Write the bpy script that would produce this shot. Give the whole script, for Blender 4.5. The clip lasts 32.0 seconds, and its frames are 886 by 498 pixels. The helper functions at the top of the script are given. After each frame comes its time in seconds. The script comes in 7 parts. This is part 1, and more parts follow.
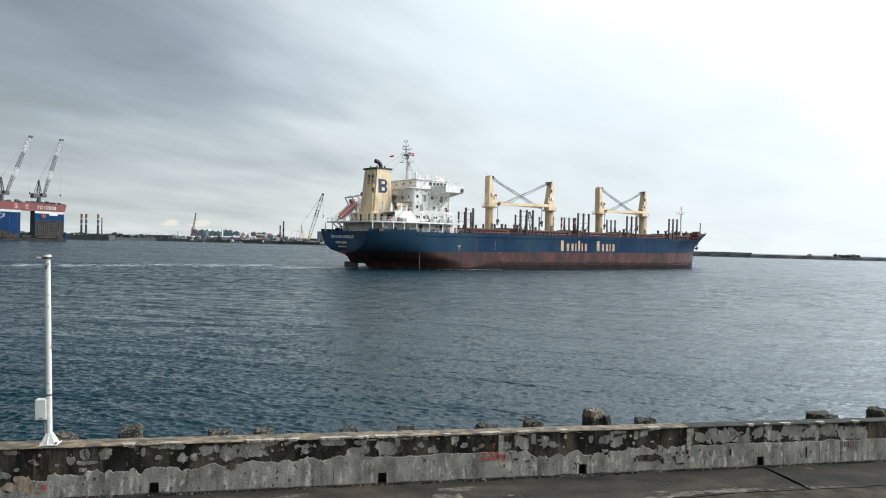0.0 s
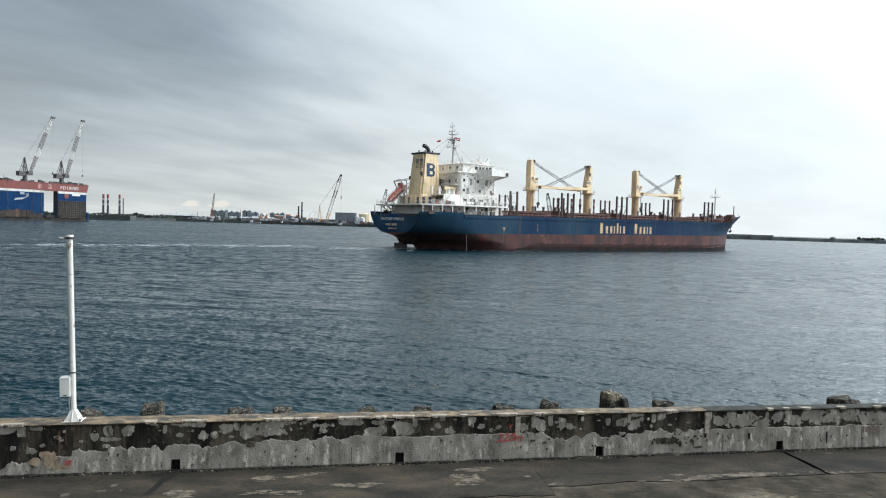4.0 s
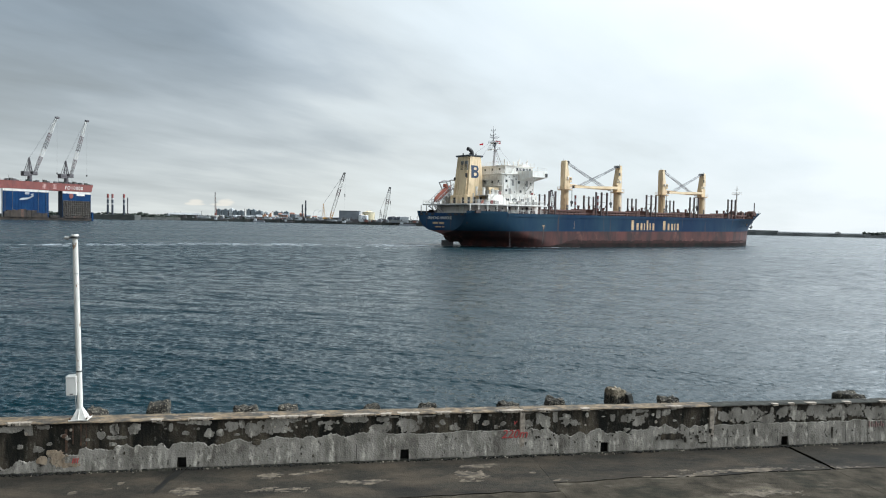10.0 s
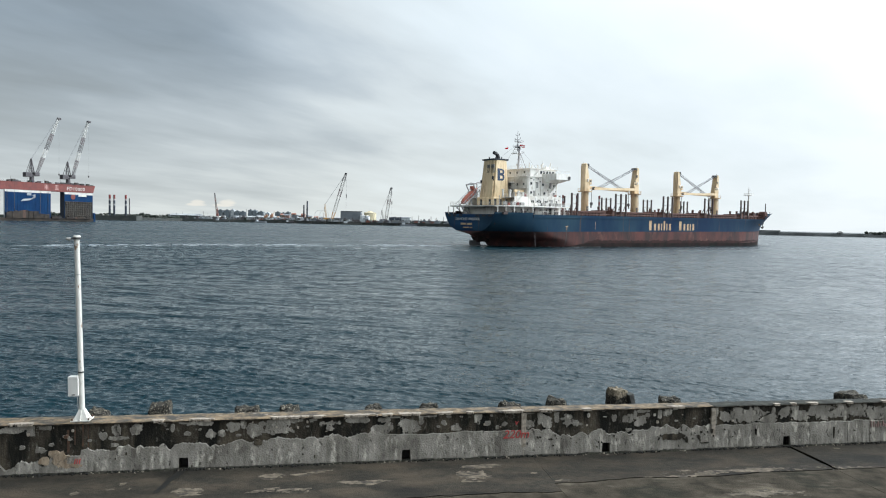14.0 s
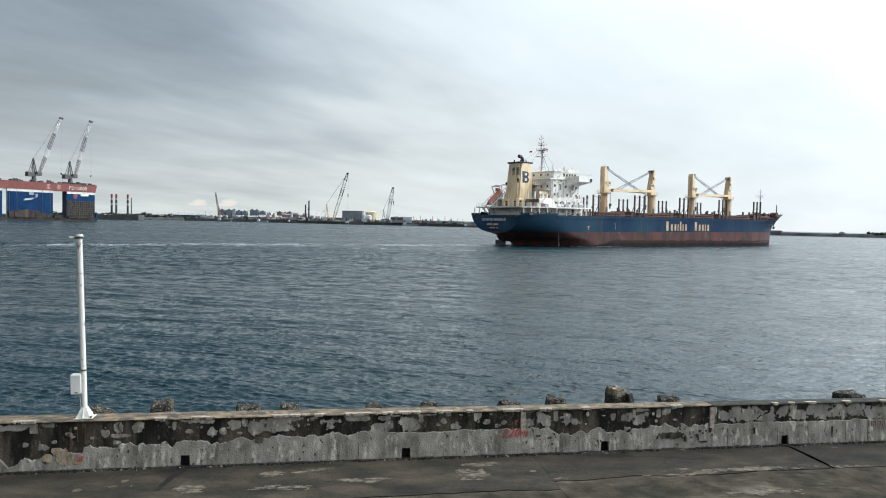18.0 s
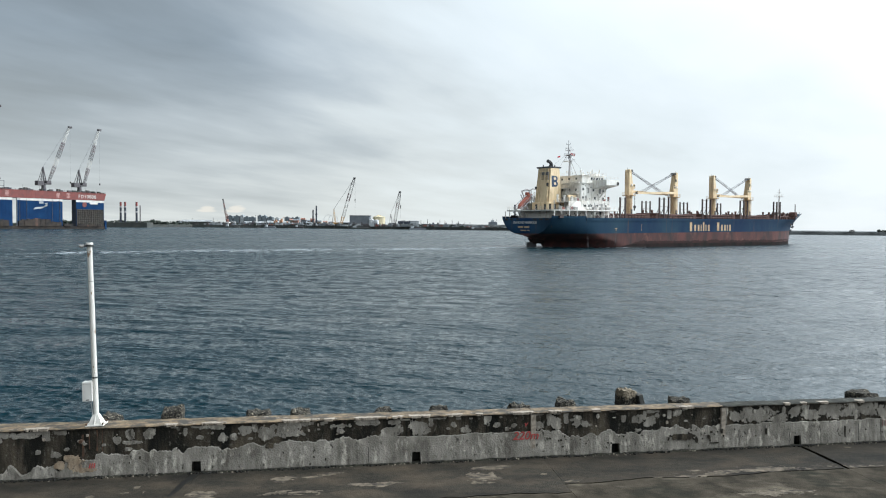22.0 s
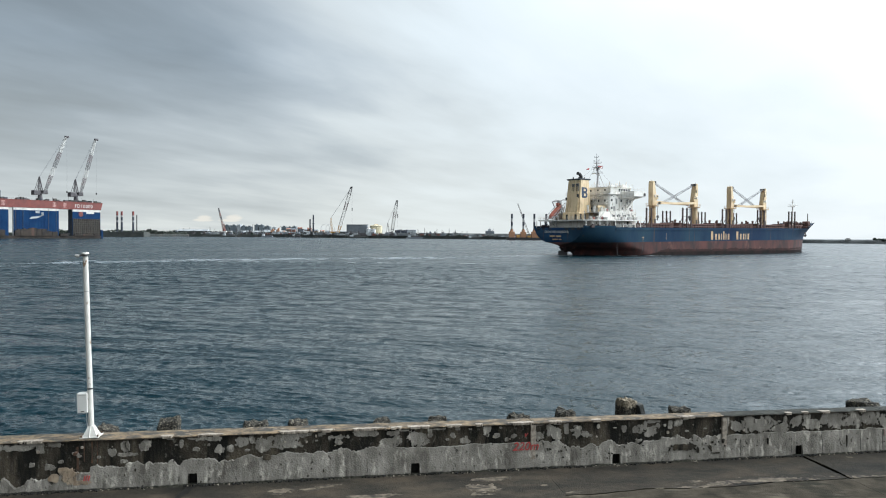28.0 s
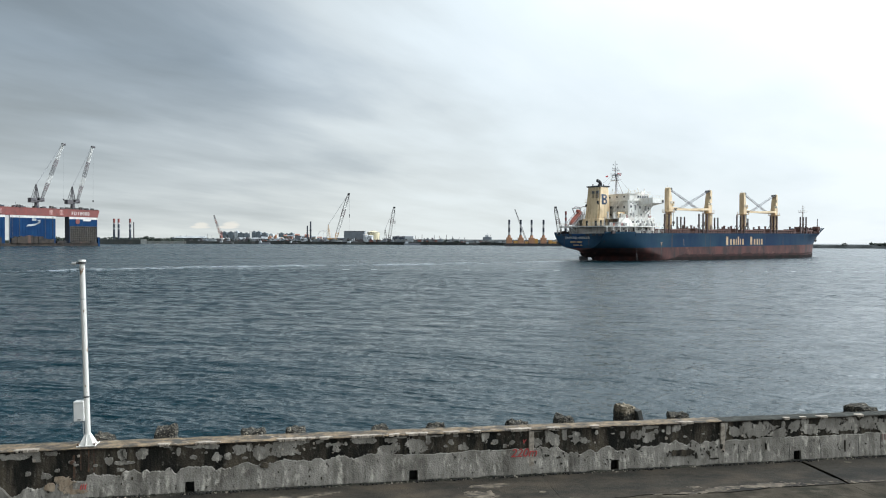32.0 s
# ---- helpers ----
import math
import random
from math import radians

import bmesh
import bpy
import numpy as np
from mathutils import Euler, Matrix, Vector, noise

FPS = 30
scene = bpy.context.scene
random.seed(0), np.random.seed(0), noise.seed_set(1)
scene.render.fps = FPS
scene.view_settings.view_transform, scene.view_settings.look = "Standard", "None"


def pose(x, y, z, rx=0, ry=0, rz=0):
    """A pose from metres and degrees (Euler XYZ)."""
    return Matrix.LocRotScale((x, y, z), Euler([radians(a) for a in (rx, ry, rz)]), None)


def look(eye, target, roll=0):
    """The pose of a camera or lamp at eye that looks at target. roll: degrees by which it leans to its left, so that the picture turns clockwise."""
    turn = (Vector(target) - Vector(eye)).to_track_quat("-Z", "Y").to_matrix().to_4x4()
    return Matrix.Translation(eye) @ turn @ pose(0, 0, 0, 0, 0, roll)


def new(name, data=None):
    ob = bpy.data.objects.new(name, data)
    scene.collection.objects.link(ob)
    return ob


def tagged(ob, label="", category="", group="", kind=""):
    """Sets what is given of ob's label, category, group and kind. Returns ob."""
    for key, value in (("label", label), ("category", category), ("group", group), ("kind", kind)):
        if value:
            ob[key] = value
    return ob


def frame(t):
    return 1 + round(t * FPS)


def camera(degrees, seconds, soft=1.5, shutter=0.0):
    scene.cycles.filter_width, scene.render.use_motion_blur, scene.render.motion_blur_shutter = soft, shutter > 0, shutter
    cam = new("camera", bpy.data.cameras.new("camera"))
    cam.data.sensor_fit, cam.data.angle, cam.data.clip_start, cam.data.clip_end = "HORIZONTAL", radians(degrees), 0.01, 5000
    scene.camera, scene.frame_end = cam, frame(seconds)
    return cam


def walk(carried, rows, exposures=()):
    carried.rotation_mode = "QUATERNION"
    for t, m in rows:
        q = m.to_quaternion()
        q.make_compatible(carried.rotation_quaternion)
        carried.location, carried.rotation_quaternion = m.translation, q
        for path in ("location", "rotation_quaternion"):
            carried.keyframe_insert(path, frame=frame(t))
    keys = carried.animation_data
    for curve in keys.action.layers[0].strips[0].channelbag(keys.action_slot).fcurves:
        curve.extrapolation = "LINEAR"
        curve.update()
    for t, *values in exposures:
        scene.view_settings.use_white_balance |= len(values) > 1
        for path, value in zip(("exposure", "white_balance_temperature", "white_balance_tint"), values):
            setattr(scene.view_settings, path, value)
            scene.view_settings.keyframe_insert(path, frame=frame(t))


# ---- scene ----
cam = camera(66.31, 32.0, soft=1.1)
PATH = [
    (0, pose(-0.001, -0.020, 4.199, 89.633, -1.465, -1.815)),
    (0.5, pose(-0.003, -0.016, 4.192, 89.525, -1.597, -1.787)),
    (1, pose(-0.015, 0.001, 4.191, 89.360, -1.529, -1.716)),
    (1.5, pose(-0.009, -0.009, 4.194, 89.155, -1.598, -1.493)),
    (2, pose(-0.007, -0.005, 4.194, 88.952, -1.623, -1.226)),
    (2.5, pose(-0.014, -0.013, 4.188, 88.650, -1.837, -0.885)),
    (3, pose(-0.010, -0.002, 4.199, 88.290, -1.783, -0.602)),
    (3.5, pose(-0.004, 0.005, 4.202, 88.132, -1.721, -0.451)),
    (5.5, pose(-0.012, 0.035, 4.205, 87.783, -1.608, -0.064)),
    (6, pose(-0.007, 0.002, 4.196, 87.827, -1.636, -0.035)),
    (6.5, pose(0.002, 0.008, 4.198, 87.799, -1.591, 0.032)),
    (7, pose(-0.006, 0.001, 4.200, 87.819, -1.608, 0.107)),
    (7.5, pose(-0.001, -0.001, 4.202, 87.828, -1.542, 0.201)),
    (8, pose(0.006, -0.003, 4.205, 87.797, -1.362, 0.170)),
    (8.5, pose(0.003, -0.004, 4.200, 87.826, -1.197, 0.101)),
    (9, pose(-0.009, 0.002, 4.198, 87.825, -1.214, 0.052)),
    (9.5, pose(0.003, -0.003, 4.203, 87.802, -1.219, 0.045)),
    (10, pose(-0.001, -0.000, 4.199, 87.788, -1.306, -0.012)),
    (10.5, pose(0.000, 0.005, 4.204, 87.760, -1.327, -0.050)),
    (11, pose(-0.003, 0.003, 4.200, 87.772, -1.359, -0.073)),
    (11.5, pose(-0.007, 0.019, 4.200, 87.746, -1.359, -0.049)),
    (12, pose(0.005, -0.004, 4.204, 87.735, -1.372, 0.051)),
    (12.5, pose(0.001, -0.000, 4.200, 87.777, -1.283, 0.051)),
    (13, pose(-0.000, -0.000, 4.200, 87.780, -1.294, 0.050)),
    (13.5, pose(-0.010, -0.002, 4.197, 87.810, -1.237, 0.058)),
    (14, pose(0.005, -0.004, 4.202, 87.808, -1.218, 0.114)),
    (14.5, pose(-0.001, -0.004, 4.193, 87.818, -1.250, 0.100)),
    (16.5, pose(0.017, -0.053, 4.201, 87.770, -1.281, 0.152)),
    (17, pose(0.029, -0.084, 4.201, 87.776, -1.228, 0.207)),
    (17.5, pose(0.025, -0.078, 4.197, 87.799, -1.269, 0.202)),
    (18, pose(0.035, -0.081, 4.200, 87.791, -1.281, 0.252)),
    (18.5, pose(0.031, -0.076, 4.198, 87.791, -1.262, 0.259)),
    (19, pose(0.028, -0.080, 4.192, 87.838, -1.226, 0.267)),
    (19.5, pose(0.025, -0.085, 4.193, 87.830, -1.345, 0.258)),
    (20, pose(0.026, -0.080, 4.195, 87.996, -1.264, 0.358)),
    (20.5, pose(0.030, -0.082, 4.196, 88.073, -1.317, 0.449)),
    (21, pose(0.032, -0.092, 4.202, 88.078, -1.294, 0.597)),
    (21.5, pose(0.031, -0.089, 4.198, 88.068, -1.323, 0.798)),
    (22, pose(0.033, -0.087, 4.202, 88.066, -0.532, 0.867)),
    (22.5, pose(0.031, -0.090, 4.200, 88.180, -0.484, 1.066)),
    (23, pose(0.035, -0.092, 4.201, 88.282, -0.507, 1.083)),
    (23.5, pose(0.038, -0.097, 4.199, 88.374, -0.417, 1.069)),
    (24, pose(0.034, -0.105, 4.196, 88.444, -0.421, 1.111)),
    (24.5, pose(0.036, -0.101, 4.203, 88.418, -0.441, 1.130)),
    (25, pose(0.035, -0.097, 4.198, 88.425, -0.398, 1.184)),
    (25.5, pose(0.037, -0.102, 4.202, 88.416, -0.388, 1.232)),
    (27.5, pose(0.013, -0.015, 4.209, 88.780, -0.339, 0.928)),
    (28, pose(-0.001, -0.011, 4.200, 88.827, -0.448, 0.616)),
    (28.5, pose(0.001, -0.009, 4.201, 88.881, -0.323, 0.702)),
    (29, pose(0.001, -0.021, 4.205, 88.873, -0.477, 0.572)),
    (29.5, pose(0.001, -0.008, 4.202, 88.928, -0.409, 0.486)),
    (30, pose(-0.001, -0.008, 4.206, 89.009, -0.377, 0.451)),
    (30.5, pose(0.000, -0.013, 4.201, 89.167, -0.357, 0.414)),
    (31, pose(-0.000, -0.011, 4.207, 89.217, -0.372, 0.392)),
    (31.5, pose(-0.004, -0.012, 4.199, 89.316, -0.288, 0.397)),
    (32, pose(-0.000, -0.014, 4.203, 89.349, -0.245, 0.398)),
]
walk(cam, PATH)

# ---- world, sun ----
WATER_Z = -2.09
SUN_EL, SUN_AZ = 44.0, 74.0        # degrees up, degrees to the right of +y


def make_world():
    world = bpy.data.worlds.new("world")
    scene.world = world
    world.use_nodes = True
    nt = world.node_tree
    N, L = nt.nodes, nt.links
    N.clear()
    out = N.new("ShaderNodeOutputWorld")
    sky = N.new("ShaderNodeTexSky")
    sky.sky_type, sky.sun_disc = "NISHITA", False
    sky.sun_elevation, sky.sun_rotation = radians(SUN_EL), radians(SUN_AZ)
    bg1 = N.new("ShaderNodeBackground")
    bg1.inputs["Strength"].default_value = 0.05
    L.new(sky.outputs[0], bg1.inputs["Color"])
    tc = N.new("ShaderNodeTexCoord")
    sep = N.new("ShaderNodeSeparateXYZ")
    L.new(tc.outputs["Generated"], sep.inputs[0])

    def mth(op, a, b=None, clamp=False):
        n = N.new("ShaderNodeMath")
        n.operation, n.use_clamp = op, clamp
        for i, s in enumerate((a, b)):
            if s is None:
                continue
            if isinstance(s, (int, float)):
                n.inputs[i].default_value = s
            else:
                L.new(s, n.inputs[i])
        return n.outputs[0]

    up = mth("MAXIMUM", sep.outputs[2], 0.0)
    den = mth("ADD", up, 0.13)
    px, py = mth("DIVIDE", sep.outputs[0], den), mth("DIVIDE", sep.outputs[1], den)
    com = N.new("ShaderNodeCombineXYZ")
    # cloud banks run slightly across the view
    L.new(mth("ADD", mth("MULTIPLY", px, 0.56), mth("MULTIPLY", py, 0.14)), com.inputs[0])
    L.new(mth("SUBTRACT", mth("MULTIPLY", py, 0.66), mth("MULTIPLY", px, 0.20)), com.inputs[1])

    # combed cloud runs away from the quay, towards the sea
    comb = N.new("ShaderNodeCombineXYZ")
    ca, sa = math.cos(radians(33)), math.sin(radians(33))
    L.new(mth("SUBTRACT", mth("MULTIPLY", px, ca), mth("MULTIPLY", py, sa)), comb.inputs[0])
    L.new(mth("ADD", mth("MULTIPLY", px, sa), mth("MULTIPLY", py, ca)), comb.inputs[1])

    def noise_(scale, detail, rough, offset, dist=0.0, st=(1, 1, 1), plan=com):
        mp = N.new("ShaderNodeMapping")
        mp.inputs["Location"].default_value, mp.inputs["Scale"].default_value = offset, st
        L.new(plan.outputs[0], mp.inputs["Vector"])
        n = N.new("ShaderNodeTexNoise")
        n.inputs["Scale"].default_value, n.inputs["Detail"].default_value = scale, detail
        n.inputs["Roughness"].default_value, n.inputs["Distortion"].default_value = rough, dist
        L.new(mp.outputs[0], n.inputs["Vector"])
        return n.outputs["Fac"]

    big = noise_(0.8, 4, 0.5, (4.06, 2.6, 0), 0.15)
    fine = noise_(1.5, 6, 0.5, (7.7, 4.2, 0), 0.25, (1.0, 0.5, 1), comb)
    # long combed streaks under the main deck of cloud
    streak = noise_(3.4, 6, 0.55, (1.3, 9.1, 0), 0.4, (1.0, 0.34, 1), comb)
    f = mth("ADD", mth("ADD", mth("MULTIPLY", big, 0.30), mth("MULTIPLY", fine, 0.40)), mth("ADD", mth("MULTIPLY", streak, 0.12), 0.162))
    # brighter towards the veiled sun
    el, az = radians(SUN_EL * 0.95), radians(SUN_AZ)
    sx, sy, sz = math.cos(el) * math.sin(az), math.cos(el) * math.cos(az), math.sin(el)
    dot = mth("ADD", mth("ADD", mth("MULTIPLY", sep.outputs[0], sx), mth("MULTIPLY", sep.outputs[1], sy)), mth("MULTIPLY", sep.outputs[2], sz))
    glow = N.new("ShaderNodeMapRange")
    glow.interpolation_type = "SMOOTHSTEP"
    glow.inputs["From Min"].default_value, glow.inputs["From Max"].default_value = 0.10, 0.95
    L.new(dot, glow.inputs["Value"])
    low = N.new("ShaderNodeMapRange")
    low.inputs["From Min"].default_value, low.inputs["From Max"].default_value = 0.0, 0.10
    low.inputs["To Min"].default_value, low.inputs["To Max"].default_value = 0.145, 0.0
    L.new(up, low.inputs["Value"])
    # a heavier grey bank over the town side
    bx, by, bz = -0.66, 0.68, 0.32
    bank = N.new("ShaderNodeMapRange")
    bank.interpolation_type = "SMOOTHSTEP"
    bank.inputs["From Min"].default_value, bank.inputs["From Max"].default_value = 0.68, 1.0
    L.new(mth("ADD", mth("ADD", mth("MULTIPLY", sep.outputs[0], bx), mth("MULTIPLY", sep.outputs[1], by)), mth("MULTIPLY", sep.outputs[2], bz)), bank.inputs["Value"])
    f = mth("SUBTRACT", f, mth("MULTIPLY", bank.outputs[0], 0.17))
    v = mth("ADD", mth("ADD", f, mth("MULTIPLY", glow.outputs[0], 0.47)), mth("MULTIPLY", low.outputs[0], mth("SUBTRACT", 1.0, mth("MULTIPLY", glow.outputs[0], 1.1))))
    ramp = N.new("ShaderNodeValToRGB")
    e = ramp.color_ramp.elements
    e[0].position, e[0].color = 0.30, (0.22, 0.27, 0.31, 1)
    e[1].position, e[1].color = 0.92, (0.875, 0.965, 1.03, 1)
    for p, c in ((0.41, (0.305, 0.372, 0.432, 1)), (0.51, (0.450, 0.527, 0.592, 1)), (0.62, (0.640, 0.718, 0.765, 1)), (0.73, (0.750, 0.845, 0.905, 1))):
        e.new(p).color = c
    L.new(v, ramp.inputs[0])
    bg2 = N.new("ShaderNodeBackground")
    # an overcast sky is brightest overhead
    top = N.new("ShaderNodeMapRange")
    top.interpolation_type = "SMOOTHSTEP"
    top.inputs["From Min"].default_value, top.inputs["From Max"].default_value = 0.25, 0.95
    top.inputs["To Min"].default_value, top.inputs["To Max"].default_value = 1.12, 1.26
    L.new(up, top.inputs["Value"])
    lift = N.new("ShaderNodeMapRange")
    lift.interpolation_type = "SMOOTHSTEP"
    lift.inputs["From Min"].default_value, lift.inputs["From Max"].default_value = 0.23, 0.47
    L.new(up, lift.inputs["Value"])
    side = mth("MAXIMUM", mth("ADD", 1.0, mth("MULTIPLY", mth("ADD", mth("MULTIPLY", sep.outputs[0], 1.35), 0.04), lift.outputs[0])), 0.12)
    veil = mth("POWER", mth("MAXIMUM", mth("DIVIDE", mth("SUBTRACT", dot, 0.55), 0.45), 0.0), 3.0)
    L.new(mth("ADD", mth("MULTIPLY", top.outputs[0], side), mth("MULTIPLY", veil, 8.0)), bg2.inputs["Strength"])
    # creamy haze low over the town
    haze = N.new("ShaderNodeMix")
    haze.data_type = "RGBA"
    cream = N.new("ShaderNodeMapRange")
    cream.inputs["From Min"].default_value, cream.inputs["From Max"].default_value = 0.0, 0.24
    cream.inputs["To Min"].default_value, cream.inputs["To Max"].default_value = 0.42, 0.0
    L.new(up, cream.inputs["Value"])
    L.new(mth("MULTIPLY", cream.outputs[0], mth("SUBTRACT", 1.0, glow.outputs[0])), haze.inputs[0])
    L.new(ramp.outputs[0], haze.inputs[6])
    haze.inputs[7].default_value = (0.68, 0.68, 0.60, 1)
    # two small cumulus heads, cream-lit, low over the far town
    ahead = mth("MAXIMUM", sep.outputs[1], 0.05)
    u, w = mth("DIVIDE", sep.outputs[0], ahead), mth("DIVIDE", sep.outputs[2], ahead)
    wob = mth("MULTIPLY", mth("SUBTRACT", noise_(14.0, 5, 0.6, (2.0, 5.0, 0)), 0.5), 1.1)
    lobes = None
    for u0, w0, wide, high in ((-0.3640, 0.0225, 0.013, 0.0055), (-0.3200, 0.0230, 0.015, 0.0060), (-0.326, 0.0195, 0.020, 0.0030), (-0.366, 0.0195, 0.018, 0.0030)):
        du, dw = mth("DIVIDE", mth("SUBTRACT", u, u0), wide), mth("DIVIDE", mth("SUBTRACT", w, w0), high)
        q = mth("SUBTRACT", 1.0, mth("ADD", mth("MULTIPLY", du, du), mth("MULTIPLY", dw, dw)))
        q = mth("ADD", q, wob)
        lobes = q if lobes is None else mth("MAXIMUM", lobes, q)
    puff = N.new("ShaderNodeMapRange")
    puff.interpolation_type = "SMOOTHSTEP"
    puff.inputs["From Min"].default_value, puff.inputs["From Max"].default_value = 0.0, 0.9
    puff.inputs["To Min"].default_value, puff.inputs["To Max"].default_value = 0.0, 0.55
    L.new(lobes, puff.inputs["Value"])
    cum = N.new("ShaderNodeMix")
    cum.data_type = "RGBA"
    L.new(mth("MULTIPLY", puff.outputs[0], mth("GREATER_THAN", sep.outputs[1], 0.1)), cum.inputs[0])
    L.new(haze.outputs[2], cum.inputs[6])
    cum.inputs[7].default_value = (0.92, 0.87, 0.77, 1)
    L.new(cum.outputs[2], bg2.inputs["Color"])
    mix = N.new("ShaderNodeMixShader")
    mix.inputs[0].default_value = 0.94
    L.new(bg1.outputs[0], mix.inputs[1])
    L.new(bg2.outputs[0], mix.inputs[2])
    L.new(mix.outputs[0], out.inputs[0])


make_world()
sun_data = bpy.data.lights.new("sun", "SUN")
sun_data.energy, sun_data.angle, sun_data.color = 1.5, radians(32), (1.0, 0.992, 0.985)
sun = new("sun", sun_data)
sun.matrix_basis = look((200 * math.sin(radians(SUN_AZ)), 200 * math.cos(radians(SUN_AZ)), 200 * math.tan(radians(SUN_EL))), (0, 0, 0))


# ---- materials ----
MATS = {}


def mat(name, c1, c2=None, scale=1.5, rough=0.7, metal=0.0, bump=0.0, bscale=12.0, stretch=(1, 1, 1), lo=0.38, hi=0.62,
        c3=None, s3=1.0, st3=(1, 1, 1), lo3=0.55, hi3=0.68, c4=None, s4=1.0, st4=(1, 1, 1), lo4=0.58, hi4=0.64, rand=0.0, rough2=None, spec=0.5):
    """Weathered surface: two tones, and up to two layers of stains with their own shape."""
    m = bpy.data.materials.new(name)
    m.use_nodes = True
    MATS[name] = m
    nt = m.node_tree
    N, L = nt.nodes, nt.links
    b = N["Principled BSDF"]
    b.inputs["Roughness"].default_value, b.inputs["Metallic"].default_value = rough, metal
    b.inputs["Specular IOR Level"].default_value = spec
    tc = N.new("ShaderNodeTexCoord")

    def fac(sc, st, a, z, detail=7):
        mp = N.new("ShaderNodeMapping")
        mp.inputs["Scale"].default_value = st
        L.new(tc.outputs["Object"], mp.inputs["Vector"])
        n = N.new("ShaderNodeTexNoise")
        n.inputs["Scale"].default_value, n.inputs["Detail"].default_value, n.inputs["Roughness"].default_value = sc, detail, 0.62
        L.new(mp.outputs[0], n.inputs["Vector"])
        r = N.new("ShaderNodeMapRange")
        r.inputs["From Min"].default_value, r.inputs["From Max"].default_value = a, z
        L.new(n.outputs["Fac"], r.inputs["Value"])
        return r.outputs[0]

    def mix(f, a, c):
        x = N.new("ShaderNodeMix")
        x.data_type = "RGBA"
        L.new(f, x.inputs[0])
        if isinstance(a, tuple):
            x.inputs[6].default_value = (*a, 1)
        else:
            L.new(a, x.inputs[6])
        x.inputs[7].default_value = (*c, 1)
        return x.outputs[2]

    if c2 is None:
        c2 = tuple(x * 0.8 for x in c1)
    col = mix(fac(scale, stretch, lo, hi), c1, c2)
    if c3:
        f3 = fac(s3, st3, lo3, hi3)
        col = mix(f3, col, c3)
        if rough2 is not None:
            r = N.new("ShaderNodeMapRange")
            r.inputs["To Min"].default_value, r.inputs["To Max"].default_value = rough, rough2
            L.new(f3, r.inputs["Value"])
            L.new(r.outputs[0], b.inputs["Roughness"])
    if c4:
        col = mix(fac(s4, st4, lo4, hi4), col, c4)
    if rand:
        oi = N.new("ShaderNodeObjectInfo")
        r = N.new("ShaderNodeMapRange")
        r.inputs["To Min"].default_value, r.inputs["To Max"].default_value = 1 - rand, 1 + rand
        L.new(oi.outputs["Random"], r.inputs["Value"])
        h = N.new("ShaderNodeHueSaturation")
        L.new(r.outputs[0], h.inputs["Value"])
        L.new(col, h.inputs["Color"])
        col = h.outputs[0]
    L.new(col, b.inputs["Base Color"])
    if bump:
        n = N.new("ShaderNodeTexNoise")
        n.inputs["Scale"].default_value, n.inputs["Detail"].default_value = bscale, 6
        L.new(tc.outputs["Object"], n.inputs["Vector"])
        bp = N.new("ShaderNodeBump")
        bp.inputs["Strength"].default_value, bp.inputs["Distance"].default_value = 1.0, bump
        L.new(n.outputs["Fac"], bp.inputs["Height"])
        L.new(bp.outputs[0], b.inputs["Normal"])
    return m


# near quay
M_mould = mat("mouldy_concrete", (0.0125, 0.0115, 0.0090), (0.082, 0.067, 0.049), 2.6, 0.95, bump=0.018, bscale=34, stretch=(1, 1, 0.45), spec=0.2, lo=0.40, hi=0.64,
              c3=(0.135, 0.125, 0.105), s3=17, st3=(1, 1, 0.6), lo3=0.56, hi3=0.70, c4=(0.0075, 0.0075, 0.0060), s4=3.6, st4=(1, 1, 0.15), lo4=0.48, hi4=0.62)
M_plaster = mat("grey_plaster", (0.295, 0.273, 0.238), (0.105, 0.095, 0.080), 3.4, 0.95, bump=0.014, bscale=38, stretch=(1, 1, 0.55), lo=0.30, hi=0.68, spec=0.2,
                c3=(0.045, 0.041, 0.034), s3=12, st3=(1, 1, 0.55), lo3=0.60, hi3=0.67, c4=(0.40, 0.37, 0.315), s4=7.5, st4=(1, 1, 0.45), lo4=0.55, hi4=0.66)
M_coping = mat("stained_coping", (0.190, 0.136, 0.080), (0.044, 0.034, 0.022), 8.0, 0.9, bump=0.010, bscale=25,
               c3=(0.030, 0.027, 0.022), s3=5, st3=(.6, 1.4, 1), lo3=0.48, hi3=0.60, c4=(0.30, 0.25, 0.20), s4=14, st4=(0.4, 1, 1), lo4=0.62, hi4=0.68)
M_coping_grey = mat("dark_coping", (0.030, 0.031, 0.025), (0.014, 0.0145, 0.012), 5.0, 0.9, bump=0.010, bscale=25, c3=(0.060, 0.062, 0.054), s3=9, lo3=0.56, hi3=0.68, spec=0.2)
M_chalk = mat("pale_render", (0.34, 0.295, 0.24), (0.17, 0.14, 0.11), 14, 0.9, bump=0.006, bscale=30)
M_apron = mat("damp_concrete", (0.040, 0.034, 0.0255), (0.0165, 0.0155, 0.0125), 11.0, 0.85, bump=0.012, bscale=40, lo=0.30, hi=0.70, spec=0.12,
              c3=(0.064, 0.050, 0.036), s3=1.3, st3=(0.7, 1.5, 1), lo3=0.46, hi3=0.72, c4=(0.0140, 0.0130, 0.0110), s4=1.0, st4=(0.7, 1.5, 1), lo4=0.46, hi4=0.66, rough2=0.92, rand=0.12)
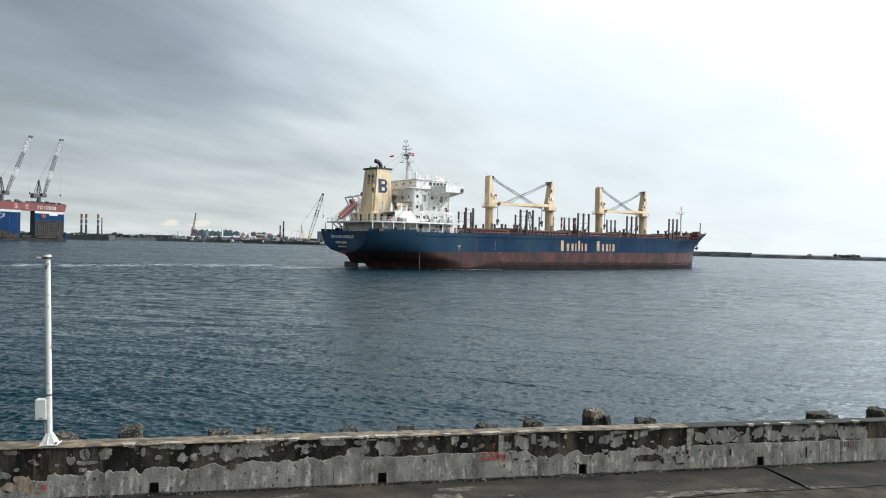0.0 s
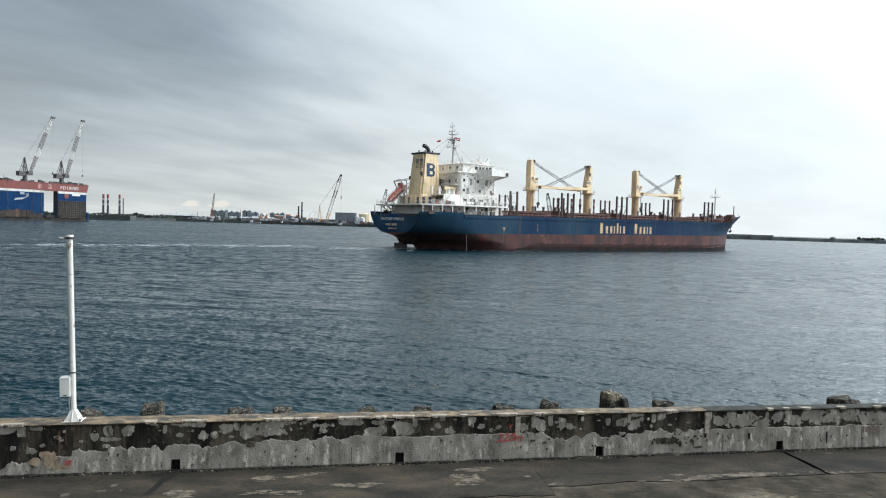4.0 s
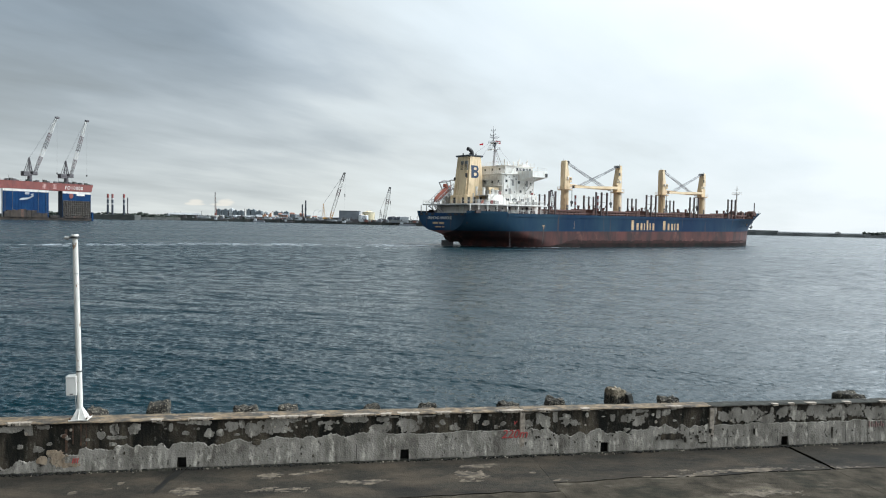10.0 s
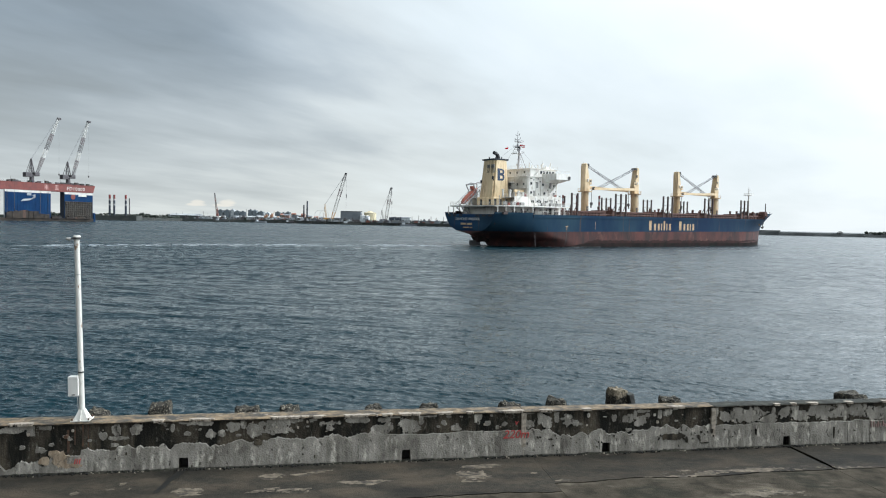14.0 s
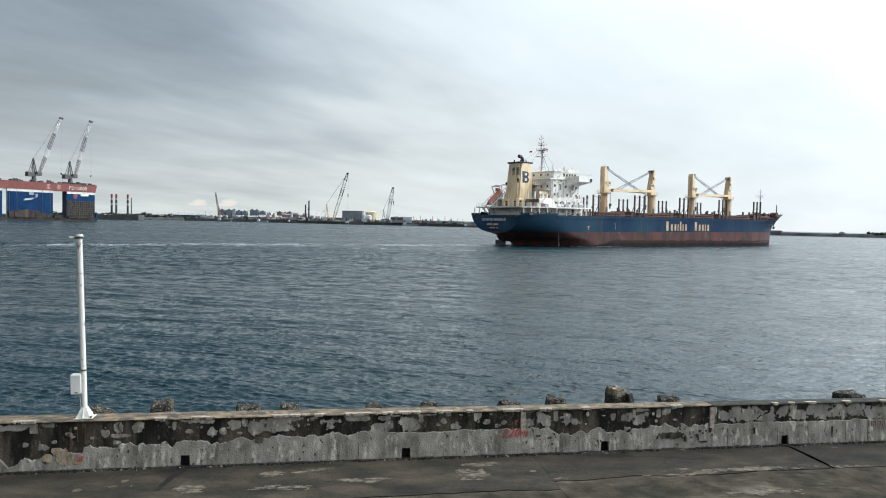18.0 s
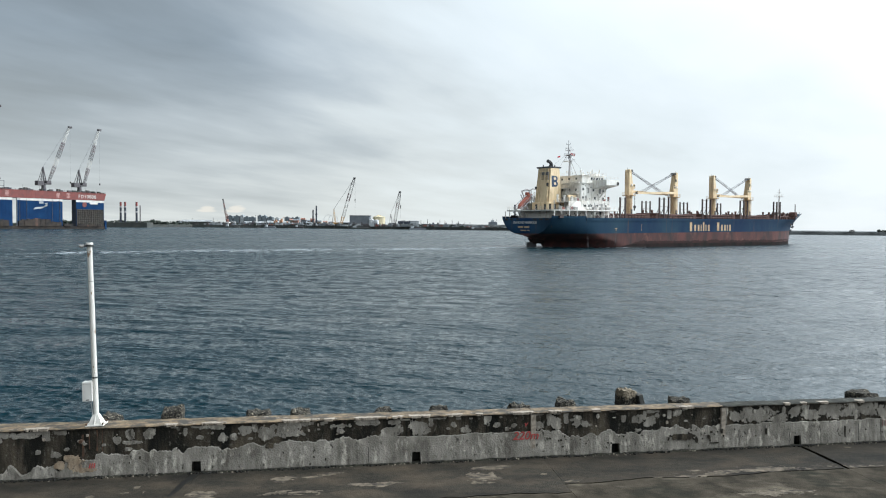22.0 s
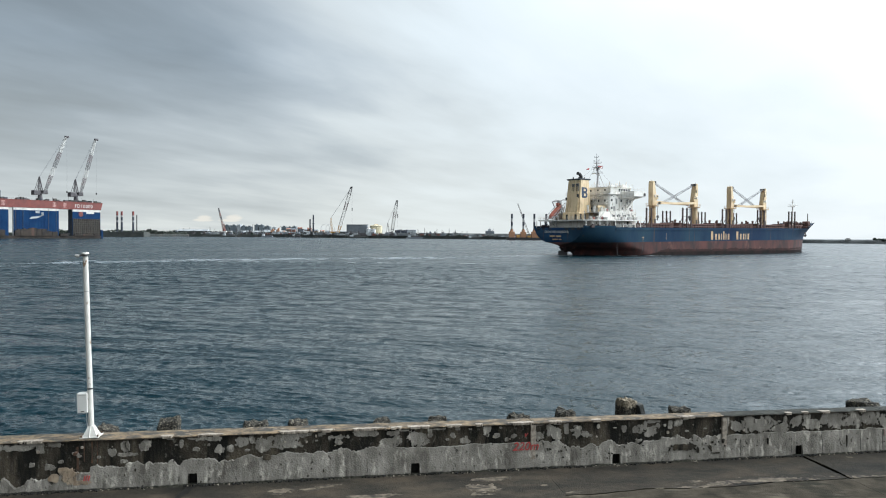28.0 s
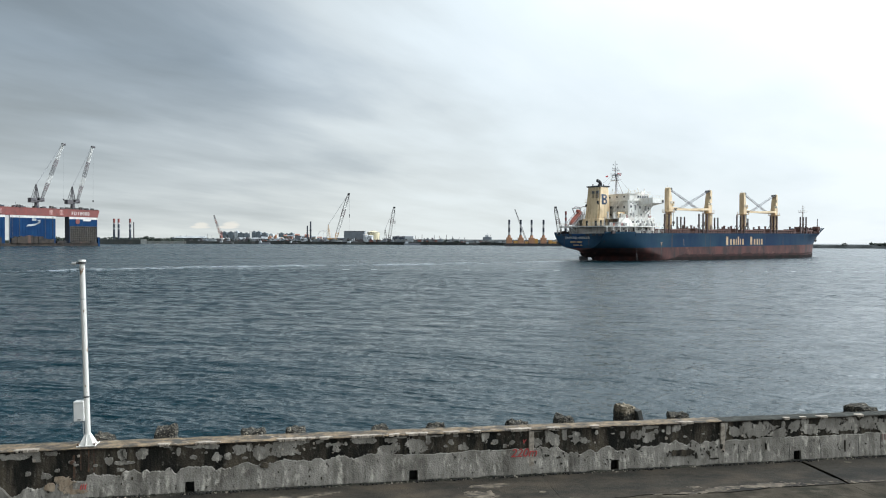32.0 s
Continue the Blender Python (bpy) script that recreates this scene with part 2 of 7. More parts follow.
M_moss = mat("foot_moss", (0.014, 0.014, 0.011), (0.040, 0.038, 0.030), 14, 0.95, spec=0.1, bump=0.01, bscale=60, c3=(0.16, 0.15, 0.13), s3=34, lo3=0.62, hi3=0.68)
M_apron_wet = mat("wet_apron_concrete", (0.060, 0.051, 0.039), (0.0235, 0.021, 0.0165), 2.6, 0.95, bump=0.012, bscale=40, lo=0.34, hi=0.66, spec=0.03,
                  c3=(0.100, 0.086, 0.066), s3=0.9, st3=(1, 2.4, 1), lo3=0.52, hi3=0.66, c4=(0.024, 0.0235, 0.0185), s4=0.7, st4=(1, 2, 1), lo4=0.52, hi4=0.62)
# wet dirt; its black also serves as the shade inside the drains
M_damp_shade = mat("wet_dirt_and_shade", (0.006, 0.006, 0.0055), (0.013, 0.0125, 0.011), 6, 0.6, spec=0.2)
M_joint = mat("joint_dirt", (0.012, 0.012, 0.011), (0.022, 0.021, 0.019), 5, 0.95)
M_sand = mat("dry_silt", (0.148, 0.122, 0.092), (0.060, 0.050, 0.038), 7, 0.95, bump=0.006, bscale=40, spec=0.2, c3=(0.033, 0.029, 0.024), s3=9, st3=(.5, 1.5, 1), lo3=0.50, hi3=0.60)
M_armour = mat("barnacled_concrete", (0.055, 0.050, 0.042), (0.013, 0.013, 0.011), 22, 0.95, bump=0.07, bscale=40, spec=0.2, c3=(0.30, 0.27, 0.21), s3=38, lo3=0.55, hi3=0.63, c4=(0.14, 0.115, 0.075), s4=3, lo4=0.58, hi4=0.7)
# tan with light painted in, for the tallest armour block's top
M_littop = mat("lit_tan_concrete", (0.24, 0.20, 0.145), (0.12, 0.10, 0.072), 16, 0.95, bump=0.05, bscale=34, spec=0.2, c3=(0.05, 0.045, 0.035), s3=26, lo3=0.56, hi3=0.64)
M_rubble = mat("dark_rubble", (0.06, 0.06, 0.055), (0.035, 0.035, 0.032), 2, 0.95, bump=0.05, bscale=6)
M_polewhite = mat("pole_white_paint", (0.60, 0.585, 0.545), (0.52, 0.505, 0.465), 3, 0.5, c3=(0.20, 0.13, 0.08), s3=11, st3=(1, 1, 0.5), lo3=0.60, hi3=0.66)
M_boxwhite = mat("box_white_plastic", (0.62, 0.61, 0.58), (0.56, 0.55, 0.52), 3, 0.45, c3=(0.45, 0.42, 0.38), s3=6, lo3=0.66, hi3=0.75)
M_black = mat("black_plastic", (0.02, 0.02, 0.02), (0.03, 0.03, 0.03), 5, 0.6)
M_rust = mat("rust_stain", (0.105, 0.050, 0.027), (0.045, 0.030, 0.021), 9, 0.95)
M_rustwash = mat("rust_wash", (0.36, 0.285, 0.205), (0.20, 0.145, 0.10), 8, 0.95, spec=0.2, stretch=(1, 1, .4), c3=(0.10, 0.085, 0.068), s3=12, lo3=0.5, hi3=0.62)
M_redfaint = mat("faded_red_paint", (0.26, 0.15, 0.135), (0.22, 0.17, 0.15), 12, 0.9)
M_redpaint = mat("red_paint_mark", (0.42, 0.05, 0.045), (0.30, 0.06, 0.055), 12, 0.85)

# ship
M_blue = mat("hull_blue", (0.0034, 0.019, 0.056), (0.006, 0.028, 0.064), 0.16, 0.6, spec=0.08, stretch=(1, 1, 0.4), c3=(0.021, 0.053, 0.080), s3=0.05, st3=(1, 1, 0.4), lo3=0.44, hi3=0.68,
             c4=(0.070, 0.048, 0.040), s4=0.55, st4=(1.4, 1.4, 0.10), lo4=0.60, hi4=0.76)
M_red = mat("antifouling_red", (0.100, 0.036, 0.031), (0.055, 0.025, 0.023), 0.20, 0.75, stretch=(1, 1, 0.5), spec=0.25, c3=(0.030, 0.022, 0.022), s3=0.22, st3=(1.2, 1.2, 0.35), lo3=0.46, hi3=0.66,
            c4=(0.17, 0.075, 0.058), s4=0.30, st4=(1, 1, 0.6), lo4=0.60, hi4=0.76)
M_mast = mat("mast_grey", (0.46, 0.45, 0.46), (0.36, 0.35, 0.36), 1.0, 0.6)
M_wet = mat("wet_antifouling", (0.016, 0.014, 0.014), (0.034, 0.022, 0.021), 0.3, 0.9, stretch=(1, 1, 0.3), spec=0.05, c3=(0.016, 0.02, 0.017), s3=0.5, lo3=0.5, hi3=0.65)
M_white = mat("ship_white", (0.80, 0.785, 0.745), (0.70, 0.68, 0.635), 0.5, 0.5, c3=(0.40, 0.28, 0.18), s3=1.3, st3=(1.5, 1.5, 0.12), lo3=0.56, hi3=0.76, c4=(0.52, 0.47, 0.41), s4=0.5, st4=(1, 1, .5), lo4=0.50, hi4=0.70)
M_cream = mat("ship_cream", (0.76, 0.60, 0.38), (0.68, 0.52, 0.32), 0.5, 0.5, stretch=(1, 1, 0.3), c3=(0.34, 0.19, 0.09), s3=1.1, st3=(1.5, 1.5, 0.12), lo3=0.54, hi3=0.76, c4=(0.46, 0.34, 0.21), s4=0.45, st4=(1, 1, 0.5), lo4=0.52, hi4=0.70)
M_cream_dark = mat("crane_worn_cream", (0.60, 0.46, 0.28), (0.47, 0.34, 0.20), 0.7, 0.55, stretch=(1, 1, 0.3), c3=(0.22, 0.115, 0.055), s3=1.4, st3=(1.5, 1.5, 0.13), lo3=0.51, hi3=0.70)
M_hatch = mat("rusty_oxide_red", (0.115, 0.050, 0.038), (0.070, 0.036, 0.030), 0.8, 0.8, c3=(0.06, 0.035, 0.03), s3=2, lo3=0.55, hi3=0.7)
M_stanchion = mat("dark_steel", (0.045, 0.035, 0.036), (0.07, 0.045, 0.04), 1.5, 0.75)
M_navy = mat("navy_emblem", (0.010, 0.032, 0.080), (0.014, 0.042, 0.095), 1, 0.5)
M_letter = mat("cream_lettering", (0.56, 0.40, 0.22), (0.36, 0.22, 0.12), 1.2, 0.6, c3=(0.20, 0.17, 0.15), s3=2.0, lo3=0.66, hi3=0.74)
M_window = mat("dark_window_glass", (0.012, 0.016, 0.02), (0.02, 0.025, 0.03), 1, 0.12)
M_dark = mat("soot_black", (0.025, 0.025, 0.028), (0.045, 0.043, 0.042), 1.2, 0.7)
M_grey = mat("machinery_grey", (0.30, 0.30, 0.29), (0.22, 0.215, 0.20), 1.2, 0.6, c3=(0.2, 0.12, 0.07), s3=2, lo3=0.62, hi3=0.72)
M_grime = mat("hull_grime", (0.050, 0.024, 0.022), (0.026, 0.019, 0.018), 0.35, 0.85, stretch=(1, 1, 0.3), spec=0.1)
M_cap = mat("funnel_cap_grey", (0.075, 0.085, 0.10), (0.05, 0.055, 0.065), 1.0, 0.7)
M_orange = mat("lifeboat_orange", (0.52, 0.155, 0.105), (0.38, 0.115, 0.080), 0.9, 0.6, c3=(0.18, 0.09, 0.07), s3=1.6, lo3=0.52, hi3=0.7)
M_flag = mat("red_flag_cloth", (0.55, 0.03, 0.04), (0.45, 0.03, 0.04), 3, 0.8)
M_wire = mat("steel_wire", (0.16, 0.165, 0.18), (0.12, 0.125, 0.14), 3, 0.5)

# far side
M_dockblue = mat("dock_blue", (0.0015, 0.020, 0.068), (0.003, 0.030, 0.088), 0.1, 0.6, spec=0.1, c3=(0.012, 0.045, 0.09), s3=0.3, st3=(1, 1, 0.2), lo3=0.58, hi3=0.72)
M_dockred = mat("dock_red", (0.175, 0.037, 0.029), (0.120, 0.031, 0.026), 0.2, 0.6, c3=(0.25, 0.10, 0.08), s3=0.3, lo3=0.6, hi3=0.75)
M_dockwhite = mat("dock_white", (0.60, 0.59, 0.56), (0.48, 0.47, 0.44), 0.3, 0.6)
M_dockgrime = mat("dock_waterline_grime", (0.050, 0.040, 0.033), (0.022, 0.021, 0.021), 0.25, 0.85, spec=0.2, c3=(0.075, 0.052, 0.038), s3=0.5, lo3=0.60, hi3=0.72)
M_dockframe = mat("dock_frame_steel", (0.105, 0.098, 0.085), (0.060, 0.056, 0.050), 0.4, 0.8)
M_fadedsign = mat("faded_sign_paint", (0.46, 0.30, 0.27), (0.36, 0.20, 0.18), 0.5, 0.7)
M_dockrust = mat("rusted_fender", (0.095, 0.045, 0.030), (0.05, 0.031, 0.025), 0.5, 0.85, c3=(0.035, 0.03, 0.03), s3=0.8, lo3=0.5, hi3=0.65)
M_dockdark = mat("dock_inner_steel", (0.022, 0.036, 0.062), (0.040, 0.045, 0.058), 0.3, 0.8)
M_steel = mat("weathered_steel", (0.092, 0.084, 0.088), (0.055, 0.050, 0.056), 0.5, 0.7)
M_pinkred = mat("jib_red_paint", (0.100, 0.050, 0.056), (0.070, 0.040, 0.048), 0.6, 0.6)
M_legred = mat("leg_red", (0.22, 0.045, 0.04), (0.16, 0.04, 0.037), 0.5, 0.6)
M_legred2 = mat("dull_red_crane", (0.20, 0.07, 0.05), (0.14, 0.06, 0.05), 0.5, 0.7)
M_legblue = mat("leg_dark", (0.020, 0.028, 0.046), (0.028, 0.034, 0.050), 0.5, 0.6)
M_legwhite = mat("leg_white", (0.40, 0.40, 0.40), (0.30, 0.30, 0.30), 0.5, 0.6)
M_yellow = mat("machine_yellow", (0.50, 0.27, 0.06), (0.38, 0.20, 0.05), 0.5, 0.6)
M_shoreorange = mat("machine_orange", (0.42, 0.215, 0.115), (0.32, 0.16, 0.09), 0.5, 0.6)
M_land = mat("far_quay_concrete", (0.082, 0.087, 0.078), (0.052, 0.056, 0.050), 0.06, 0.9, c3=(0.06, 0.07, 0.05), s3=0.04, lo3=0.5, hi3=0.65)
M_quaywall = mat("far_quay_wall", (0.066, 0.073, 0.069), (0.042, 0.047, 0.044), 0.08, 0.9, c3=(0.095, 0.088, 0.078), s3=0.06, st3=(1, 1, 2), lo3=0.58, hi3=0.7)
M_break = mat("breakwater_concrete", (0.20, 0.21, 0.21), (0.13, 0.14, 0.14), 0.06, 0.9, c3=(0.09, 0.10, 0.10), s3=0.08, lo3=0.5, hi3=0.65)
M_trees = mat("far_foliage", (0.016, 0.025, 0.019), (0.028, 0.038, 0.028), 0.2, 0.9)
# grey-blue lifted a little, to paint in the haze of the distance
M_hazytower = mat("far_tower_hazy_grey", (0.105, 0.130, 0.150), (0.14, 0.168, 0.188), 0.05, 0.8, rand=0.2)
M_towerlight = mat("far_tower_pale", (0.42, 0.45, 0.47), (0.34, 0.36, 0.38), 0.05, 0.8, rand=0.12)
M_shed = mat("shed_cladding", (0.16, 0.18, 0.20), (0.12, 0.135, 0.155), 0.1, 0.7)
M_roof = mat("pale_metal_roof", (0.34, 0.36, 0.37), (0.25, 0.265, 0.275), 0.1, 0.6)
M_tankcream = mat("tank_cream", (0.56, 0.49, 0.33), (0.48, 0.42, 0.28), 0.2, 0.6)
M_tankwhite = mat("tank_white", (0.62, 0.64, 0.66), (0.52, 0.54, 0.56), 0.2, 0.6)
M_foam = mat("wake_foam", (0.45, 0.48, 0.50), (0.28, 0.32, 0.35), 0.6, 0.6)


def make_water():
    m = bpy.data.materials.new("harbour_water")
    m.use_nodes = True
    nt = m.node_tree
    N, L = nt.nodes, nt.links
    b = N["Principled BSDF"]
    b.inputs["Base Color"].default_value = (0.0013, 0.0160, 0.0225, 1)
    b.inputs["Roughness"].default_value = 0.2
    b.inputs["IOR"].default_value = 1.333
    b.inputs["Specular IOR Level"].default_value = 0.42
    tc = N.new("ShaderNodeTexCoord")

    def wave(scale, st, rot, detail, dist, rough=0.55):
        mp = N.new("ShaderNodeMapping")
        mp.vector_type = "TEXTURE"
        mp.inputs["Scale"].default_value, mp.inputs["Rotation"].default_value = (1 / st[0], 1 / st[1], 1), (0, 0, radians(rot))
        L.new(tc.outputs["Object"], mp.inputs["Vector"])
        n = N.new("ShaderNodeTexNoise")
        n.inputs["Scale"].default_value, n.inputs["Detail"].default_value = scale, detail
        n.inputs["Roughness"].default_value, n.inputs["Distortion"].default_value = rough, dist
        L.new(mp.outputs[0], n.inputs["Vector"])
        return n.outputs["Fac"]

    sep = N.new("ShaderNodeSeparateXYZ")
    L.new(tc.outputs["Object"], sep.inputs[0])
    # past the modelled ripples the fine relief carries the chop alone
    carry = N.new("ShaderNodeMapRange")
    carry.inputs["From Min"].default_value, carry.inputs["From Max"].default_value = -85.0, 10.0
    carry.inputs["To Min"].default_value, carry.inputs["To Max"].default_value = 0.40, 1.0
    L.new(sep.outputs[1], carry.inputs["Value"])

    def bump(h, dist, prev=None):
        bp = N.new("ShaderNodeBump")
        bp.inputs["Strength"].default_value, bp.inputs["Distance"].default_value = 1.0, dist
        L.new(h, bp.inputs["Height"])
        L.new(carry.outputs[0], bp.inputs["Strength"])
        if prev:
            L.new(prev, bp.inputs["Normal"])
        return bp.outputs[0]

    n1 = bump(wave(0.12, (0.8, 2.0, 1), -14, 4, 0.2), 2.2)
    n2 = bump(wave(2.4, (0.75, 1.4, 1), -13, 3, 0.1), 0.17, n1)
    n3 = bump(wave(7.5, (0.75, 1.4, 1), -13, 2, 0.1), 0.05, n2)
    L.new(n3, b.inputs["Normal"])
    # wind lanes: smoother and rougher water; ripples too small to model count as roughness further out
    lane = wave(0.02, (0.6, 2.2, 1), 12, 4, 0.6)
    r = N.new("ShaderNodeMapRange")
    r.inputs["From Min"].default_value, r.inputs["From Max"].default_value = 0.35, 0.65
    r.inputs["To Min"].default_value, r.inputs["To Max"].default_value = 0.0, 0.06
    L.new(lane, r.inputs["Value"])
    d = N.new("ShaderNodeMapRange")
    d.inputs["From Min"].default_value, d.inputs["From Max"].default_value = -75.0, 60.0
    d.inputs["To Min"].default_value, d.inputs["To Max"].default_value = 0.06, 0.23
    L.new(sep.outputs[1], d.inputs["Value"])
    add = N.new("ShaderNodeMath")
    L.new(r.outputs[0], add.inputs[0])
    L.new(d.outputs[0], add.inputs[1])
    L.new(add.outputs[0], b.inputs["Roughness"])
    return m


M_water = make_water()


# ---- mesh helpers ----
def quad_box(bm, x0, x1, y0, y1, z0, z1):
    v = [bm.verts.new((x, y, z)) for z in (z0, z1) for y in (y0, y1) for x in (x0, x1)]
    for f in ((0, 2, 3, 1), (4, 5, 7, 6), (0, 1, 5, 4), (2, 6, 7, 3), (0, 4, 6, 2), (1, 3, 7, 5)):
        bm.faces.new([v[i] for i in f])
    return v


def prism(bm, pts, z0, z1, top=None):
    """Upright prism over a counter-clockwise outline; top: another outline for its upper end."""
    top = top or pts
    a = [bm.verts.new((*p, z0)) for p in pts]
    b = [bm.verts.new((*p, z1)) for p in top]
    n = len(pts)
    bm.faces.new(a[::-1])
    bm.faces.new(b)
    for i in range(n):
        bm.faces.new((a[i], a[(i + 1) % n], b[(i + 1) % n], b[i]))


def tube(bm, p, q, r0, r1=None, n=8):
    """Round bar from p to q."""
    p, q = Vector(p), Vector(q)
    r1 = r0 if r1 is None else r1
    d = (q - p).normalized()
    u = d.orthogonal().normalized()
    w = d.cross(u)
    ring = lambda c, r: [bm.verts.new(c + r * (math.cos(2 * math.pi * i / n) * u + math.sin(2 * math.pi * i / n) * w)) for i in range(n)]
    a, b = ring(p, r0), ring(q, r1)
    bm.faces.new(a[::-1])
    bm.faces.new(b)
    for i in range(n):
        bm.faces.new((a[i], a[(i + 1) % n], b[(i + 1) % n], b[i]))


def lattice(bm, p, q, w0, w1, bays, r):
    """Lattice boom from p to q: four chords and zigzag lacing."""
    p, q = Vector(p), Vector(q)
    d = (q - p).normalized()
    side = d.cross(Vector((0, 0, 1)))
    side = side.normalized() if side.length > 0.05 else Vector((0, 1, 0))
    up = side.cross(d)
    corner = lambda k, t: p + (q - p) * t + ((w0 + (w1 - w0) * t) / 2) * (side * (1, 1, -1, -1)[k] + up * (1, -1, -1, 1)[k])
    for k in range(4):
        tube(bm, corner(k, 0), corner(k, 1), r, r, 4)
        for i in range(bays):
            a, b = i / bays, (i + 1) / bays
            m = (k + 1) % 4
            tube(bm, corner(k, a), corner(m, b) if i % 2 else corner(m, b), r * 0.6, r * 0.6, 3)


def mesh_of(name, bm, material, smooth=False):
    me = bpy.data.meshes.new(name)
    bm.to_mesh(me)
    bm.free()
    me.materials.append(material)
    if smooth:
        me.polygons.foreach_set("use_smooth", [True] * len(me.polygons))
    return me


def part(name, bm, material, parent, label="", at=None, smooth=False):
    ob = new(name, mesh_of(name, bm, material, smooth))
    ob.parent = parent
    if at is not None:
        ob.matrix_basis = at
    return tagged(ob, label)


def one(fn, *a, **k):
    bm = bmesh.new()
    fn(bm, *a, **k)
    return bm


def bevelled(x0, x1, y0, y1, z0, z1, r=0.02):
    bm = one(quad_box, x0, x1, y0, y1, z0, z1)
    bmesh.ops.bevel(bm, geom=bm.edges[:], offset=r, segments=2, affect="EDGES", profile=0.6)
    return bm


def thing(name, label, category, m, group="", kind=""):
    ob = new(name)
    ob.matrix_basis = m
    return tagged(ob, label, category, group, kind)

# ---- water ----
def chop(x, y, shortest):
    """Wind chop as a sum of short-crested wave trains running on shore: shifts along x, y and z; shortest: the smallest wave that fits."""
    rng = np.random.RandomState(4)
    dx, dy, h = np.zeros_like(x), np.zeros_like(x), np.zeros_like(x)
    for k in range(52):
        lam = 0.18 * 1.062 ** k
        ang = rng.normal(-1.80, 0.46)
        slope = 0.104 * math.exp(-0.5 * (math.log(lam / 0.34) / 0.50) ** 2) + 0.042 * math.exp(-0.5 * (math.log(lam / 1.9) / 0.42) ** 2)
        a, b, c, d, e = rng.uniform(0, 6, 5)
        share = np.clip((lam / shortest - 1) / 0.8, 0, 1)
        if np.max(share) <= 0:
            continue
        q = 2 * np.pi / lam
        u, w = x * np.cos(ang) + y * np.sin(ang), x * np.sin(ang) - y * np.cos(ang)
        wob = 1.0 * np.sin(w * q * 0.23 + a) + 0.7 * np.sin(u * q * 0.17 + b)
        gate = 0.6 + 0.4 * np.sin(w * q * 0.15 + c) * np.sin(u * q * 0.11 + d)
        # longer waves stand up away from the quay
        amp = slope / q * 1.3 * gate * share * (np.clip((y + 92) / 70, 0.22, 1.2) if lam > 0.8 else 1.0)
        th = u * q + wob + e
        h += amp * np.sin(th)
        dx += 0.85 * amp * np.cos(ang) * np.cos(th)
        dy += 0.85 * amp * np.sin(ang) * np.cos(th)
    return dx, dy, h


def build_water():
    """One sheet to the horizon, finely waved near the quay, where single ripples can be told apart, coarser further out."""
    ys, gap = [-92.0], []
    while ys[-1] < 58.0:
        gap.append(0.046 + 0.0028 * (ys[-1] + 92.0))
        ys.append(ys[-1] + gap[-1])
    yy, gap = np.array(ys), np.array(gap + gap[-1:])
    split = yy[-1]
    # the near sheet fans out with the distance
    half = 0.70 * (yy + 110.0) + 4.0
    f = np.linspace(-1, 1, 1051)
    gx, gy = half[:, None] * f[None, :], np.repeat(yy[:, None], len(f), 1)
    dx, dy, gz = chop(gx, gy, np.maximum(2.0 * half / 525, 2.0 * gap)[:, None] * np.ones_like(gx))
    ease = np.clip(np.minimum((1 - np.abs(f))[None, :] * half[:, None], gy - yy[0]) / 3.0, 0, 1)
    near = (gx + dx * ease, gy + dy * ease, gz * ease)
    xs, yf = np.arange(-300.0, 420.1, 0.9), np.arange(split, 340.0, 1.0)
    gx, gy = np.meshgrid(xs, yf)
    gz = chop(gx, gy, 2.2 * np.ones_like(gx))[2] * np.clip(np.minimum(np.minimum(gx - xs[0], xs[-1] - gx), np.minimum((yf[-1] - gy) * 0.4, (gy - split) * 2)) / 20.0, 0, 1)
    verts, faces, o = [], [], 0
    for gx, gy, gz in (near, (gx, gy, gz)):
        verts.append(np.stack([gx.ravel(), gy.ravel(), gz.ravel()], 1))
        ny, nx = gx.shape
        i = o + (np.arange(ny - 1)[:, None] * nx + np.arange(nx - 1)[None, :]).ravel()
        faces.append(np.stack([i, i + 1, i + 1 + nx, i + nx], 1))
        o += nx * ny
    # outer sheet round the waved parts
    R_ = 4700.0
    w0, w1, y0, x2, x3, y1 = half[0], half[-1], yy[0], xs[0], xs[-1], yf[-1]
    outer = [(-w0, y0), (w0, y0), (w1, split), (x3, split), (x3, y1), (x2, y1), (x2, split), (-w1, split), (-R_, -R_), (R_, -R_), (R_, split), (R_, R_), (-R_, R_), (-R_, split)]
    verts.append(np.array([(a, b, -0.004) for a, b in outer]))
    ring = [(8, 9, 1, 0), (9, 10, 2, 1), (10, 3, 2, 2), (10, 11, 4, 3), (11, 12, 5, 4), (12, 13, 6, 5), (13, 7, 6, 6), (13, 8, 0, 7)]
    sizes = [4] * sum(len(f) for f in faces)
    flat = [f.ravel() for f in faces]
    for r in ring:
        r = list(dict.fromkeys(r))
        sizes.append(len(r))
        flat.append(np.array([o + k for k in r]))
    verts, flat, sizes = np.concatenate(verts), np.concatenate(flat), np.array(sizes, dtype=np.int32)
    me = bpy.data.meshes.new("water")
    me.vertices.add(len(verts))
    me.vertices.foreach_set("co", verts.astype(np.float32).ravel())
    me.loops.add(len(flat))
    me.loops.foreach_set("vertex_index", flat.astype(np.int32))
    me.polygons.add(len(sizes))
    me.polygons.foreach_set("loop_start", np.concatenate([[0], np.cumsum(sizes)[:-1]]).astype(np.int32))
    me.polygons.foreach_set("use_smooth", np.ones(len(sizes), dtype=bool))
    me.update(calc_edges=True)
    me.materials.append(M_water)
    ob = new("water", me)
    ob.matrix_basis = pose(0, 100, WATER_Z)
    return tagged(ob, "rippled blue-grey harbour water under an overcast sky", "water", kind="structure")


water = build_water()


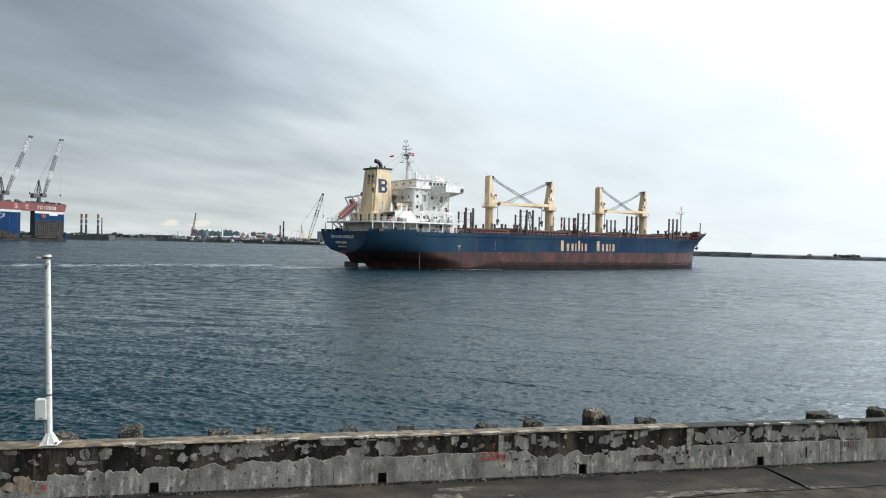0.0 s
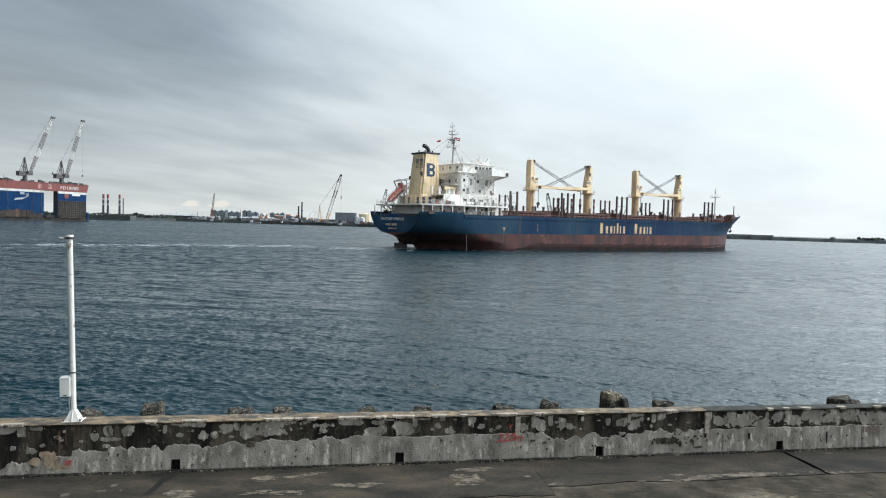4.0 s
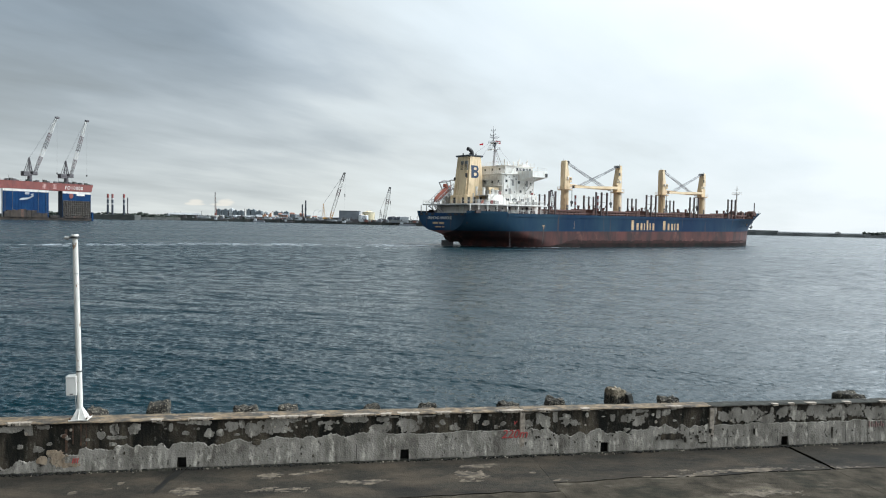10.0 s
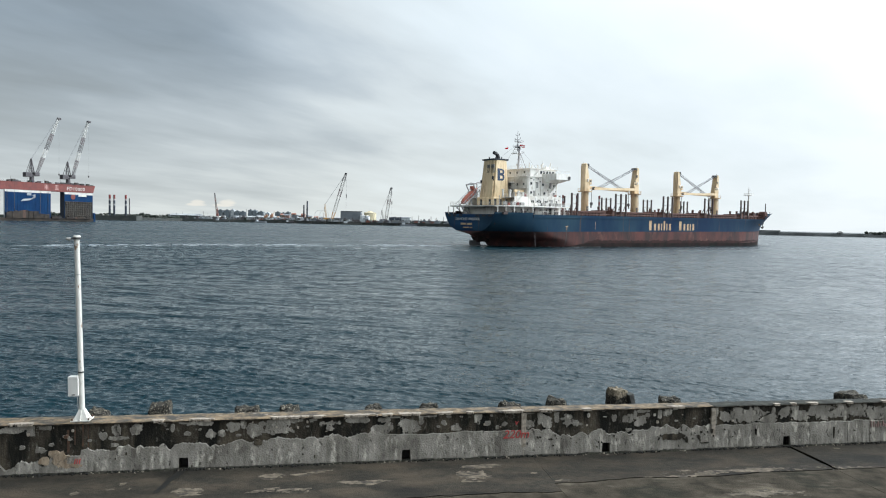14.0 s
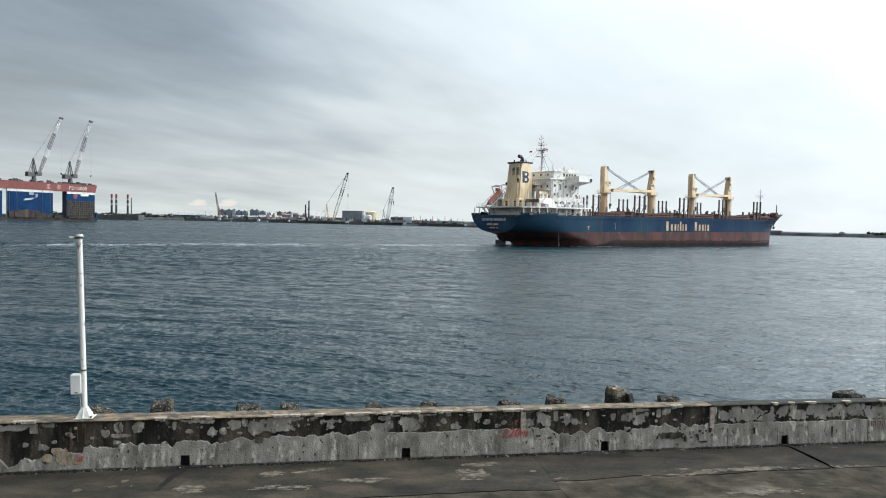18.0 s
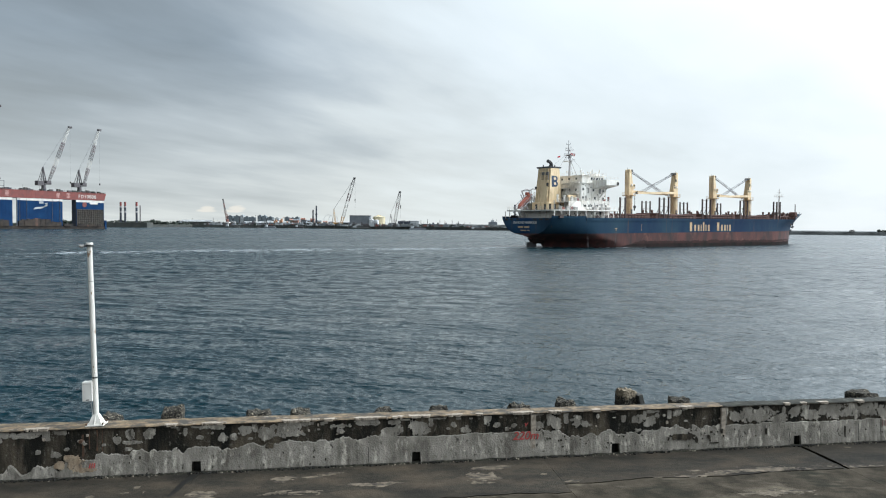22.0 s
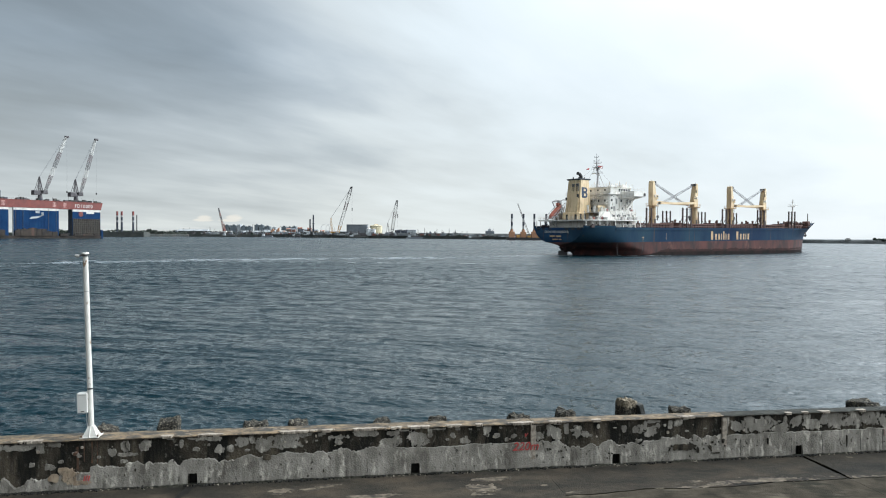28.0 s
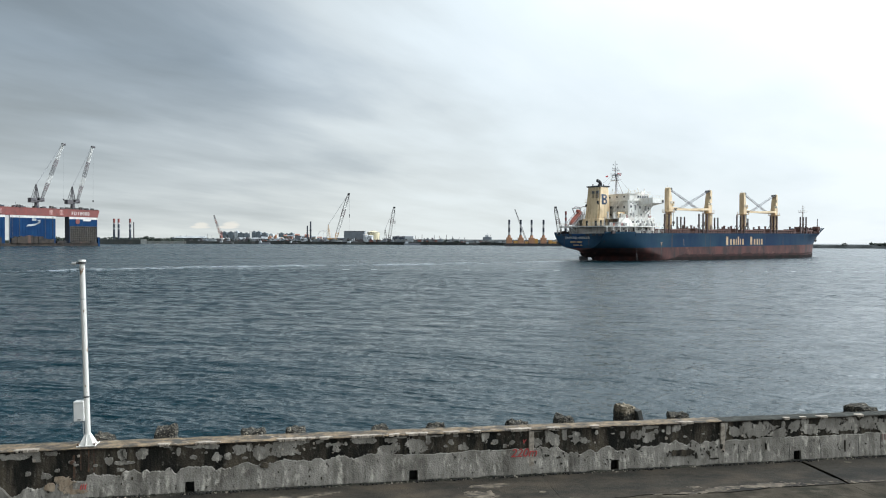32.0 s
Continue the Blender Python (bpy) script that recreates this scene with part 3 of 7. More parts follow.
# ---- quay: parapet wall, apron ----
WALL = Matrix(((0.98537, -0.17040, 0, -4.272), (0.17040, 0.98537, 0, 11.185), (0, 0, 1, 0), (0, 0, 0, 1)))   # x along the wall, y seaward
WALL_H, WALL_T = 0.82, 0.42
DRAINS = [-14.96 + 3.74 * i for i in range(14)]
SEAMS = [-16.5, -9.2, -3.6, 5.89, 9.65, 13.05, 20.6, 28.0, 36.0]


FACE = 0.05


def depth(s):
    """Depth of the wall's top, which narrows a little along the quay."""
    return min(0.45, max(0.25, 0.415 - 0.0105 * s))


def band_top(s):
    """Height of the ragged upper edge of the lower render coat."""
    base = 0.38 + 0.08 * min(1, max(0, (s + 0.5) / 2.0)) - 0.07 * min(1, max(0, (s - 5.6) / 1.5)) + 0.06 * min(1, max(0, (s - 8) / 1.5))
    rag = 0.07 * noise.noise((s * 2.3, 0.3, 0)) + 0.085 * noise.noise((s * 5, 1.7, 0)) + 0.05 * noise.noise((s * 11, 6.1, 0)) + 0.022 * noise.noise((s * 29, 4.1, 0)) + 0.010 * noise.noise((s * 61, 8.1, 0))
    if 3.4 < s < 5.85 or s > 9.7:
        rag *= 0.30
    if s < -1.6:
        rag += 0.18 * noise.noise((s * 5, 9.0, 0)) - 0.09
        base -= 0.17 * min(1, max(0, (-1.95 - s) / 0.25))
    return max(0.03, base + rag)


def ragged(bm, field, x0, x1, z0, z1, cell, put, back=None):
    """Faces over a grid where field(x, z) > 0, cut along its zero line, so that outlines fray and holes stay open.
    put(x, z): the place of a point; back(x, z): its place on the ground behind, for the thickness of the rim."""
    nx, nz = max(2, int((x1 - x0) / cell)), max(2, int((z1 - z0) / cell))
    val = [[field(x0 + (x1 - x0) * i / nx, z0 + (z1 - z0) * k / nz) if 0 < i < nx and 0 < k < nz else -1.0 for k in range(nz + 1)] for i in range(nx + 1)]
    at = lambda i, k: (x0 + (x1 - x0) * i / nx, z0 + (z1 - z0) * k / nz)
    made, deep = {}, {}

    def vert(a, b=None):
        key = (a, b) if b is None or a < b else (b, a)
        if key not in made:
            x, z = at(*a)
            if b is not None:
                p, q = val[a[0]][a[1]], val[b[0]][b[1]]
                f = p / (p - q)
                u, w = at(*b)
                x, z = x + (u - x) * f, z + (w - z) * f
            made[key] = bm.verts.new(put(x, z))
            if b is not None and back:
                deep[key] = bm.verts.new(back(x, z))
        return key

    for i in range(nx):
        for k in range(nz):
            c = [(i, k), (i + 1, k), (i + 1, k + 1), (i, k + 1)]
            ins = [val[a][b] > 0 for a, b in c]
            if not any(ins):
                continue
            ring = []
            for m in range(4):
                n = (m + 1) % 4
                if ins[m]:
                    ring.append(vert(c[m]))
                if ins[m] != ins[n]:
                    ring.append(vert(c[m], c[n]))
            if len(ring) > 2:
                bm.faces.new([made[r] for r in ring])
                if back:
                    for p, q in zip(ring, ring[1:] + ring[:1]):
                        if p[1] is not None and q[1] is not None and p != q:
                            bm.faces.new((made[q], made[p], deep[p], deep[q]))


def fray(x, z, k, f=1.0):
    """Ragged edge of a flake, from hand-sized bites down to crumbs."""
    return (0.40 * noise.noise((x * 5 * f + k * 3.1, z * 5 * f, 2)) + 0.30 * noise.noise((x * 13 * f + k, z * 13 * f, 7))
            + 0.20 * noise.noise((x * 31 * f + k, z * 31 * f, 5)) + 0.13 * noise.noise((x * 67 * f, z * 67 * f + k, 1)))


def blob(bm, s, z, w, h, k, y0, y1, zmax, cell=0.011):
    """A flake of render with a frayed outline on the upright face."""
    def field(x, q):
        if q > zmax:
            return -1.0
        u, v = abs(x - s) / (w / 2), abs(q - z) / (h / 2)
        return 1 - (u ** 2.6 + v ** 2.6) ** (1 / 2.6) + 1.5 * fray(x, q, k)
    y = lambda x, q: y1 + 0.004 * noise.noise((x * 9, q * 9, k))
    ragged(bm, field, s - w * .72, s + w * .72, z - h * .74, min(z + h * .74, zmax + .01), cell, lambda x, q: (x, y(x, q), q), lambda x, q: (x, y0, q))


def build_wall():
    wall = thing("parapet_wall", "mould-blackened concrete parapet wall with flaking grey render along a quay", "wall", WALL, kind="structure")
    for a, b in zip(SEAMS[:-1], SEAMS[1:]):
        a, b = a + 0.006, b - 0.006
        bm = bmesh.new()
        cuts = [d for d in DRAINS if a + 0.2 < d < b - 0.2]
        xs = [a] + [x for d in cuts for x in (d - 0.075, d + 0.075)] + [b]
        back = depth((a + b) / 2) - 0.01
        for i in range(0, len(xs), 2):
            quad_box(bm, xs[i], xs[i + 1], FACE, back, -0.25, 0.19)
        quad_box(bm, a, b, FACE, back, 0.19, WALL_H - 0.035)
        part("wall_section", bm, M_mould, wall)
        # coping with an uneven worn edge
        bm = bmesh.new()
        n = int((b - a) / 0.04)
        rows = []
        for i in range(n + 1):
            s = a + (b - a) * i / n
            w = 0.020 * noise.noise((s * 6, 3, 0)) + 0.014 * noise.noise((s * 19, 8, 0))
            drop = 0.030 + 0.014 * noise.noise((s * 9, 5, 0))
            z = WALL_H + 0.008 * noise.noise((s * 3, 12, 0)) + 0.005 * noise.noise((s * 14, 2, 0))
            t = depth(s) + 0.014 * noise.noise((s * 5, 22, 0))
            rows.append([bm.verts.new(p) for p in ((s, FACE - 0.012, WALL_H - drop - 0.012), (s, 0.012 + w, WALL_H - drop), (s, 0.008 + w, z - 0.012), (s, 0.03 + w, z), (s, t * 0.6, z + 0.004 * noise.noise((s * 8, 31, 0))), (s, t, z - 0.006), (s, t + 0.01, WALL_H - 0.05))])
        for p, q in zip(rows[:-1], rows[1:]):
            for k in range(6):
                bm.faces.new((p[k], q[k], q[k + 1], p[k + 1]))
        bm.faces.new(rows[0])
        bm.faces.new(rows[-1][::-1])
        cope = part("coping", bm, M_coping if b < 9.7 else M_coping_grey, wall)
        cope.data.materials.append(M_mould)
        for f in cope.data.polygons:
            if f.index % 6 < 2 and f.index < 6 * n:
                f.material_index = 1
        # lower render coat, proud of the wall
        bm = bmesh.new()
        n = int((b - a) / 0.012)
        prev = None
        for i in range(n + 1):
            s = a + (b - a) * i / n
            inside = any(abs(s - d) < 0.078 for d in cuts)
            t = band_top(s)
            lo = 0.185 + 0.012 * noise.noise((s * 30, 2, 0)) if inside else -0.02
            foot = -0.004 + 0.012 * noise.noise((s * 4, 6, 0)) + 0.010 * noise.noise((s * 16, 6, 0))
            y = lambda z: 0.028 + (foot - 0.028) * (1 - z / 0.45)
            zs = [t, t - 0.012, t * 0.72 + lo * 0.28, t * 0.36 + lo * 0.64, lo]
            cur = [bm.verts.new((s, FACE - 0.002, zs[0]))] + [bm.verts.new((s, y(z) + 0.005 * noise.noise((s * 7, z * 9, 0)), z)) for z in zs[1:]] + [bm.verts.new((s, FACE - 0.001, lo))]
            if prev:
                for k in range(5):
                    bm.faces.new((prev[k], prev[k + 1], cur[k + 1], cur[k]))
            prev = cur
        part("render_coat", bm, M_plaster, wall, "pale grey ragged cement render")
        # dirt and moss gathered along the foot
        bm = bmesh.new()
        prev = None
        for i in range(n + 1):
            s = a + (b - a) * i / n
            gap = any(abs(s - d) < 0.085 for d in cuts)
            h = 0.016 + 0.018 * noise.noise((s * 3, 16, 0)) + 0.012 * noise.noise((s * 13, 6, 0)) + 0.006 * noise.noise((s * 41, 6, 0))
            h = 0.006 if gap else max(0.004, h)
            cur = [bm.verts.new(p) for p in ((s, FACE, h), (s, -0.030, h), (s, -0.045 - 0.4 * h, h * 0.4), (s, -0.075 - 0.8 * h + 0.02 * noise.noise((s * 8, 1, 0)), -0.002))]
            if prev:
                for k in range(3):
                    bm.faces.new((prev[k], prev[k + 1], cur[k + 1], cur[k]))
            prev = cur
        part("foot_dirt", bm, M_moss, wall, "dark moss and grit along the wall's foot")
    # flakes of render left on the upper face: along, height, width, tall
    flakes = [(-2.53, .77, .27, .10), (-2.37, .71, .13, .19), (-2.15, .76, .20, .11), (-1.82, .59, .1, .06), (-1.07, .68, .12, .17), (-1.28, .58, .12, .12), (-.76, .68, .15, .18), (-1.03, .54, .31, .06), (-1.09, .43, .13, .06), (-.18, .69, .06, .12), (-.37, .775, .12, .04), (-.01, .77, .24, .06),
              (.29, .76, .36, .09), (.25, .65, .07, .06), (.05, .58, .11, .07), (.42, .56, .15, .16), (.6, .57, .11, .1), (.79, .68, .23, .16), (.96, .7, .11, .15), (1.16, .6, .3, .23), (1.5, .63, .48, .2), (1.63, .76, .56, .09), (2.13, .76, .14, .08), (2.41, .69, .33, .07)]
    flakes += [(2.41, .6, .12, .12), (2.85, .74, .40, .12), (3.36, .72, .18, .08), (3.35, .57, .42, .16), (3.79, .60, .34, .24), (4.01, .7, .08, .16), (4.41, .65, .1, .1), (5.04, .71, .12, .19), (4.64, .54, .16, .1), (5.22, .6, .1, .08), (5.54, .59, .1, .07), (5.4, .53, .06, .06),
               (5.98, .57, .18, .18), (6.23, .67, .13, .17), (6.34, .59, .17, .22), (6.52, .69, .1, .21), (6.64, .65, .08, .05), (6.73, .6, .15, .22), (6.88, .57, .12, .12), (7.14, .7, .09, .1), (7.64, .64, .1, .14), (7.94, .63, .2, .15), (8.19, .57, .25, .16), (8.06, .69, .07, .2)]
    flakes += [(7.93, .40, .14, .1), (6.35, .785, .22, .05), (8.23, .76, .25, .07), (6.03, .78, .21, .05), (8.56, .68, .08, .17), (8.3, .67, .1, .08), (8.73, .71, .16, .15), (8.87, .79, .12, .08), (9.69, .64, .12, .3), (9.94, .59, .33, .22), (10.42, .61, .66, .3), (10.84, .53, .33, .17),
               (10.93, .66, .09, .2), (11.16, .65, .2, .2), (11.38, .71, .17, .13), (11.5, .57, .37, .2), (11.78, .68, .24, .19), (12.02, .64, .4, .3), (12.42, .64, .4, .3), (12.8, .66, .36, .27), (13.2, .58, .5, .27), (4.15, .775, .3, .05), (7.45, .785, .22, .04), (3.55, .775, .2, .05)]
    rng = random.Random(5)
    flakes += [(rng.uniform(13.3, 30), rng.uniform(.55, .70), rng.uniform(.2, .7), rng.uniform(.08, .24)) for _ in range(30)]
    flakes += [(-2.22, .38, .16, .10), (-2.48, .44, .10, .07), (-2.05, .47, .08, .06)]
    flakes += [(rng.uniform(-15, -2.7), rng.uniform(.45, .76), rng.uniform(.1, .4), rng.uniform(.06, .15)) for _ in range(22)]
    flakes += [(rng.uniform(-2.6, 13), rng.uniform(.50, .77), rng.uniform(.03, .08), rng.uniform(.02, .05)) for _ in range(60)]
    for k, (s, z, w, h) in enumerate(flakes):
        bm = bmesh.new()
        blob(bm, s, z, w, h, k, FACE + 0.002, FACE - 0.012 - 0.002 * (k % 5), WALL_H - 0.038)
        part("render_flake", bm, M_plaster if w > .05 else M_chalk, wall)
    # places where the lower coat has broken away
    for k, (s, z, w, h) in enumerate(((8.78, .26, .42, .12), (1.2, .40, .12, .10), (9.1, .20, .05, .10), (9.35, .24, .06, .07), (6.2, .33, .05, .035), (6.42, .29, .04, .04), (6.45, .17, .04, .03), (8.0, .32, .04, .03), (-.9, .29, .03, .05), (12.25, .25, .025, .22), (9.62, .33, .05, .12), (10.55, .30, .03, .10), (9.45, .12, .16, .03))):
        bm = bmesh.new()
        blob(bm, s, z, w, h, k + 300, 0.02, -0.006, 1)
        part("broken_patch", bm, M_mould, wall, "dark hollow where render broke away")
    # crumbs of fallen render and dark grit along the foot, plugged drains
    rng = random.Random(41)
    for name, m, count in (("render_crumbs", M_chalk, 300), ("foot_grit", M_damp_shade, 900)):
        bm = bmesh.new()
        for k in range(count):
            s = rng.uniform(-3.2, 14.5)
            if noise.noise((s * 1.3, 5 if m is M_chalk else 9, 0)) < -.12:
                continue
            r = rng.uniform(.005, .014) if m is M_chalk else rng.uniform(.008, .022)
            y = -.045 - abs(rng.gauss(0, .03))
            mtx = Matrix.Translation((s, y, r * .5)) @ Euler((rng.random() * 3, rng.random() * 3, rng.random() * 3)).to_matrix().to_4x4() @ Matrix.Diagonal((r * rng.uniform(.8, 2.0), r, r * .8, 1))
            bmesh.ops.create_icosphere(bm, subdivisions=1, radius=1, matrix=mtx)
        tagged(part(name, bm, m, wall), kind="stuff")
    # black plugs stand in for the shade inside the drain holes
    for d in DRAINS:
        if -4 < d < 15:
            part("drain_silt", one(quad_box, d - .074, d + .074, .16, .24, -.02, .188), M_damp_shade, wall, "black plug standing for the dark inside a drain hole")
    # pits where the coarse render lost its stones
    rng = random.Random(77)
    for k in range(52):
        s = rng.choice((6.4, 6.9, 7.6, 9.1, 9.4)) + rng.gauss(0, .16) if k < 38 else rng.choice((rng.uniform(-1.4, 5.7), rng.uniform(9.8, 13.4)))
        z, w = rng.uniform(.05, .38), rng.uniform(.008, .024)
        bm = bmesh.new()
        blob(bm, s, z, w, w * rng.uniform(.7, 2.2), k + 700, 0.02, -0.004 - .012 * (1 - z / .45), 1, .004)
        part("render_pit", bm, M_mould, wall)
    for s, z0, z1 in ((9.98, .04, .36), (11.05, .06, .34), (11.72, .03, .30), (12.55, .05, .37), (2.9, .05, .30), (7.35, .08, .30)):
        bm = bmesh.new()
        n = 9
        pts = [(s + .014 * noise.noise((i * .9, s * 7, 0)), z0 + (z1 - z0) * i / n, .004 + .004 * abs(noise.noise((i * 1.7, s, 4)))) for i in range(n + 1)]
        row = [[bm.verts.new((x + e * w, -.008 + .03 * z / .45, z)) for e in (-1, 1)] for x, z, w in pts]
        for a, b in zip(row[:-1], row[1:]):
            bm.faces.new((a[0], a[1], b[1], b[0]))
        part("crack", bm, M_joint, wall)
    for k, (s, z, w, h) in enumerate(((-1.90, .24, .26, .22), (-1.98, .31, .16, .12), (-1.72, .12, .30, .08), (-2.15, .20, .14, .12))):
        bm = bmesh.new()
        blob(bm, s, z, w, h, k + 500, 0.02, 0.0 + 0.001 * k, 1)
        part("rust_wash", bm, M_rustwash, wall, "render tinted brown by rust water")
    # chalky render left on the coping edge
    for k, (s, w) in enumerate(((.32, .40), (1.73, .62), (2.22, .24), (2.92, .48), (3.4, .24), (3.78, .34), (4.43, .28), (4.9, .16), (5.67, .46), (6.3, .26), (7.1, .16), (8.9, .34), (10.99, .17), (11.35, .15), (11.8, .24), (12.57, .16), (13.4, .2), (-2.5, .34), (-.4, .2))):
        bm = bmesh.new()
        field = lambda x, y: 1 - ((abs(x - s) / (w / 2)) ** 3 + (abs(y - .045) / .045) ** 3) ** (1 / 3) + 1.2 * fray(x, y, s * 5)
        ragged(bm, field, s - w * .7, s + w * .7, -.012, .12, .011, lambda x, y: (x, y, WALL_H + 0.011), lambda x, y: (x, y, WALL_H - .03))
        part("coping_render", bm, M_chalk, wall)
    # pale joint filler, pipe stub with rust, painted marks
    for s in (5.89, 9.65):
        part("joint_filler", one(quad_box, s - 0.045, s + 0.045, 0.010, FACE + 0.01, 0.0, WALL_H - 0.045), M_chalk, wall, "pale mortar filling a wall joint")
    for s, z0, z1, w in ((-1.80, .22, .70, .035), (-1.70, .45, .79, .02), (-1.58, .42, .79, .022), (-1.50, .40, .78, .016)):
        bm = bmesh.new()
        pts = [(s + w * (0.5 + 0.3 * noise.noise((i * 1.3, s * 9, 0))) * (1 if i < 6 else -1), z0 + (z1 - z0) * (i / 5 if i < 6 else (11 - i) / 5)) for i in range(12)]
        bm.faces.new([bm.verts.new((x, FACE - 0.004, z)) for x, z in pts][::-1])
        part("rust_streak", bm, M_rust, wall)
    part("pipe_stub", one(tube, (-1.82, FACE, .60), (-1.82, -0.02, .60), 0.03, 0.03, 10), M_rust, wall, "rusted pipe stub")
    for i in range(3):
        x = -1.70 + .035 * i
        part("paint_mark", one(prism, [(x, -0.008), (x + .015, -0.008), (x + .015, 0.03), (x, 0.03)], .15, .23, [(x + .016, 0.0), (x + .031, 0.0), (x + .031, 0.04), (x + .016, 0.04)]), M_redpaint, wall)

    def writing(text, s, z, size, y):
        cu = bpy.data.curves.new("painted_writing", "FONT")
        cu.body, cu.size, cu.extrude, cu.shear, cu.offset = text, size, 0.003, 0.25, 0.001
        cu.materials.append(M_redpaint)
        ob = new("painted_writing", cu)
        ob.parent = wall
        ob.matrix_basis = pose(s, y, z, 90 + 3, 0, 0)
        return tagged(ob, "red hand-painted distance mark")

    writing("220m", 5.50, .33, .215, 0.008)
    writing("v", 5.72, .56, .15, FACE - 0.010)
    # a second mark, too worn to read
    for i, (dx, h) in enumerate(((0, .13), (.06, .12), (.11, .07), (.16, .12), (.21, .08), (.27, .12), (.32, .07))):
        part("worn_paint_mark", one(quad_box, 13.08 + dx, 13.08 + dx + .022, 0.006, 0.03, .30 + .01 * (i % 3), .30 + h), M_redfaint, wall)
    return wall


wall = build_wall()


def build_apron():
    ground = tagged(new("ground", mesh_of("ground", one(quad_box, -70, 90, -80, 12.2, -2.6, -0.03), M_joint)), "damp grey concrete quay apron with cracks", "ground", kind="structure")
    # cast slabs, split by the long crack and the drain channels; x along the wall, y away from it
    inv = WALL

    def slab(pts, jag, m=M_apron):
        """Slab over an outline in the wall's own plan, its edges broken a little."""
        bm = bmesh.new()
        out = []
        for (x0, y0), (x1, y1) in zip(pts, pts[1:] + pts[:1]):
            n = max(1, int(math.hypot(x1 - x0, y1 - y0) / 0.22))
            for i in range(n):
                x, y = x0 + (x1 - x0) * i / n, y0 + (y1 - y0) * i / n
                a = jag * noise.noise((x * 1.1, y * 1.1, 0)) + jag * 0.7 * noise.noise((x * 4, y * 4, 3))
                out.append(inv @ Vector((x + a * 0.4, y + a, 0)))
        lo = [bm.verts.new((p.x, p.y, -0.035)) for p in out]
        hi = [bm.verts.new((p.x, p.y, 0)) for p in out]
        f = bm.faces.new(hi)
        if f.normal.z < 0:
            f.normal_flip()
        for i in range(len(out)):
            j = (i + 1) % len(out)
            bm.faces.new((lo[i], lo[j], hi[j], hi[i]))
        bmesh.ops.triangulate(bm, faces=[f])
        part("concrete_slab", bm, m, ground)

    g = 0.003
    xs = [-60, -34, -15, -7.4, 0.02, 6.05, 11.24, 18.7, 26.2, 45, 80]
    for a, b in zip(xs[:-1], xs[1:]):
        # wall-side strip, then the slabs beyond the crack towards the building
        w = 1.63 if b < 6.1 else 1.29
        ga, gb = (0.045 if a == 11.24 else .001), (0.045 if b == 11.24 else .001)
        slab([(a + ga, -w + .02), (b - gb, -w + .02), (b - gb, 0.045), (a + ga, 0.045)], 0.075)
        slab([(a + g, -6.0), (b - g, -6.0), (b - g, -w - .016), (a + g, -w - .016)], 0.07, M_apron_wet)
        slab([(a + g, -14.0), (b - g, -14.0), (b - g, -6.03), (a + g, -6.03)], 0.03)
        slab([(a + g, -80.0), (b - g, -80.0), (b - g, -14.03), (a + g, -14.03)], 0.03)
    # dried silt and patches of dry surface: x, y, length, width in the wall's plan
    for k, (x, y, w, h) in enumerate(((.29, -1.04, .45, .30), (-.79, -.58, .15, .13), (-.64, -.8, .14, .12), (-.91, -.8, .13, .08), (-1.38, -.88, .14, .11), (1.42, -.50, .5, .26), (1.92, -.5, .6, .12), (2.22, -.38, .4, .20), (1.71, -1.1, .9, .18), (2.91, -.97, .8, .20),
                                     (5.07, -.42, .9, .2), (4.76, -.85, .65, .42), (5.82, -.86, .19, .08), (6.22, -1.22, .3, .1), (8.21, -1.27, 1.1, .08), (9.5, -1.15, 2.6, .22), (11.5, -1.22, .7, .1), (12.1, -.24, .11, .08), (9.3, -2.12, 1.3, .25), (-3.4, -1.3, .9, .1))):
        bm = bmesh.new()
        w, h = w * 1.25, h * 1.35

        def field(u, v):
            return 0.62 - ((abs(u - x) / (w / 2)) ** 2 + (abs(v - y) / (h / 2)) ** 2) ** .5 + 1.5 * fray(u * .8, v * 1.7, k) + .5 * noise.noise((u * 2.2, v * 5, k))
        ragged(bm, field, x - w, x + w, y - h * .9, y + h * .9, .016, lambda u, v: WALL @ Vector((u, v, .004)))
        part("silt_patch", bm, M_sand, ground)
    # damp trail below the drain nearest the pole
    bm = bmesh.new()
    left, right = [], []
    for i in range(25):
        u = i / 24
        mid = 0.0 - 0.22 * u + 0.03 * noise.noise((u * 3, 4, 0))
        half = 0.07 * (1 - 0.45 * u) * (1 + 0.5 * noise.noise((u * 7, 9, 0)))
        for side, row in ((-1, left), (1, right)):
            p = WALL @ Vector((mid + side * half + 0.012 * noise.noise((u * 20, side, 0)), -0.06 - 0.95 * u, 0))
            row.append(bm.verts.new((p.x, p.y, 0.003)))
    for i in range(24):
        bm.faces.new((left[i], left[i + 1], right[i + 1], right[i]))
    part("damp_trail", bm, M_damp_shade, ground, "dark damp trail below a drain hole")
    return ground


ground = build_apron()


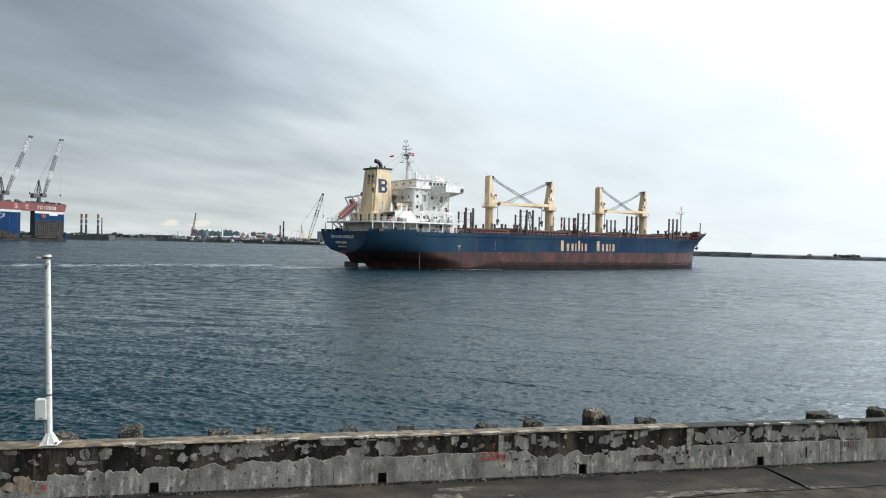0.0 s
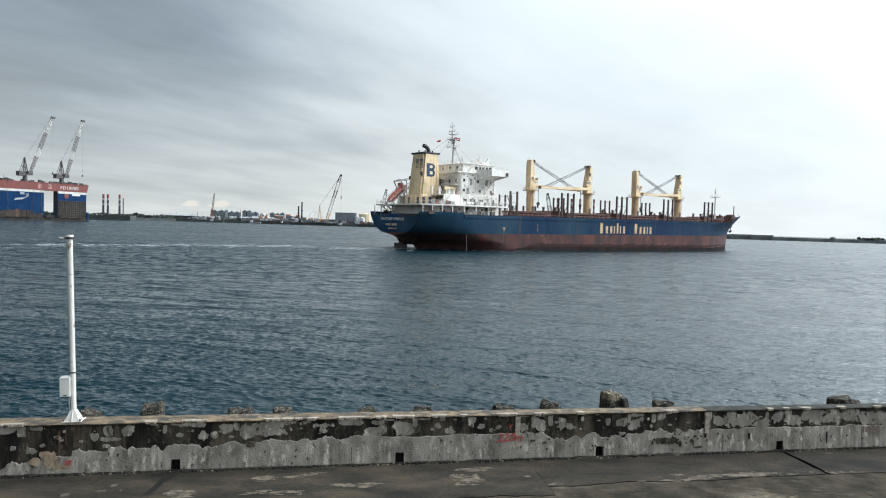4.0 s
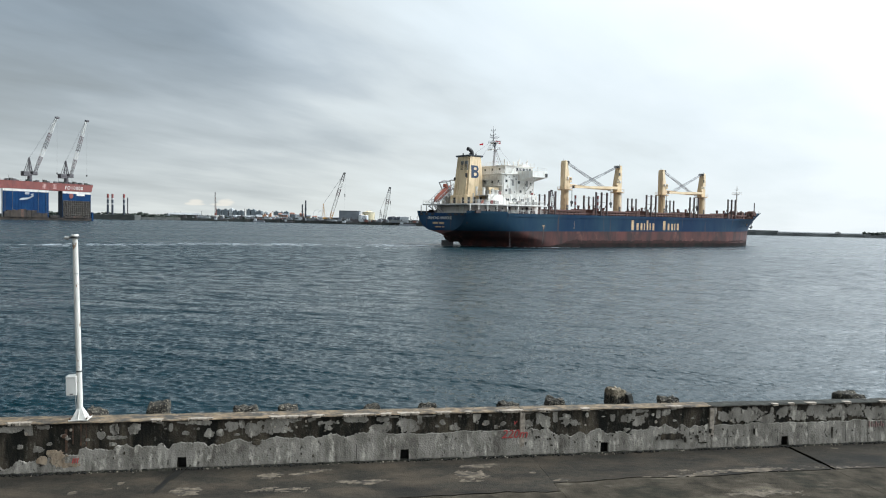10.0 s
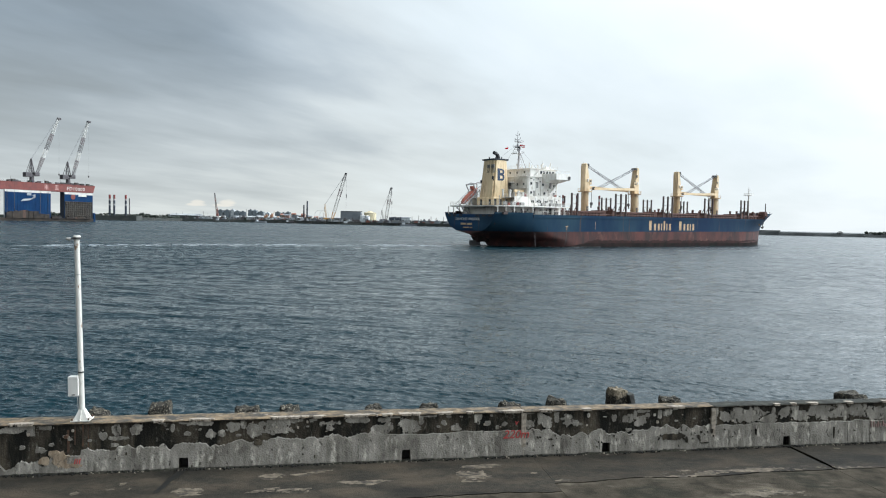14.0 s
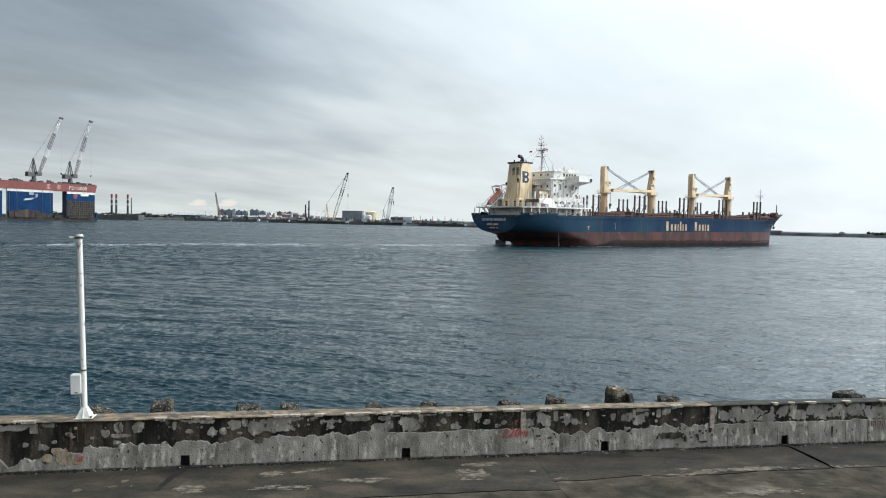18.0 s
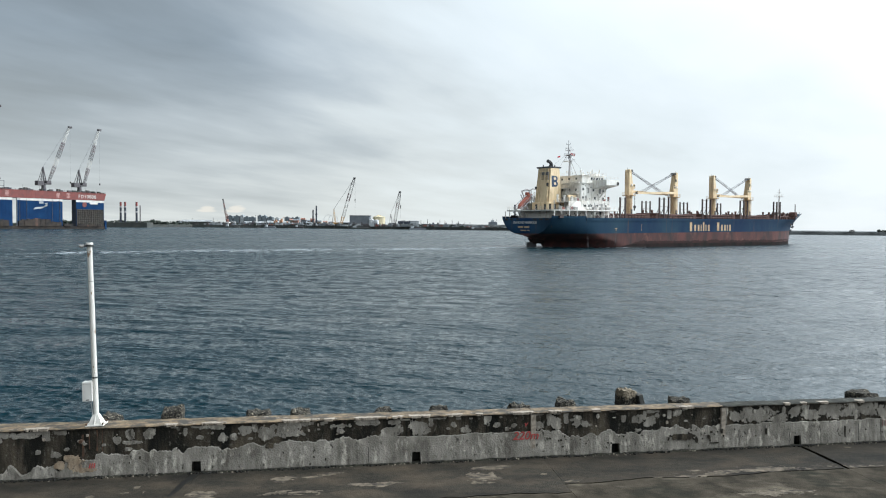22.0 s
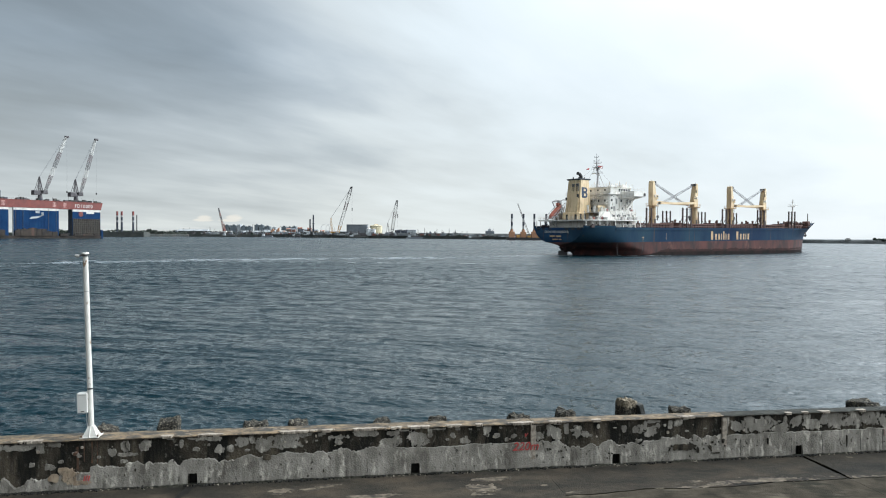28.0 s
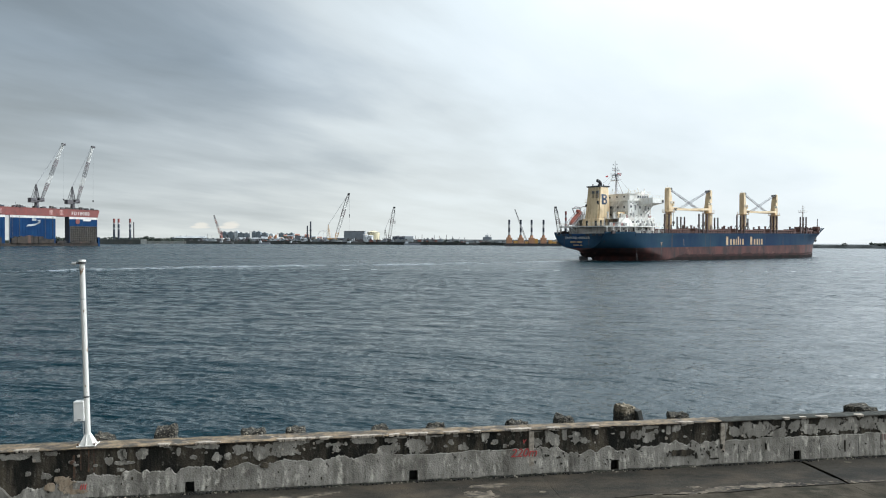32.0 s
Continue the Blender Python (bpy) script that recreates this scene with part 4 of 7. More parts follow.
def build_berm():
    bm = bmesh.new()
    # unseen slope, raised by the wall to back the drain holes darkly
    prof = [(WALL_T + .03, -3.5), (WALL_T + .03, 0.10), (1.15, 0.06), (2.2, -0.5), (5.6, -2.7), (5.6, -3.5)]
    a = [bm.verts.new((-20, y, z)) for y, z in prof]
    b = [bm.verts.new((40, y, z)) for y, z in prof]
    bm.faces.new(a)
    bm.faces.new(b[::-1])
    for i in range(len(prof)):
        bm.faces.new((a[i], b[i], b[(i + 1) % len(prof)], a[(i + 1) % len(prof)]))
    bmesh.ops.recalc_face_normals(bm, faces=bm.faces)
    ob = new("rubble_berm", mesh_of("rubble_berm", bm, M_rubble))
    ob.matrix_basis = WALL
    return tagged(ob, "dark rubble slope at the seaward foot of the wall", "rubble", kind="structure")


build_berm()


def armour_block(s, top, w, d, seed):
    """Leg of a concrete armour unit that stands up behind the wall."""
    bm = bmesh.new()
    n, rows = 36, 22
    rng = random.Random(seed)
    prev = None
    z0, slant = -0.35, rng.uniform(-.045, .045)
    for k in range(rows + 1):
        f = k / rows
        cur = []
        for i in range(n):
            a = 2 * math.pi * i / n
            c, q = math.cos(a), math.sin(a)
            sq = 1 / max(abs(c), abs(q)) * 0.80 + 0.20
            r = sq * (1.08 - 0.08 * f) * (1 if k < rows - 1 else (0.97 if k < rows else 0.86))
            jig = 1 + 0.09 * noise.noise((c * 1.6 + seed, q * 1.6, f * 4)) + 0.10 * noise.noise((c * 6, q * 6 + seed, f * 15)) + rng.uniform(-.035, .035)
            cur.append(bm.verts.new((w / 2 * r * jig * c, d / 2 * r * jig * q, z0 + (top - z0) * f + (0.06 * noise.noise((c * 1.8, q * 1.8 + seed, f)) + slant * c + rng.uniform(-.008, .012)) * f)))
        if prev:
            for i in range(n):
                bm.faces.new((prev[i], prev[(i + 1) % n], cur[(i + 1) % n], cur[i]))
        prev = cur
    c = bm.verts.new((0, 0, top + 0.012))
    for i in range(n):
        bm.faces.new((prev[i], prev[(i + 1) % n], c))
    ob = new("armour_block", mesh_of("armour_block", bm, M_armour))
    ob.matrix_basis = WALL @ pose(s, 1.0, 0, 0, 0, rng.uniform(-12, 12))
    if top > .9:
        # the tallest block's lit upper face is painted on as lighter tan
        ob.data.materials.append(M_littop)
        for f in ob.data.polygons:
            if f.center.z > top - .13 + .03 * noise.noise(f.center * 9):
                f.material_index = 1
    return tagged(ob, "barnacle-crusted concrete armour block standing behind the parapet wall", "armour block", group="armour blocks behind the wall")


for i, (s, top, w, d) in enumerate(((-1.63, .765, .34, .4), (-.60, .865, .42, .4), (.91, .75, .46, .4), (1.68, .76, .36, .4), (3.22, .70, .36, .4), (4.29, .715, .36, .4), (5.89, .72, .42, .4),
                                    (6.85, .775, .44, .4), (8.11, .955, .36, .38), (9.26, .755, .44, .4), (13.46, .75, .6, .5), (15.0, .80, .5, .5), (-4.2, .78, .4, .4))):
    armour_block(s, top - .02, w * .90, d, i + 1)
leaning = new("leaning_slab", mesh_of("leaning_slab", bevelled(-.05, .05, -.25, .25, -.6, .56, .012), M_rubble))
leaning.matrix_basis = WALL @ pose(8.42, 1.0, 0.35, 0, -16, 8)
tagged(leaning, "dark concrete slab leaning against an armour block", "slab")


def build_pole():
    pole = thing("signal_pole", "chipped white steel pole bolted on the parapet wall", "pole", WALL @ pose(-1.63, 0.175, WALL_H + 0.006, 0, -1.3, 0))
    part("base_plate", bevelled(-.145, .145, -.12, .12, 0, .018, .004), M_polewhite, pole)
    bm = bmesh.new()
    for a in range(4):
        c, s = math.cos(math.pi / 2 * a), math.sin(math.pi / 2 * a)
        tri = [(0.03, 0.018), (0.130, 0.018), (0.041, 0.19), (0.03, 0.19)]
        q = [[bm.verts.new((x * c - t * s, x * s + t * c, z)) for x, z in tri] for t in (-.005, .005)]
        bm.faces.new(q[0][::-1])
        bm.faces.new(q[1])
        for i in range(4):
            bm.faces.new((q[0][i], q[0][(i + 1) % 4], q[1][(i + 1) % 4], q[1][i]))
    prism(bm, [(-.11, -.095), (.11, -.095), (.11, .095), (-.11, .095)], .018, .18, [(-.041, -.041), (.041, -.041), (.041, .041), (-.041, .041)])
    part("flared_foot", bm, M_polewhite, pole)
    part("shaft", one(tube, (0, 0, .02), (-0.02, 0, 3.02), .043, .039, 18), M_polewhite, pole, smooth=False)
    for x, y in ((-.125, -.1), (.125, -.1), (-.125, .1), (.125, .1)):
        part("anchor_bolt", one(tube, (x, y, .015), (x, y, .05), .014, .014, 6), M_rust, pole)
    part("clamp_band", one(tube, (-.005, 0, .785), (-.005, 0, .81), .046, .046, 18), M_black, pole, "black clamp band")
    part("clamp_band", one(tube, (-.016, 0, 2.40), (-.016, 0, 2.412), .043, .043, 18), M_grey, pole)
    part("cap", one(tube, (-.02, 0, 3.02), (-.02, 0, 3.05), .058, .050, 16), M_polewhite, pole)
    part("cap", one(tube, (-.02, 0, 2.985), (-.02, 0, 3.01), .062, .062, 12), M_black, pole, "dark collar under the cap")
    part("arm", one(tube, (-.02, -.02, 3.005), (-.13, -.05, 2.995), .018, .014, 8), M_black, pole, "dark stub arm")
    part("floodlight", one(tube, (-.10, -.045, 2.985), (-.16, -.06, 3.0), .03, .022, 8), M_grey, pole)
    box = part("junction_box", bevelled(-.190, -.030, -.07, .07, .41, .735, .012), M_boxwhite, pole, "white plastic junction box")
    part("cover_seam", one(quad_box, -.198, -.042, -.0725, -.068, .70, .704), M_grey, box)
    part("label_plate", one(quad_box, -.13, -.08, -.0735, -.069, .43, .445), M_black, box)
    part("cable", one(tube, (-.06, -.03, .40), (-.04, -.04, .03), .007, .007, 6), M_grey, pole)
    return pole


build_pole()

# ---- the bulk carrier; x forward from the transom, y to port, z up from the waterline at the stern ----
BOOT, DECK = 4.3, 9.0
HALF = 13.6


def lerp_table(tab, x):
    for (a, u), (b, w) in zip(tab[:-1], tab[1:]):
        if x <= b:
            return u + (w - u) * max(0, x - a) / (b - a)
    return tab[-1][1]


STERN_X = [(-4, 11), (0, 7.6), (0.8, 6.8), (1.5, 5.8), (2.0, 4.4), (2.4, 2.4), (3.0, 1.0), (3.7, 0.1), (4.3, 0), (20, 0)]
STEM_X = [(-4, 158.5), (0, 159.0), (4.0, 159.6), (6.0, 160.6), (8.0, 163.2), (10.0, 166.4), (11.7, 169.4), (20, 172)]
TRANSOM = [(-5, 0.35), (3.5, 0.4), (4.0, 3.6), (4.3, 5.4), (5.0, 7.4), (6.5, 9.5), (8.0, 10.4), (9.0, 10.9), (12, 11.2)]


def half_breadth(x, z):
    xs, xb = lerp_table(STERN_X, z), lerp_table(STEM_X, z)
    b0 = lerp_table(TRANSOM, z)
    la = lerp_table([(-4, 27), (0, 21), (3, 19), (5, 19), (9, 17), (12, 15)], z)
    t = min(1, max(0, (x - xs) / la))
    full, fine = 1 - (1 - t) ** 2.0, (t * t * (3 - 2 * t)) ** 0.62
    m = min(1, max(0, (z - 2.4) / 2.6))
    b = b0 + (HALF - b0) * (fine + (full - fine) * m)
    lf = lerp_table([(-4, 46), (0, 42), (6, 40), (9, 38), (12, 36)], z)
    t = min(1, max(0, (xb - x) / lf))
    return min(b, HALF) * (1 - (1 - t) ** 1.62) + 0.02


def hull_skin(levels, top=None):
    """Shell of the hull between levels, both sides with the transom; top(x): height of the last level."""
    bm = bmesh.new()
    n = 76
    grid = {1: [], -1: []}
    for z in levels:
        xs, xb = lerp_table(STERN_X, z), lerp_table(STEM_X, z)
        for sgn in (1, -1):
            row = []
            for i in range(n + 1):
                f = i / n
                f = 0.5 - 0.5 * math.cos(math.pi * f)
                x = xs + (xb - xs) * f
                row.append(bm.verts.new((x, sgn * half_breadth(x, z), z)))
            grid[sgn].append(row)
    for sgn in (1, -1):
        g = grid[sgn]
        for a, b in zip(g[:-1], g[1:]):
            for i in range(n):
                q = (a[i], a[i + 1], b[i + 1], b[i])
                bm.faces.new(q if sgn < 0 else q[::-1])
    for k in range(len(levels) - 1):
        a, b = grid[1], grid[-1]
        bm.faces.new((a[k][0], b[k][0], b[k + 1][0], a[k + 1][0])[::-1])
        bm.faces.new((a[k][n], b[k][n], b[k + 1][n], a[k + 1][n]))
    return bm, grid


def rail(bm, pts, h=1.0, bars=3, r=0.025, step=1.6):
    """Guard rail along points."""
    for p, q in zip(pts[:-1], pts[1:]):
        p, q = Vector(p), Vector(q)
        n = max(1, int((q - p).length / step))
        for i in range(n + 1):
            c = p + (q - p) * i / n
            tube(bm, c, c + Vector((0, 0, h)), r, r, 4)
        for k in range(1, bars + 1):
            o = Vector((0, 0, h * k / bars))
            tube(bm, p + o, q + o, r * 0.8, r * 0.8, 4)


def stairs(bm, p, q, w, n):
    p, q = Vector(p), Vector(q)
    side = (q - p).cross(Vector((0, 0, 1))).normalized() * w / 2
    for s in (side, -side):
        tube(bm, p + s, q + s, 0.06, 0.06, 4)
        tube(bm, p + s + Vector((0, 0, 0.9)), q + s + Vector((0, 0, 0.9)), 0.03, 0.03, 4)
    for i in range(n):
        c = p + (q - p) * (i + 0.5) / n
        tube(bm, c + side, c - side, 0.05, 0.05, 4)


def deck_crane(ship, x, face):
    """Cargo crane on its pedestal; face 1: jib towards the bow."""
    f = face
    ped = part("crane_pedestal", one(tube, (x, 0, DECK), (x, 0, 17.0), 1.22, 1.17, 20), M_cream_dark, ship, "cream crane pedestal with rust runs")
    for z in (11.4, 14.2, 16.2):
        part("stiffener_ring", one(tube, (x, 0, z), (x, 0, z + .16), 1.29, 1.29, 20), M_cream_dark, ped)
    part("access_door", one(quad_box, x - .4, x + .4, -1.27, -1.1, DECK + 1.4, DECK + 3.3), M_dark, ped)
    part("ladder", one(lattice, (x - .85 * f, -1.0, DECK), (x - .85 * f, -1.0, 17.0), .35, .35, 18, .03), M_cream, ped)
    bm = one(tube, (x, 0, 16.9), (x, 0, 17.15), 2.3, 2.3, 20)
    rail(bm, [(x + 2.2 * math.cos(a * math.pi / 6), 2.4 * math.sin(a * math.pi / 6), 17.15) for a in range(13)], .9, 2, .03, 3)
    part("crane_platform", bm, M_cream_dark, ship)
    # slewing house: tall, tapering on the jib's side
    prof = [(-1.35 * f, 17.2), (1.5 * f, 17.2), (1.5 * f, 19.6), (1.2 * f, 20.6), (0.25 * f, 24.6), (0.05 * f, 25.6), (-0.5 * f, 26.15), (-1.0 * f, 26.0), (-1.3 * f, 25.2)]
    bm = bmesh.new()
    lo = [bm.verts.new((x + a * .86, -1.0, z)) for a, z in prof]
    hi = [bm.verts.new((x + a * .86, 1.0, z)) for a, z in prof]
    bm.faces.new(lo)
    bm.faces.new(hi[::-1])
    for i in range(len(prof)):
        j = (i + 1) % len(prof)
        bm.faces.new((lo[i], hi[i], hi[j], lo[j]))
    bmesh.ops.recalc_face_normals(bm, faces=bm.faces)
    bmesh.ops.bevel(bm, geom=bm.edges[:], offset=0.09, segments=2, affect="EDGES")
    house = part("crane_house", bm, M_cream, ship)
    part("operator_cab", bevelled(x + f * 1.3 - .55, x + f * 1.3 + .55, -1.2, -.25, 19.4, 21.0, .08), M_cream, house)
    part("cab_window", one(quad_box, x + f * 1.3 - .35, x + f * 1.3 + .35, -1.24, -1.15, 20.2, 20.7), M_window, house)
    part("vent", bevelled(x - .3, x + .3, -1.4, -.95, 20.2, 21.1, .1), M_white, house, "white ventilation cowl")
    if f < 0:
        part("vent_hatch", one(quad_box, x + f * .15 - .3, x + f * .15 + .3, -1.08, -.96, 22.6, 23.6), M_dark, house)
        part("vent_hatch", one(quad_box, x + f * .9 - .3, x + f * .9 + .3, -1.08, -.96, 20.6, 21.4), M_dark, house)
    for y in (-.8, -.3, .3, .8):
        part("head_sheave", one(tube, (x + .45 * f, y - .1, 25.6), (x + .45 * f, y + .1, 25.6), .45, .45, 14), M_dark, house)
    part("top_bracket", one(quad_box, x + f * .15 - .4, x + f * .15 + .4, -.8, .8, 25.0, 25.5), M_cream, house)
    bm = one(tube, (x - .9 * f, 0, 25.9), (x - .9 * f, 0, 26.7), .04, .04, 4)
    part("lamp_bracket", bm, M_grey, house)
    # jib lies level towards the facing crane
    y0 = 0.75 * f
    L_ = 22.6
    root, tip = (x + 1.3 * f, y0, 18.55), (x + L_ * f, y0, 18.0)
    bm = bmesh.new()
    for s in (-.45, .45):
        a0 = [(root[0], root[2] - .4), (x + 6 * f, 18.0), (x + 16 * f, 17.82), (tip[0], 17.75)]
        a1 = [(root[0], root[2] + .4), (x + 6 * f, 18.85), (x + 16 * f, 18.5), (tip[0], 18.25)]
        for k in range(3):
            v = [bm.verts.new((p[0], y0 + s + o, p[1])) for o in (-.12, .12) for p in (a0[k], a0[k + 1], a1[k + 1], a1[k])]
            for q in ((0, 1, 2, 3), (7, 6, 5, 4), (0, 4, 5, 1), (3, 2, 6, 7), (0, 3, 7, 4), (1, 5, 6, 2)):
                bm.faces.new([v[i] for i in q])
    for k in range(9):
        xx = x + (2.5 + 2.3 * k) * f
        tube(bm, (xx, y0 - .45, 18.1), (xx, y0 + .45, 18.1), .12, .12, 6)
    bmesh.ops.recalc_face_normals(bm, faces=bm.faces)
    jib = part("jib", bm, M_cream, ship, "long cream box-girder jib")
    for y in (-.3, .3):
        part("jib_sheave", one(tube, (tip[0] - .2 * f, y0 + y - .08, 18.1), (tip[0] - .2 * f, y0 + y + .08, 18.1), .5, .5, 12), M_dark, jib)
    bm = bmesh.new()
    for y in (-.5, .5):
        tube(bm, (x + .4 * f, y, 25.6), (x + 20.8 * f, y0 + y * .7, 18.5), .055, .055, 4)
        tube(bm, (x + .3 * f, y * .6, 25.9), (x + 19.6 * f, y0 + y * .5, 18.6), .055, .055, 4)
        tube(bm, (x + .5 * f, y * .3, 25.3), (x + 18.2 * f, y0 + y * .3, 18.6), .05, .05, 4)
    part("luffing_wires", bm, M_wire, ship)
    bm = one(tube, (x + 4.2 * f, y0, 17.7), (x + 4.2 * f, y0, 13.6), .05, .05, 4)
    tube(bm, (x + 4.0 * f, y0, 17.7), (x + 4.05 * f, y0, 13.6), .04, .04, 4)
    part("hoist_wire", bm, M_wire, ship)
    bm = one(tube, (x + 4.15 * f, y0 - .15, 13.2), (x + 4.15 * f, y0 + .15, 13.2), .55, .55, 12)
    quad_box(bm, x + 4.0 * f - .12, x + 4.0 * f + .12, y0 - .2, y0 + .2, 11.9, 13.2)
    part("hook_block", bm, M_dark, ship)


def build_ship():
    ship = thing("bulk_carrier", "blue and red bulk carrier with cream deck cranes, under way", "cargo ship", Matrix())
    bm, _ = hull_skin([-2.5, -1, 0, 0.8, 1.4, 1.8, 2.1, 2.4, 2.8, 3.3, 3.7, 4.0, BOOT])
    part("lower_hull", bm, M_red, ship, "faded dark red antifouling paint with streaks", smooth=True)
    bm, g = hull_skin([BOOT, 4.7, 5.3, 6.2, 7.2, 8.1, DECK])
    part("upper_hull", bm, M_blue, ship, "deep blue painted topsides with scuffs", smooth=True)
    # main deck
    bm = bmesh.new()
    n = 60
    prev = None
    for i in range(n + 1):
        x = 0.05 + (164.6 - 0.05) * i / n
        b = half_breadth(x, DECK) - 0.05
        cur = [bm.verts.new((x, b, DECK - .02)), bm.verts.new((x, -b, DECK - .02))]
        if prev:
            bm.faces.new((prev[1], cur[1], cur[0], prev[0]))
        prev = cur
    part("main_deck", bm, M_hatch, ship)

    def strake(x0, x1, z0, z1, material, name, out=0.0, thick=0.15, n=40):
        for sgn in (1, -1):
            bm = bmesh.new()
            prev = None
            for i in range(n + 1):
                x = x0 + (x1 - x0) * i / n
                zt = z1(x) if callable(z1) else z1
                za = z0(x) if callable(z0) else z0
                o, t = half_breadth(x, za) + out, half_breadth(min(x, lerp_table(STEM_X, zt) - .01), zt) + out
                cur = [bm.verts.new((x, sgn * y, z)) for y, z in ((o, za), (t, zt), (max(t - thick, 0.01), zt), (max(o - thick, 0.01), za))]
                if prev:
                    for k in range(4):
                        q = (prev[k], cur[k], cur[(k + 1) % 4], prev[(k + 1) % 4])
                        bm.faces.new(q)
                else:
                    bm.faces.new(cur)
                prev = cur
            bm.faces.new(prev)
            bmesh.ops.recalc_face_normals(bm, faces=bm.faces)
            part(name, bm, material, ship)

    strake(0.02, 12.2, DECK, 9.55, M_blue, "poop_bulwark")
    strake(12.2, 148, DECK - .8, DECK + .06, M_blue, "sheer_strake", .12, .3, 60)
    strake(26.0, 158.0, lambda x: -0.3 - 0.0093 * x, lambda x: 2.1 * min(1, (x - 25) / 14) - 0.0093 * x + 0.45 * noise.noise((x * .12, 5, 0)) + 0.35 * noise.noise((x * .5, 2, 0)) + 0.45 * noise.noise((x * 1.9, 6, 0)), M_grime, "grime_band", .03, .2, 420)
    strake(24.0, 158.0, lambda x: -0.35 - 0.0093 * x, lambda x: 1.25 * min(1, (x - 23) / 12) - 0.0093 * x + 0.3 * noise.noise((x * .16, 0, 0)) + 0.25 * noise.noise((x * .7, 4, 0)) + 0.3 * noise.noise((x * 2.1, 9, 0)), M_wet, "waterline_stain", .06, .2, 420)
    # forecastle: raised bow with flared bulwark
    bm = bmesh.new()
    xs_ = [146 + i * 0.6 for i in range(40)]
    for sgn in (1, -1):
        prev = None
        for x in xs_:
            cur = []
            for z in (DECK, 9.7, 10.4, 11.1, 11.7):
                zz = DECK + (z - DECK) * min(1, max(0.1, (x - 146) / 9))
                xm = min(x, lerp_table(STEM_X, zz) - .02)
                cur.append(bm.verts.new((xm, sgn * half_breadth(xm, zz), zz)))
            if prev:
                for k in range(4):
                    bm.faces.new((prev[k], cur[k], cur[k + 1], prev[k + 1]))
            prev = cur
    bmesh.ops.remove_doubles(bm, verts=bm.verts, dist=0.005)
    bmesh.ops.recalc_face_normals(bm, faces=bm.faces)
    part("bow_bulwark", bm, M_blue, ship, smooth=True)
    bm = bmesh.new()
    pts = [(x, half_breadth(min(x, 165.2), 10.3) - .1) for x in (151, 154, 157, 160, 162, 164, 165.2)]
    bm.faces.new([bm.verts.new((x, -y, 10.3)) for x, y in pts] + [bm.verts.new((x, y, 10.3)) for x, y in pts[::-1]])
    part("forecastle_deck", bm, M_hatch, ship)
    fw = half_breadth(150.8, DECK) - .25
    part("forecastle_bulkhead", one(quad_box, 150.7, 151.0, -fw, fw, DECK, 10.29), M_hatch, ship)
    bm = bmesh.new()
    for sgn in (-1, 1):
        for x in (154, 157.5, 160.5):
            y = sgn * (half_breadth(x, 10.3) - 2.2)
            tube(bm, (x, y, 10.3), (x, y, 11.9), .45, .45, 10)
            quad_box(bm, x + .8, x + 1.9, y - .6, y + .6, 10.3, 11.6)
        tube(bm, (155, sgn * 2.5, 11.4), (155, sgn * 5.2, 11.4), 1.0, 1.0, 12)
        tube(bm, (158.5, sgn * 1.5, 11.2), (158.5, sgn * 3.2, 11.2), .9, .9, 12)
        for x in (152.5, 156, 163):
            tube(bm, (x, sgn * 1.0, 10.3), (x, sgn * 1.0, 12.2 + .2 * sgn), .25, .35, 8)
    tagged(part("mooring_gear", bm, M_hatch, ship, "rusty winches, bollards and vents"), kind="stuff")
    bm = bmesh.new()
    rail(bm, [(150.9, -fw, 10.3), (150.9, fw, 10.3)], 1.05)
    part("bow_rail", bm, M_grey, ship)
    bm = bmesh.new()
    rail(bm, [(164.5, -1.8, 11.6), (168.6, 0, 11.7)], .9)
    part("bow_rail", bm, M_grey, ship)
    # anchor in its hawse on each bow
    for sgn in (-1, 1):
        y = sgn * (half_breadth(161.2, 7.2) + .25)
        bm = one(tube, (161.2, y, 7.9), (160.7, y, 5.6), .16, .16, 8)
        tube(bm, (159.9, y, 5.9), (160.7, y + .05 * sgn, 5.35), .28, .2, 8)
        tube(bm, (161.7, y, 6.1), (160.7, y + .05 * sgn, 5.35), .28, .2, 8)
        tube(bm, (161.2, y - .4 * sgn, 7.9), (161.2, y + .12 * sgn, 7.7), .5, .55, 12)
        part("anchor", bm, M_dark, ship, "dark stowed anchor")
    # foremast and jackstaff
    bm = one(tube, (150.4, 0, DECK), (150.4, 0, 19.3), .35, .22, 10)
    tube(bm, (150.4, 0, 19.3), (150.4, 0, 22.5), .14, .07, 8)
    quad_box(bm, 149.5, 151.3, -1.6, 1.6, 18.9, 19.05)
    rail(bm, [(149.5, -1.6, 19.05), (151.3, -1.6, 19.05), (151.3, 1.6, 19.05), (149.5, 1.6, 19.05), (149.5, -1.6, 19.05)], .8, 2, .04)
    tube(bm, (150.4, -1.0, 21), (150.4, 1.0, 21), .05, .05, 4)
    for z in (19.9, 20.7, 21.6):
        tube(bm, (150.4, -.3, z), (150.4, .3, z), .13, .13, 6)
    part("foremast", bm, M_white, ship, "white foremast with light platform")
    part("jackstaff", one(tube, (164.5, 0, 10.3), (164.5, 0, 16.0), .22, .18, 8), M_stanchion, ship)
    # hatch coamings and covers
    for a, b in ((31, 44.6), (53, 70.3), (78.6, 95.3), (104, 120.5), (129, 143)):
        w = 10.6 if b < 130 else 7.6
        h = part("hatch_coaming", one(quad_box, a, b, -w, w, DECK - .02, 10.0), M_hatch, ship, "rust-red steel hatch coaming")
        n = 4
